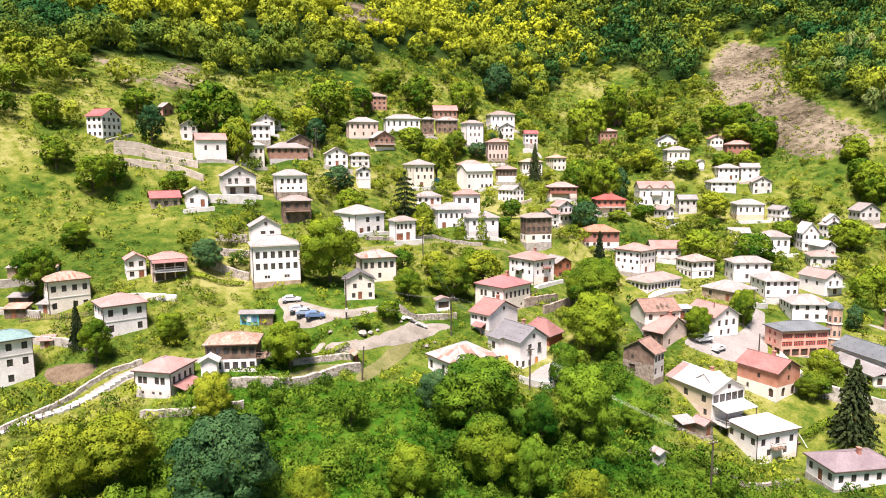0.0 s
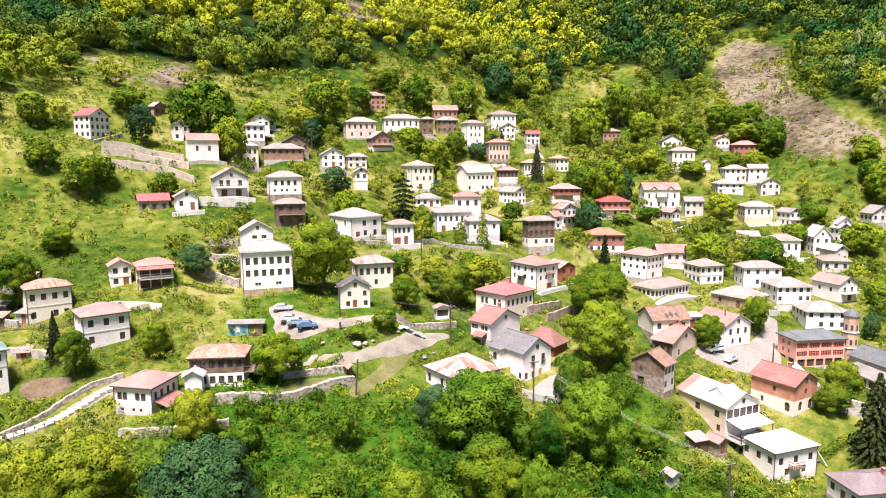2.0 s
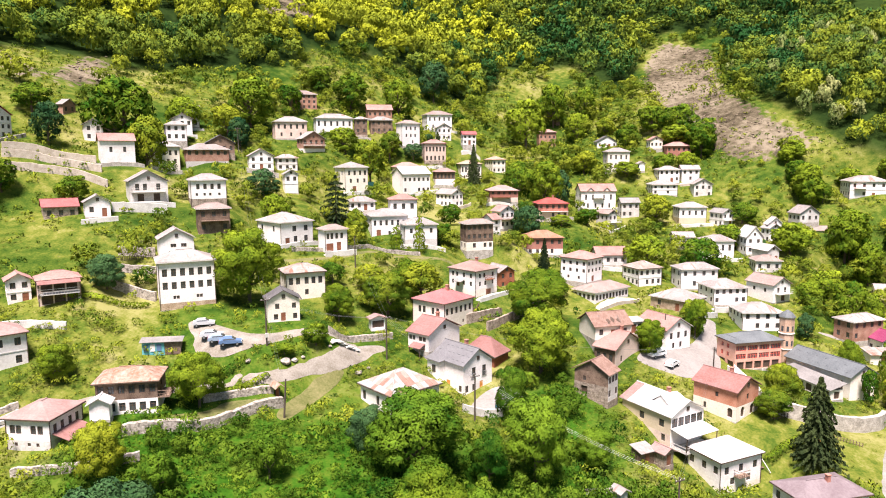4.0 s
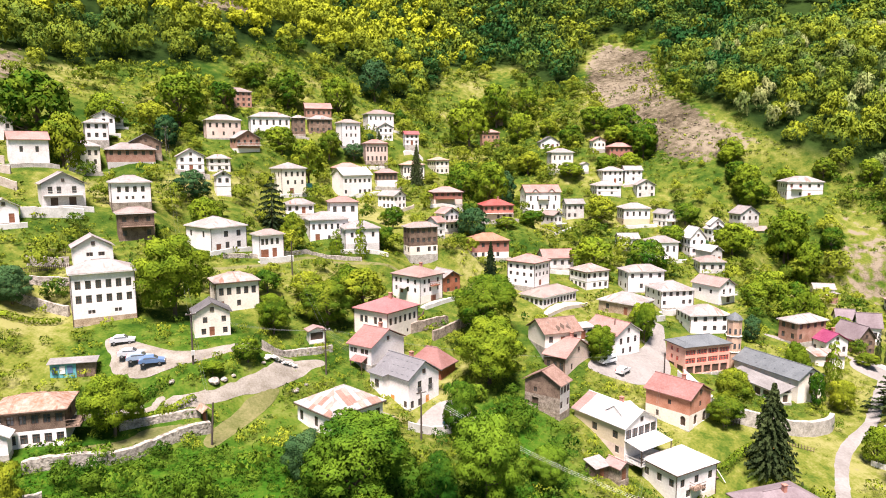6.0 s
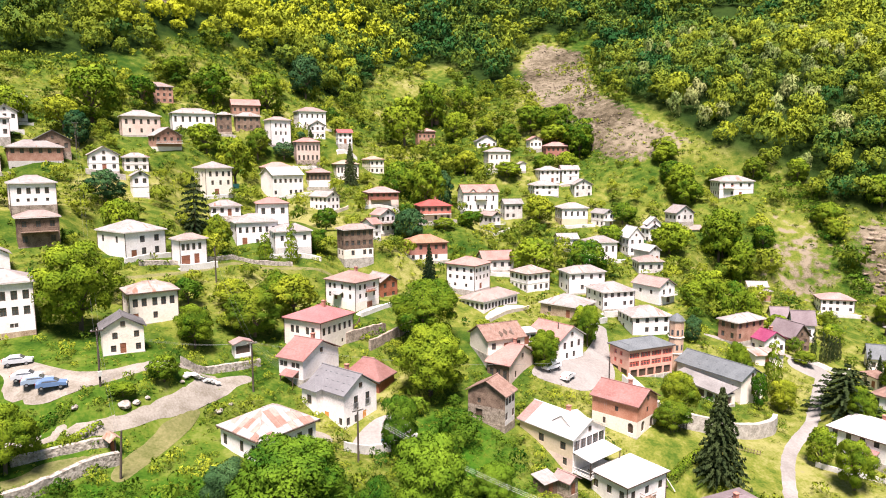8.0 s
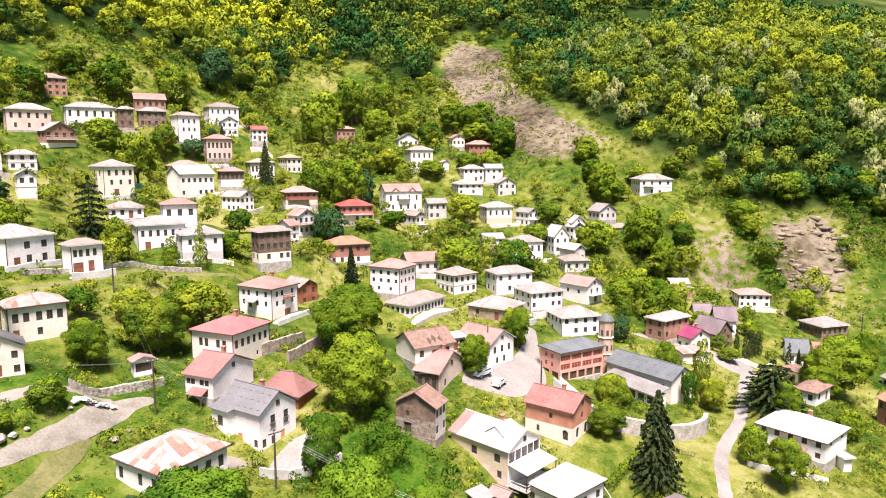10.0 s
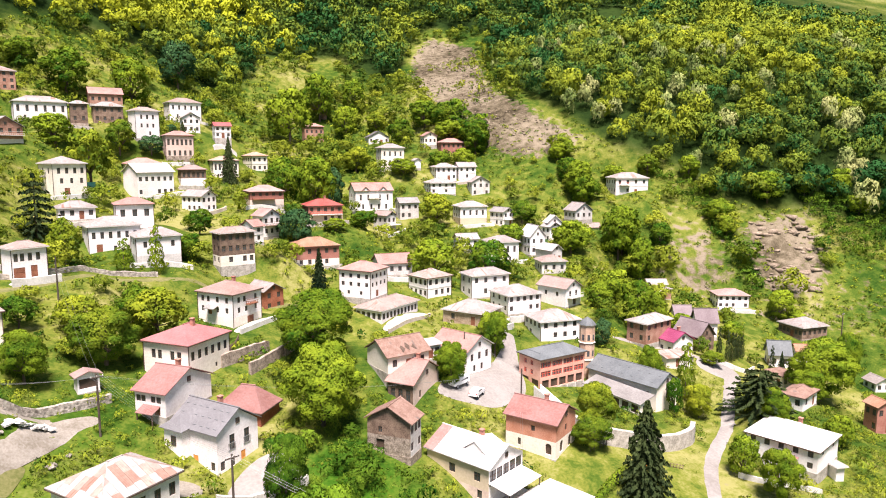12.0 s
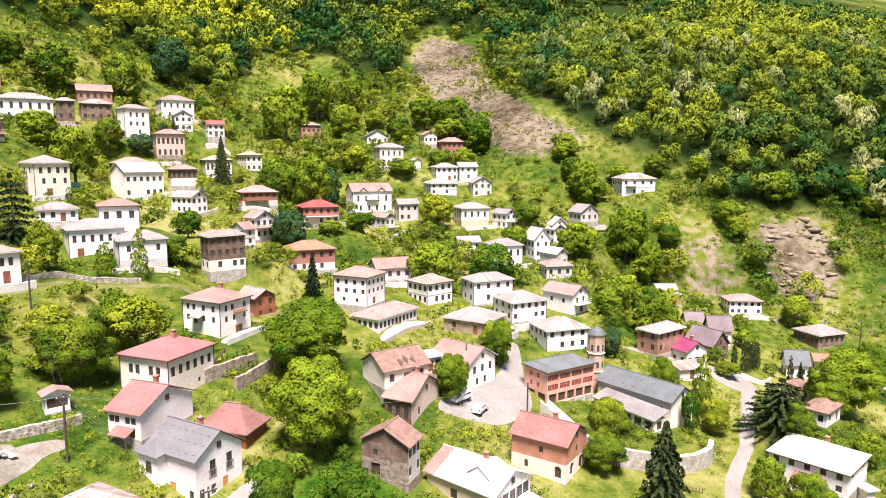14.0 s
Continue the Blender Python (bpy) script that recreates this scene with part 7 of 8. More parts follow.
def canopy(home, x0, x1, y0, y1, z0, z1, mat, posts=True, name="canopy", low="y0"):
    """A sloping lean-to roof on two posts; low: its lower border."""
    bm = bmesh.new()
    z = {"y0": (z0, z0, z1, z1), "x1": (z1, z0, z0, z1)}[low]
    slab(bm, ((x0, y0, z[0]), (x1, y0, z[1]), (x1, y1, z[2]), (x0, y1, z[3])), 0.1)
    roof_ = part(name, bm, mat, home)
    if posts:
        for px, py in ((x0 + 0.2, y0 + 0.2), (x1 - 0.2, y0 + 0.2)) if low == "y0" else ((x1 - 0.2, y0 + 0.2), (x1 - 0.2, y1 - 0.2)):
            part("post", box_bm(px - 0.07, px + 0.07, py - 0.07, py + 0.07, z0 - 2.7, z0 - 0.08), M_FRAME_VOID, roof_)


def at_home(key):
    return HOMES[key]


_r, _w, _d, _h = at_home("F")
for _y in (3.1, 6.0):
    for _k in range(6):
        part("baluster", box_bm(-0.40, -0.36, _y - 0.6 + 0.24 * _k, _y - 0.56 + 0.24 * _k, -2.95, -2.0), M_RIM, _r)
    for _z in (-2.95, -2.0):
        part("balcony_rail", box_bm(-0.42, -0.35, _y - 0.65, _y + 0.7, _z, _z + 0.06), M_RIM, _r)
part("wing_wall", box_bm(-9.6, -5.9, -0.9, 0.44, -_h - 0.6, 0.0), M_WALL["white"], _r)
_win_ob = new("window", window_mesh("frame", 1.0, 1.4, M_FRAME_VOID))
_win_ob.parent, _win_ob.matrix_local = _r, pose(-7.6, -0.93, -2.4)
_pane_ob = new("pane", window_mesh("pane", 1.0, 1.4, M_GLASS))
_pane_ob.parent = _win_ob
_bm = bmesh.new()
slab(_bm, ((-10.1, -1.4, 0.1), (-7.7, 0.4, 1.75), (-7.7, 2.9, 1.95), (-10.1, 2.9, 0.1)), 0.1)
slab(_bm, ((-5.4, -1.4, 0.1), (-5.4, 0.5, 0.3), (-7.7, 2.9, 1.95), (-7.7, 0.4, 1.75)), 0.1)
slab(_bm, ((-10.1, -1.4, 0.1), (-5.4, -1.4, 0.1), (-7.7, 0.4, 1.75)), 0.1)
part("wing_roof", _bm, M_ROOF["lightgrey"], _r)
_r, _w, _d, _h = at_home("Fb")
canopy(_r, -4.6, -1.4, -1.3, 0.45, -2.6, -1.9, M_ROOF["pinkred"])
_r, _w, _d, _h = at_home("C")
rail(_r, -0.45, 0.7, 4.0, 6.6, -2.4, M_DOOR)
canopy(_r, -7.2, -4.4, -1.0, 0.45, -3.0, -2.5, M_ROOF["grey"], False)
_r, _w, _d, _h = at_home("h83")
rail(_r, -0.45, 0.8, 3.6, 6.2, -3.0, M_WALL["wood"])
_r, _w, _d, _h = at_home("h85")
rail(_r, -0.45, 0.9, 2.0, 6.0, -2.6, M_REDFRAME)
_r, _w, _d, _h = at_home("g5")
canopy(_r, -0.45, 2.2, 0.8, 6.8, -3.1, -2.2, M_ROOF["pinkred"], True, "canopy", "x1")
_r, _w, _d, _h = at_home("g3b")
rail(_r, -0.45, 1.6, 0.4, 7.4, -2.5, M_WALL["white"])
canopy(_r, -0.45, 2.0, 0.2, 7.6, -0.4, 0.1, M_ROOF["pinkred"], True, "canopy", "x1")
_r, _w, _d, _h = at_home("h81")
canopy(_r, -0.45, 3.4, 0.4, 8.8, -2.7, -2.1, M_ROOF["whitesheet"], True, "canopy", "x1")
rail(_r, -0.45, 3.2, 0.6, 8.6, -_h + 0.1, M_CONCRETE, "porch")
_bm = bmesh.new()
slab(_bm, ((-13.02, -0.02, 0.17), (-10.9, -0.02, 0.17), (-10.9, _d / 2, 2.57), (-13.02, _d / 2, 2.57)), 0.02)
part("roof_strip", _bm, M_ROOF["pinkpale"], _r, "faded pink sheets at the roof's end")
_bm = bmesh.new()
slab(_bm, ((-6.6, 2.0, 1.2), (-4.4, 2.0, 2.75), (-4.4, 6.4, 2.75), (-6.6, 6.4, 1.9)), 0.1)
slab(_bm, ((-4.4, 2.0, 2.75), (-2.2, 2.0, 1.2), (-2.2, 6.4, 1.9), (-4.4, 6.4, 2.75)), 0.1)
part("cross_roof", _bm, M_ROOF["whitesheet"], _r)
_bm = bmesh.new()
_v = [_bm.verts.new(p) for p in ((-6.4, 2.1, 1.05), (-2.4, 2.1, 1.05), (-4.4, 2.1, 2.62))]
_q = [_bm.verts.new(p.co + Vector((0, 0.2, 0))) for p in _v]
_bm.faces.new(_v)
_bm.faces.new(_q[::-1])
for _k in range(3):
    _bm.faces.new((_v[_k], _q[_k], _q[(_k + 1) % 3], _v[(_k + 1) % 3]))
part("cross_gable", _bm, M_WALL["white"], _r)
_r, _w, _d, _h = at_home("h97")
canopy(_r, -8.5, -3.5, -1.6, 0.45, -2.6, -1.9, M_ROOF["pinkred"])
_r, _w, _d, _h = at_home("h71")
rail(_r, -0.45, 0.9, 1.2, 6.6, -2.3, M_CONCRETE)
_r, _w, _d, _h = at_home("h42")
rail(_r, -0.45, 0.9, 1.0, 8.0, -2.2, M_DOOR)
_r, _w, _d, _h = at_home("h58")
rail(_r, -0.45, 0.9, 1.0, 11.0, -2.6, M_REDFRAME)
_r, _w, _d, _h = at_home("h9")
rail(_r, -0.45, 1.0, 0.8, 9.2, -2.6, M_CONCRETE)
_r, _w, _d, _h = at_home("h57")
rail(_r, -0.45, 0.8, 1.0, 6.0, -3.0, M_CONCRETE)
_r, _w, _d, _h = at_home("g6")
rail(_r, -0.45, 1.4, 0.4, 5.0, -2.7, M_WALL["wood"])
_r, _w, _d, _h = at_home("school")
for _k in range(6):
    part("pillar", box_bm(-0.75, -0.35, 0.8 + 2.3 * _k, 1.2 + 2.3 * _k, -_h - 2.6, -_h - 0.02), M_CONCRETE, _r)


def dormer(home, y, wide, rise, roof, wall):
    """A small gabled wall dormer standing on the +x eave."""
    bm = bmesh.new()
    slab(bm, ((0.1, y, rise), (0.1, y + wide / 2, 0.05), (-2.2, y + wide / 2, 0.05 + rise * 0.4), (-2.2, y, rise)), 0.08)
    slab(bm, ((0.1, y - wide / 2, 0.05), (0.1, y, rise), (-2.2, y, rise), (-2.2, y - wide / 2, 0.05 + rise * 0.4)), 0.08)
    root = part("dormer", bm, M_ROOF[roof], home)
    bm = bmesh.new()
    v = [bm.verts.new((-0.2, y - wide * 0.42, 0.02)), bm.verts.new((-0.2, y + wide * 0.42, 0.02)), bm.verts.new((-0.2, y, rise * 0.85))]
    q = [bm.verts.new(p.co - Vector((0.2, 0, 0))) for p in v]
    bm.faces.new(v)
    bm.faces.new(q[::-1])
    for k in range(3):
        bm.faces.new((v[k], q[k], q[(k + 1) % 3], v[(k + 1) % 3]))
    part("dormer_wall", bm, M_WALL[wall], root)


_r, _w, _d, _h = at_home("h55")
dormer(_r, _d * 0.28, 3.4, 1.6, "pink", "white")
dormer(_r, _d * 0.72, 3.4, 1.6, "pink", "white")
rail(_r, -0.45, 0.7, _d * 0.35, _d * 0.65, -2.6, M_CONCRETE)
_r, _w, _d, _h = at_home("h16")
rail(_r, -0.45, 0.9, 0.8, _d - 0.6, -2.3, M_CONCRETE)
_r, _w, _d, _h = at_home("h13")
rail(_r, -0.45, 0.9, 1.0, _d - 0.8, -2.9, M_WALL["wood"])
_r, _w, _d, _h = at_home("h43")
rail(_r, -0.45, 0.8, 0.8, _d - 0.6, -2.6, M_WALL["wood"])
_r, _w, _d, _h = at_home("h60")
rail(_r, -0.45, 0.8, 0.8, _d - 0.6, -2.4, M_CONCRETE)


# pale yard walls on the downhill side of houses that stand on platforms
WALLED = ("h55", "h57", "h59", "h38", "h23", "h5", "h30", "h1", "h4", "h47", "h66", "h39", "h28", "h36", "h21", "h42")
for _key in WALLED:
    _r, _w, _d, _h = at_home(_key)
    _m = _r.matrix_world
    _pts = [_m @ Vector((2.2, _k, 0)) for _k in (-1.5, _d * 0.5, _d + 1.5)]
    stone_wall([(_p.x, _p.y) for _p in _pts], 1.1, 0.35, M_CONCRETE if len(_key) % 2 else M_FOUND, "pale masonry yard wall below a house", 0.08)


# narrow paved yards with masonry walls in front of the village houses on steep ground
_ry = random.Random(31)
for (_x, _y, _z, _turn, _w, _d, _hh, *_rest), _more in PLOTS:
    if not 178 < _y < 322 or _more.get("key") in WALLED or _d < 6 or _ry.random() < 0.45:
        continue
    _m = pose(_x, _y, 0, 0, 0, _turn)
    _spots = [_m @ Vector((2.4, _k, 0)) for _k in (-0.8, _d * 0.5, _d + 0.8)]
    _rim = [_m @ Vector((_u, _v, 0)) for _u, _v in ((-0.3, -0.8), (2.5, -0.8), (2.5, _d + 0.8), (-0.3, _d + 0.8))]
    if not clear_of_houses(np.array([p.x for p in _spots]), np.array([p.y for p in _spots]), 0.3).all():
        continue
    paving("yard", [(p.x, p.y) for p in _rim], M_FOUND, "narrow paved yard in front of a house", 0.12)
    stone_wall([(p.x, p.y) for p in _spots], _ry.uniform(0.7, 1.5), 0.35, _ry.choice((M_CONCRETE, M_FOUND, M_TERRACE)), "pale masonry yard wall below a house", 0.08)


# garden and yard things


def beehive(x, y, turn):
    root = new("beehive")
    root.matrix_world = pose(x, y, height(x, y), 0, 0, turn)
    part("stand", box_bm(-0.22, 0.22, -0.22, 0.22, -0.2, 0.15), M_FRAME_VOID, root)
    part("hive_box", box_bm(-0.3, 0.3, -0.3, 0.3, 0.15, 0.75), M_WALL["white"], root)
    part("lid", box_bm(-0.35, 0.35, -0.35, 0.35, 0.75, 0.85), M_ROOF["pale"], root)
    return tagged(root, "white wooden beehive standing in the grass", "beehive", "row of beehives")


for k in range(6):
    beehive(31.8 + 0.9 * k, 111.0 + 0.2 * k, 10)


def boulder(x, y, r, seed):
    bm = bmesh.new()
    bmesh.ops.create_icosphere(bm, subdivisions=2, radius=r)
    for v in bm.verts:
        v.co *= 1 + 0.35 * noise.noise(v.co * (1.3 / r) + Vector((seed, 0, 0)))
        v.co.z *= 0.65
    me = bpy.data.meshes.new("boulder")
    bm.to_mesh(me)
    bm.free()
    me.materials.append(M_DRYWALL)
    ob = new("boulder", me)
    ob.matrix_world = pose(x, y, height(x, y) + 0.2 * r)
    tagged(ob, "pale rough boulder beside the gravel road", "boulder", "roadside boulders")


for k, (bx, by, br) in enumerate(((-16.4, 136.6, 1.0), (-15.0, 137.4, 0.6), (-13.6, 138.6, 0.4), (-3.6, 141.6, 0.7), (-9.0, 142.9, 0.4), (-23, 136.2, 0.5), (-1.8, 143.8, 0.4), (4.6, 143.0, 0.5), (6.2, 140.4, 0.4))):
    boulder(bx, by, br, k * 3.7)


def rubble_slab(x, y, turn, tilt, long, label="broken grey concrete slab lying beside the gravel road"):
    bm = box_bm(-long / 2, long / 2, -0.45, 0.45, -0.1, 0.12)
    for v in bm.verts:
        v.co.x += 0.12 * noise.noise(v.co * 2.1 + Vector((x, y, 0)))
        v.co.y += 0.10 * noise.noise(v.co * 1.7 + Vector((y, x, 3)))
    me = bpy.data.meshes.new("concrete_slab")
    bm.to_mesh(me)
    bm.free()
    me.materials.append(M_CONCRETE)
    ob = new("concrete_slab", me)
    ob.matrix_world = pose(x, y, surface(x, y) + 0.25, tilt, 0, turn)
    tagged(ob, label, "concrete slab", "broken concrete slabs")


for k in range(11):
    rubble_slab(-8.6 + 0.42 * k, 144.4 + 0.36 * k + 0.5 * (k % 2), 120 + 17 * (k % 3), 14 * (k % 3) - 9, 1.6 + 0.25 * (k % 4))


def gate_porch(x, y, turn):
    """A small plank gate between two posts, under a leaning rusted roof."""
    root = new("garden_gate")
    root.matrix_world = pose(x, y, surface(x, y), 0, 0, turn)
    for sx in (-0.8, 0.8):
        part("post", box_bm(sx - 0.09, sx + 0.09, -0.09, 0.09, -0.4, 2.1), M_POLE, root)
    for k in range(6):
        part("plank", box_bm(-0.68 + 0.23 * k, -0.48 + 0.23 * k, -0.04, 0.03, 0.1, 1.75), M_WALL["redwood"], root)
    bm = bmesh.new()
    slab(bm, ((-1.3, -0.9, 2.15), (1.3, -0.9, 2.05), (1.3, 0.0, 2.75), (-1.3, 0.0, 2.85)), 0.07)
    slab(bm, ((-1.3, 0.0, 2.85), (1.3, 0.0, 2.75), (1.3, 0.9, 2.1), (-1.3, 0.9, 2.2)), 0.07)
    part("roof", bm, M_ROOF["rust"], root)
    tagged(root, "dark plank garden gate under a small rusted roof", "garden gate")


gate_porch(-17.0, 129.6, -58)


def hedge(pts, tall, wide, label):
    rg = np.random.default_rng(77)
    blobs = []
    for (x0, y0), (x1, y1) in zip(pts, pts[1:]):
        n = max(2, int(math.hypot(x1 - x0, y1 - y0) / 0.8))
        for i in range(n + 1):
            x, y = x0 + (x1 - x0) * i / n, y0 + (y1 - y0) * i / n
            blobs.append((np.array([x, y, height(x, y) + tall * 0.5]), np.array([wide * 0.7, wide * 0.7, tall * 0.55])))
    v, f, nv = leaf_cloud(rg, blobs, 70 * len(blobs), 0.16)
    ob = new("hedge", cloud_mesh("hedge", v, f, M_LEAF["mid"], None, nv))
    tagged(ob, label, "hedge")


hedge([(70.5, 127.0), (78.3, 129.6)], 1.6, 1.3, "clipped green garden hedge")
hedge([(-37, 132.4), (-30, 133.8), (-24, 136.2)], 1.3, 1.6, "wild green hedge along the gravel road")
hedge([(-33, 128.6), (-26, 130.6), (-19.5, 133.2)], 1.1, 1.2, "low green hedge above the field wall")
hedge([(-62, 153.5), (-55, 155), (-47, 157)], 1.2, 1.3, "overgrown hedge below a house")


def swing_frame(x, y):
    root = new("swing_frame")
    root.matrix_world = pose(x, y, height(x, y), 0, 0, 15)
    for sx in (-1.3, 1.3):
        for sy in (-1.2, 1.2):
            bm = bmesh.new()
            tube(bm, [(sx, sy, -0.1), (sx * 0.5, sy * 0.5, 1.3), (0, 0, 2.6)], [0.09, 0.09, 0.08], 6)
            part("leg", bm, M_WALL["white"], root)
    part("bench", box_bm(-0.8, 0.8, -0.25, 0.25, 0.5, 0.58), M_WALL["wood"], root)
    tagged(root, "white wooden garden frame with a bench under it", "garden frame")


swing_frame(68.4, 126.2)

M_PLASTIC = material("blue plastic", (0.02, 0.20, 0.42), (0.05, 0.30, 0.52), 1.0, 6.0, rough=0.4)


def garden_chair(x, y, turn):
    root = new("garden_chair")
    root.matrix_world = pose(x, y, surface(x, y) + 0.16, 0, 0, turn)
    part("seat", box_bm(-0.25, 0.25, -0.25, 0.25, 0.40, 0.45), M_PLASTIC, root)
    part("backrest", box_bm(-0.25, 0.25, 0.22, 0.27, 0.45, 0.92), M_PLASTIC, root)
    for sx in (-0.22, 0.22):
        part("armrest", box_bm(sx - 0.03, sx + 0.03, -0.22, 0.22, 0.62, 0.66), M_PLASTIC, root)
        for sy in (-0.2, 0.2):
            part("leg", box_bm(sx - 0.025, sx + 0.025, sy - 0.025, sy + 0.025, 0, 0.40), M_PLASTIC, root)
    tagged(root, "bright blue plastic garden chair on a concrete terrace", "chair")


garden_chair(22.3, 137.6, -130)


def scooter(x, y, turn):
    """A black motor scooter on its stand."""
    root = new("motor_scooter")
    root.matrix_world = pose(x, y, surface(x, y) + 0.16, 0, 0, turn)
    for px in (-0.6, 0.65):
        bm = bmesh.new()
        bmesh.ops.create_cone(bm, segments=16, cap_ends=True, radius1=0.27, radius2=0.27, depth=0.12, matrix=pose(px, 0, 0.27, 90, 0, 0))
        part("wheel", bm, M_TYRE, root)
    bm = box_bm(-0.85, 0.1, -0.2, 0.2, 0.35, 0.72)
    add_box(bm, 0.1, 0.45, -0.16, 0.16, 0.28, 0.40)
    add_box(bm, 0.45, 0.62, -0.22, 0.22, 0.35, 1.0)
    part("body", bm, M_PAINT["black"], root)
    part("seat", box_bm(-0.80, 0.05, -0.15, 0.15, 0.72, 0.84), M_TYRE, root)
    part("handlebar", box_bm(0.46, 0.54, -0.35, 0.35, 1.02, 1.08), M_RIM, root)
    tagged(root, "black motor scooter parked on a concrete terrace", "scooter")


scooter(24.6, 141.6, 60)
scooter(25.3, 142.6, 75)


def cover_shed(x, y, turn):
    """The low painted shed by the parked cars."""
    root = new("shed")
    root.matrix_world = pose(x, y, height(x, y), 0, 0, turn)
    part("wall", box_bm(-3.4, 0.4, -1.1, 1.1, -0.6, 1.9), M_TEAL, root, "turquoise painted boards")
    part("side_wall", box_bm(0.41, 3.2, -1.0, 1.0, -0.6, 1.7), M_WALL["wood"], root)
    bm = bmesh.new()
    slab(bm, ((-3.8, -1.5, 2.05), (3.6, -1.5, 1.9), (3.6, 1.5, 2.15), (-3.8, 1.5, 2.3)), 0.1)
    part("roof", bm, M_ROOF["grey"], root)
    for k in range(3):
        part("board", box_bm(-3.1 + 1.1 * k, -2.3 + 1.1 * k, -1.18, -1.1, 0.2, 1.5), M_WALL["white"] if k % 2 else M_PAINT["blue"], root)
    tagged(root, "low shed with turquoise painted boards beside parked cars", "shed")


M_TEAL = material("turquoise paint", (0.10, 0.36, 0.40), (0.26, 0.52, 0.54), 0.6, 3.0)
cover_shed(-39.0, 140.8, 8)


def bell_tower(x, y, top):
    """The round brick tower with arched openings and a cap of sheet metal."""
    root = new("bell_tower")
    base = height(x, y)
    tall = top - base
    root.matrix_world = pose(x, y, base)
    bm = bmesh.new()
    tube(bm, [(0, 0, -1.5), (0, 0, tall * 0.5), (0, 0, tall)], [1.75, 1.7, 1.7], 8)
    part("shaft", bm, M_TANBRICK, root)
    for zz in (tall * 0.3, tall * 0.64, tall - 0.1):
        bm = bmesh.new()
        tube(bm, [(0, 0, zz), (0, 0, zz + 0.12), (0, 0, zz + 0.22)], [1.86, 1.92, 1.84], 8)
        part("cornice", bm, M_WALL["cream"], root)
    for k in range(8):
        a = 22.5 + 45 * k
        for zz in (tall * 0.38, tall * 0.70):
            ob = new("opening", window_mesh("pane", 0.6, 1.3, M_GLASS))
            ob.parent, ob.matrix_local = root, pose(1.6 * math.cos(radians(a)), 1.6 * math.sin(radians(a)), zz, 0, 0, a + 90)
    bm = bmesh.new()
    tube(bm, [(0, 0, tall + 0.1), (0, 0, tall + 0.9), (0, 0, tall + 1.7)], [2.0, 1.3, 0.1], 8)
    part("cap", bm, M_ROOF["slate"], root)
    tagged(root, "small orange brick bell tower with grey cap", "bell tower")


bell_tower(97.8, 167.2, 22.3)

# ---------------------------------------------------------------- woodland and scrub


def merge(name, placed, stock, mat, label, category):
    """Many small crowns joined into one mesh: placed rows of x, y, z, radius, height, stock number, perhaps a tone."""
    vs, fs, ns, tones, n = [], [], [], [], 0
    rt = np.random.default_rng(len(placed))
    for x, y, z, r, h, k, *own in placed:
        v, f, nv = stock[k % len(stock)]
        a = (x * 7.3 + y * 3.1) % 6.28
        ca, sa = math.cos(a), math.sin(a)
        vs.append(np.stack([x + r * (ca * v[:, 0] - sa * v[:, 1]), y + r * (sa * v[:, 0] + ca * v[:, 1]), z + h * v[:, 2]], 1))
        fs.append(f + n)
        if nv is not None:
            ns.append(np.stack([ca * nv[:, 0] - sa * nv[:, 1], sa * nv[:, 0] + ca * nv[:, 1], nv[:, 2]], 1))
        tones.append(np.full(len(v), own[0] if own else rt.uniform(0, 1)))
        n += len(v)
    ob = new(name, cloud_mesh(name, np.vstack(vs), np.vstack(fs), mat, np.concatenate(tones), np.vstack(ns) if ns else None))
    return tagged(ob, label, category, kind="stuff")


def crown_stock(count, leaves, size, seed, aspect=1.5, lobes=9, core=0):
    """Round lobed crowns one wide in radius and one high, made for the given height over radius."""
    out = []
    for s in range(count):
        rng = np.random.default_rng(seed + s)
        blobs = [(np.array([0, 0, 0.50 * aspect]), np.array([0.70, 0.70, 0.40 * aspect]))]
        for k in range(lobes):
            a, e = 2.4 * k + rng.uniform(-0.5, 0.5), rng.uniform(-0.45, 0.97)
            r = math.sqrt(1 - e * e) * 0.66
            q = rng.uniform(0.22, 0.40)
            blobs.append((np.array([r * math.cos(a), r * math.sin(a), (0.50 + 0.36 * e) * aspect]), np.array([q, q, q * 0.85])))
        v, f, nv = leaf_cloud(rng, blobs, leaves, size, 3)
        if core:
            v2, f2, nv2 = leaf_cloud(rng, [(c, r * 0.7) for c, r in blobs], core, 0.26, 3)
            v, f, nv = np.vstack([v, v2]), np.vstack([f, f2 + len(v)]), np.vstack([nv, nv2])
        v[:, 2] = np.maximum(v[:, 2] / aspect, 0.02)
        out.append((v, f, nv))
    return out


def scatter(poly_test, x0, x1, y0, y1, step, rng):
    gx, gy = np.meshgrid(np.arange(x0, x1, step), np.arange(y0, y1, step))
    gx, gy = gx + rng.uniform(-0.45, 0.45, gx.shape) * step, gy + rng.uniform(-0.45, 0.45, gy.shape) * step
    ok = poly_test(gx, gy)
    return gx[ok], gy[ok]


rng = np.random.default_rng(5)
wx, wy = scatter(lambda x, y: inside(WOODS, x, y) & ~inside(SCREE, x, y) & ~inside(BARE, x, y) & ~inside(BARE_EAST, x, y) & ~inside(GULLY, x, y) & ~inside(GLADE, x, y)
                 & (x > -0.68 * y - 25) & (np.hypot(x - 20, y) < 610), -420, 560, 110, 640, 8.1, rng)
far = (np.hypot(wx - 30, wy) > 440) | (wy > 500)
stock_near, stock_far = crown_stock(12, 560, 0.094, 100, 1.7, 15, 36), crown_stock(8, 150, 0.17, 200, 1.7, 12, 14)


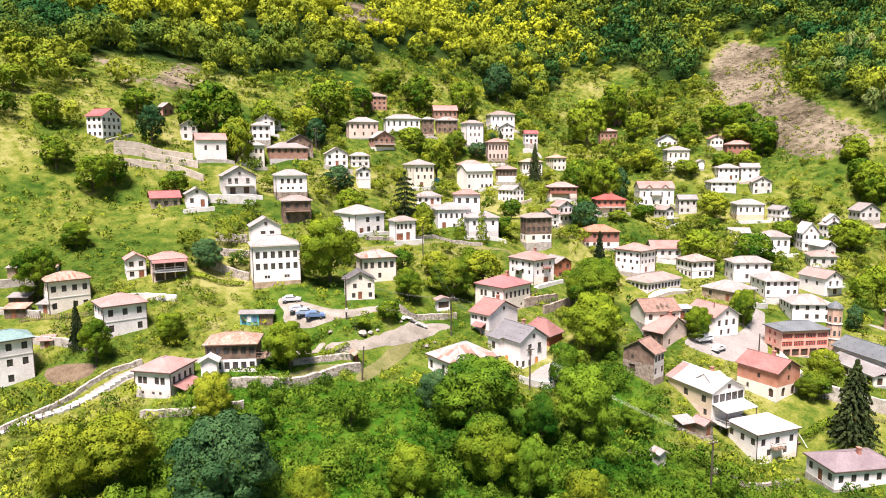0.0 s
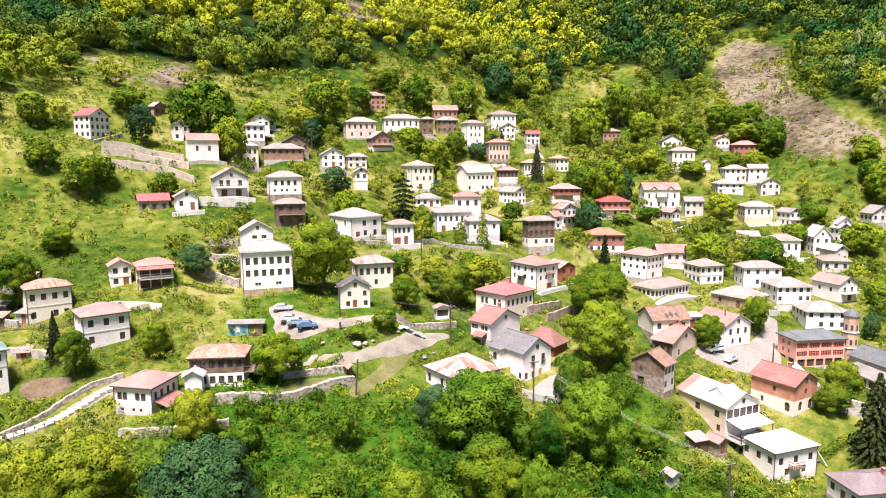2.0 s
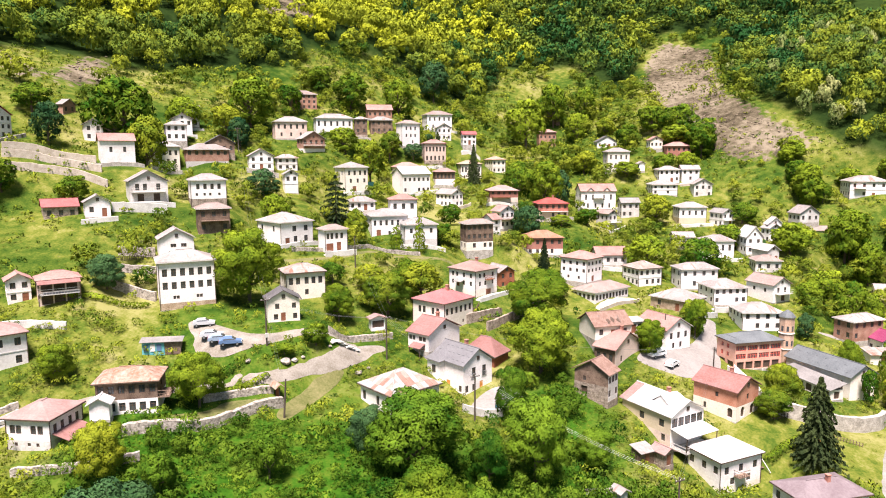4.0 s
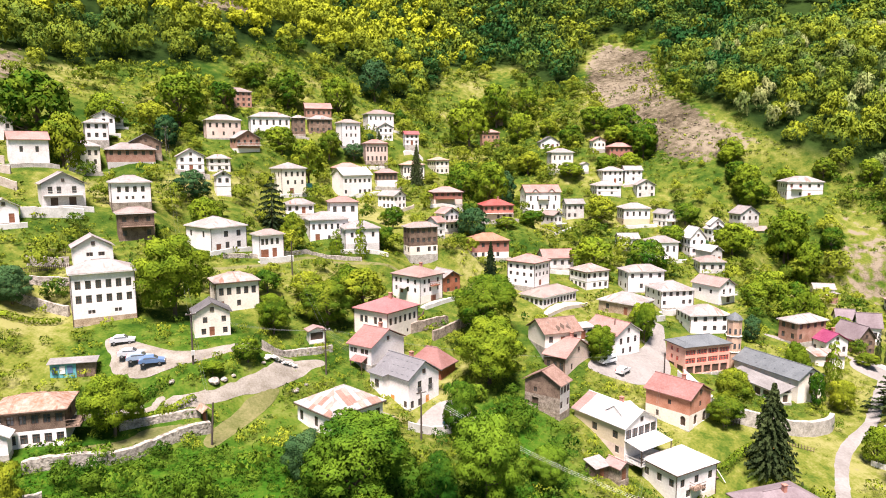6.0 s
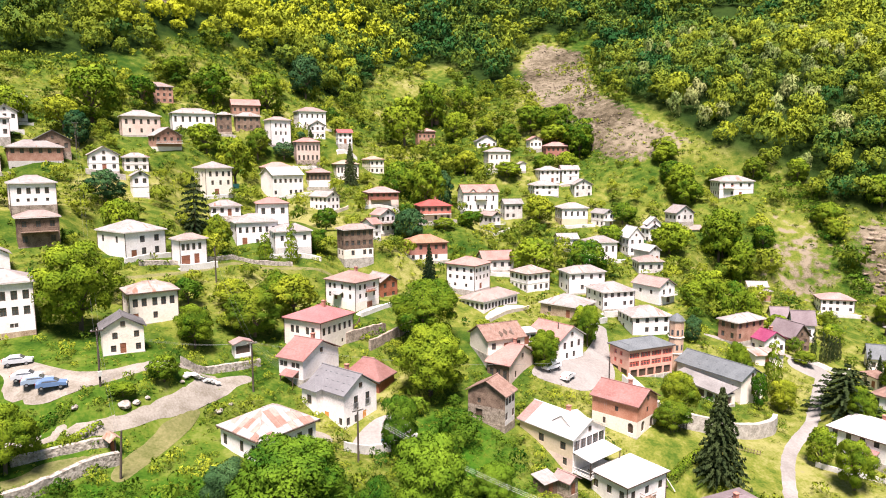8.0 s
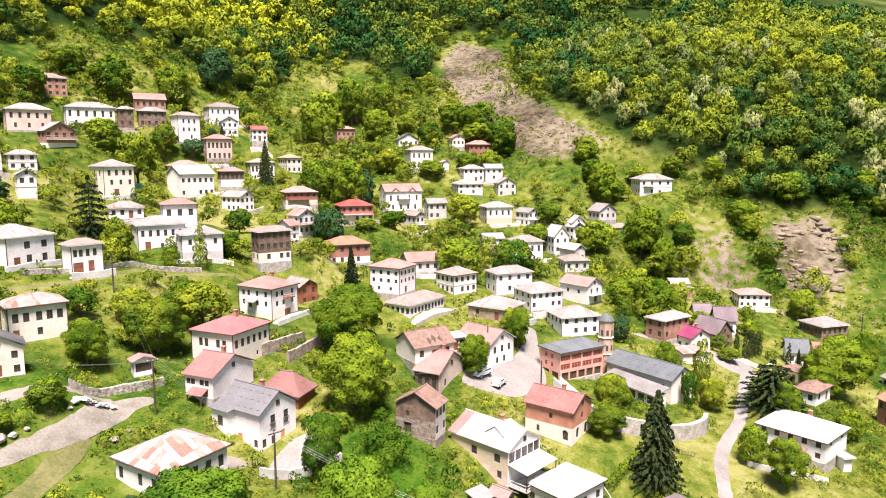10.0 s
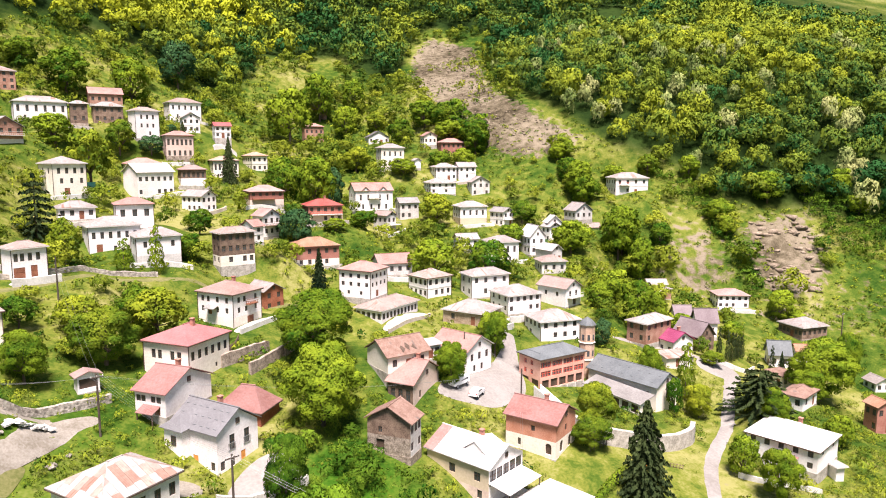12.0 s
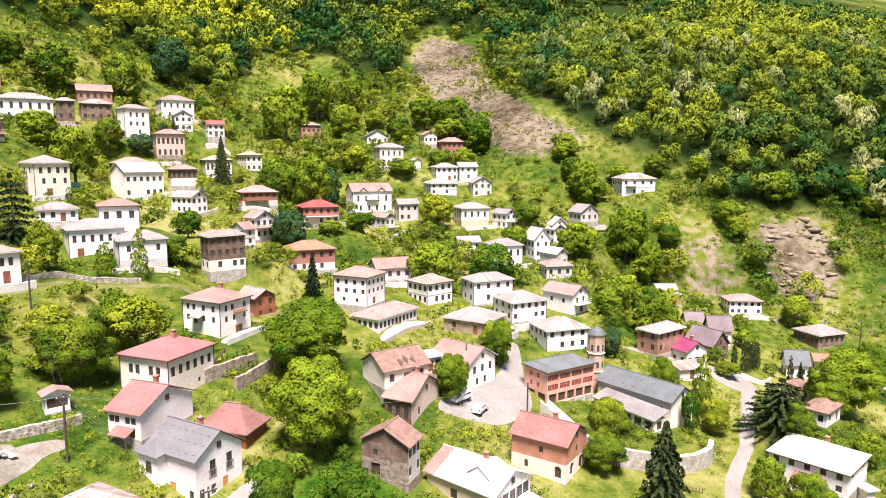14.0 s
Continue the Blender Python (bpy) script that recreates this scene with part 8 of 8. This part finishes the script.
def shade_belt(x, y):
    """The belt along the foot of the wooded spur, its shade put into darker crown tones."""
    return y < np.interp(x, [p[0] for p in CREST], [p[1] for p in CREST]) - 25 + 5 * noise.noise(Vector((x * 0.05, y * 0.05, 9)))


blossom = (wx > 150) & ~far & (rng.uniform(size=len(wx)) < 0.15)
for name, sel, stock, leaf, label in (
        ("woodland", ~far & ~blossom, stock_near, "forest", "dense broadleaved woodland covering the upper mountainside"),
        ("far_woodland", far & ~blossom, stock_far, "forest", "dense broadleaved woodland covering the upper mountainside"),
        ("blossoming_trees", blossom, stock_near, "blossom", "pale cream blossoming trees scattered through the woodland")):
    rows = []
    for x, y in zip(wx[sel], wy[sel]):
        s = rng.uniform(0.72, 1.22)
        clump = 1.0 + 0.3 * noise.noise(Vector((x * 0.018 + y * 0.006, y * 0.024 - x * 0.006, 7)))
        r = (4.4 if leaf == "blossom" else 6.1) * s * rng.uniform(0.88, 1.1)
        # the tone carries light: pale crowns on the crest, dark in the shade belt
        rows.append((x, y, float(soil(x, y) + terrace(x, y)) - 0.8, r, 12.8 * s * clump, int(rng.integers(0, 99)), rng.uniform(0, 0.55) + (rng.uniform(-0.45, 0.12) if x > 75 + 25 * rng.normal() else 0.08 if shade_belt(x, y) else 0.72)))
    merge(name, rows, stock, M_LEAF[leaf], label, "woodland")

def clear_of_roads(x, y, gap):
    free = np.ones(np.shape(x), bool)
    for a, b, c, d, half in ROADS:
        t = np.clip(((x - a) * (c - a) + (y - b) * (d - b)) / max((c - a) ** 2 + (d - b) ** 2, 0.01), 0, 1)
        free &= np.hypot(x - a - t * (c - a), y - b - t * (d - b)) > half + gap
    for poly in PAVED:
        for dx, dy in ((gap, 0), (-gap, 0), (0, gap), (0, -gap)):
            free &= ~inside(poly, x + dx, y + dy)
    return free


def wild(x, y):
    """How overgrown the open ground is."""
    return np.array([noise.noise(Vector((a * 0.035, b * 0.035, 2))) + 0.4 * noise.noise(Vector((a * 0.12, b * 0.12, 5))) for a, b in zip(x, y)])


sx, sy = scatter(lambda x, y: ~inside(WOODS, x, y) & clear_of_houses(x, y, 1.2) & clear_of_roads(x, y, 1.3), -180, 240, 58, 440, 2.6, rng)
lush = wild(sx, sy) + np.where(sy < 126 - 0.2 * np.maximum(sx, 0), 0.6, 0.0) + np.where(sy > 210, 0.12, 0.0) + np.where((sx < 60) & (sx > -80) & (sy < 152), 0.5, 0.0) + np.where((sx < 8) & (sx > -42) & (sy < 158) & (sy > 122), 0.35, 0.0) + 0.6 * inside(RAVINE, sx, sy)  - 0.5 * stony(sx, sy) - 0.2 * inside(MEADOW, sx, sy) + np.where(sx > 185, 0.3, 0.0)
keep = lush > rng.uniform(-0.42, 0.30, len(sx))
near_stock, bush_stock = crown_stock(10, 110, 0.13, 300, 1.0, 7, 6), crown_stock(10, 26, 0.29, 320, 1.0, 5)
rows, lush_rows, low_rows = [], [], []
for x, y, z in zip(sx[keep], sy[keep], (soil(sx, sy) + terrace(sx, sy))[keep]):
    s = rng.uniform(0.32, 1.0) * (1.6 if y < 122 or y > 320 else 1.25 if y < 150 else 1.0)
    ravine = (y < 122 - 0.2 * max(x, 0) and x > -45) or bool(inside(RAVINE, x, y))
    (lush_rows if ravine else low_rows if y < 160 else rows).append((x, y, z - 0.15, 1.5 * s, 1.8 * s * rng.uniform(0.7, 1.3), int(rng.integers(0, 99))))
merge("scrub", rows, bush_stock, M_LEAF["bush"], "low green bushes scattered over the meadow slope", "bushes")
merge("garden_bushes", low_rows, near_stock, M_LEAF["bush"], "yellow-green bushes and weeds on the lower slope", "bushes")
vx, vy = scatter(lambda x, y: ~inside(WOODS, x, y) & (y < 122 - 0.2 * np.maximum(x, 0)) & clear_of_houses(x, y, 0.8) & clear_of_roads(x, y, 0.8), -46, 52, 84, 124, 2.1, rng)
for x, y, z in zip(vx, vy, soil(vx, vy) + terrace(vx, vy)):
    s = rng.uniform(0.5, 1.2)
    lush_rows.append((x, y, z - 0.15, 1.3 * s, 1.1 * s * rng.uniform(0.7, 1.3), int(rng.integers(0, 99))))
merge("ravine_bushes", lush_rows, near_stock, M_LEAF["lush"], "lush deep green bushes filling the ravine", "bushes")
tx, ty = scatter(lambda x, y: ~inside(WOODS, x, y) & clear_of_houses(x, y, 0.4) & clear_of_roads(x, y, -0.35), -150, 225, 62, 270, 1.9, rng)
ux, uy = scatter(lambda x, y: clear_of_houses(x, y, 0.3) & clear_of_roads(x, y, -0.3), -100, 165, 95, 165, 1.25, rng)
tx, ty = np.concatenate([tx, ux]), np.concatenate([ty, uy])
keep = (wild(tx, ty) > rng.uniform(-0.55, 0.5, len(tx))) & ~stony(tx, ty) & ~((ty < 121) & (tx > -45) & (tx < 50))
tuft_stock = crown_stock(6, 12, 0.27, 400, 1.0, 2)
rows = [(x, y, z - 0.1, rng.uniform(0.4, 0.9), rng.uniform(0.25, 0.7), int(rng.integers(0, 99))) for x, y, z in zip(tx[keep], ty[keep], (soil(tx, ty) + terrace(tx, ty))[keep])]
merge("tall_grass", rows, tuft_stock, M_LEAF["grass"], "tufts of tall meadow grass and weeds", "grass")

THICKET = [(196, 263), (206, 251), (209, 241), (206, 226), (198, 209), (190, 198), (187, 201), (195, 216), (199, 236)]
THICKET_EAST = [(236, 224), (243, 222), (256, 207), (254, 192), (240, 184), (231, 192), (229, 202), (232, 214)]
hx, hy = scatter(lambda x, y: inside(THICKET, x, y) | inside(THICKET_EAST, x, y), 180, 255, 180, 270, 2.4, rng)
rows = []
for x, y, z in zip(hx, hy, soil(hx, hy) + terrace(hx, hy)):
    s = rng.uniform(0.8, 2.2)
    rows.append((x, y, z - 0.2, 1.5 * s, 1.7 * s * rng.uniform(0.7, 1.4), int(rng.integers(0, 99))))
merge("thicket", rows, near_stock, M_LEAF["lush"], "dark green thicket along the rocky gully", "bushes")

# loose rock on the scree and the outcrop
cube = np.array([(x, y, z) for x in (-1, 1) for y in (-1, 1) for z in (-1, 1)], float)
cube_f = np.array(((0, 1, 3, 2), (4, 6, 7, 5), (0, 4, 5, 1), (2, 3, 7, 6), (0, 2, 6, 4), (1, 5, 7, 3)))
rock_stock = [(cube * rng.uniform(0.35, 1.0, (8, 3)) * (1, 1, 0.8), cube_f, None) for _ in range(8)]
rx, ry = scatter(stony, -150, 240, 190, 480, 2.0, rng)
rz = soil(rx, ry) + terrace(rx, ry)
rows = []
for x, y, z in zip(rx, ry, rz):
    if rng.uniform() < 0.35:
        continue
    s = rng.uniform(0.15, 0.6) ** 1.5 * (3.4 if inside(ROCK, x, y) and rng.uniform() < 0.55 else 1.0)
    rows.append((x, y, z + 0.45 - 0.35 * max(s - 0.4, 0.0), s * 1.7, s * 0.9, int(rng.integers(0, 99))))
merge("loose_rock", rows, rock_stock, M_ROCK, "brown broken rocks on the steep bare slope", "rocks")

# trees between the houses and on the slopes round the village, too many to tell apart
HILLSIDE = [(-192, 312), (-166, 322), (-134, 262), (-124, 236), (-144, 229), (-170, 260)]
fill_stock = crown_stock(10, 560, 0.085, 500, 1.7, 11, 40)
for name, gap, step, share, low, high, area, label in (
        ("garden_trees", 1.5, 7.0, 0.6, 2.6, 6.6, (-75, 175, 165, 335), "small leafy garden trees between the houses"),
        ("slope_trees", 4.6, 8.6, 0.38, 4.5, 10.5, (-165, 225, 190, 475), "scattered leafy trees on the slopes round the village"),
        ("hillside_trees", 4.0, 7.6, 0.75, 6.0, 11.5, (-185, -112, 228, 325), "spreading trees below the foot of the woodland"),
        ("ravine_trees", 2.5, 5.4, 0.62, 2.4, 5.0, (-60, 75, 70, 146), "dense young trees filling the ravine below the village")):
    gx, gy = scatter(lambda x, y: ~inside(WOODS, x, y) & ~stony(x, y) & clear_of_houses(x, y, gap) & clear_of_roads(x, y, 2.2), *area, step, rng)
    if name == "slope_trees":
        ok = ((gy > 300) | (gx > 150) | (gx < -90)) & ~inside(MEADOW, gx, gy)
    elif name == "hillside_trees":
        ok = inside(HILLSIDE, gx, gy)
    elif name == "ravine_trees":
        ok = (gy < 121 - 0.18 * np.maximum(gx, 0)) & (np.abs(gx - 2) < 46 + 0.2 * (120 - gy)) | inside(RAVINE, gx, gy)
        ok &= ~inside(OPEN_SLOPE, gx, gy)
    else:
        ok = gx > -400
    ok &= rng.uniform(size=len(gx)) < np.where((gx < -60) & (name != "hillside_trees"), 0.4 * share, np.where(gx > 185, 2.0 * share, share))
    for ahead in (3.5, 7.0) if name == "garden_trees" else (5.0, 10.0, 15.0):
        ok &= clear_of_houses(gx, gy + ahead, 0.5)
    rows = []
    for x, y, z in zip(gx[ok], gy[ok], (soil(gx, gy) + terrace(gx, gy))[ok]):
        s = rng.uniform(low, high)
        rows.append((x, y, z - 0.2, s * rng.uniform(0.48, 0.66), s, int(rng.integers(0, 99))))
    merge(name, rows, fill_stock, M_LEAF["lush" if name == "ravine_trees" else "bush"], label, "trees")
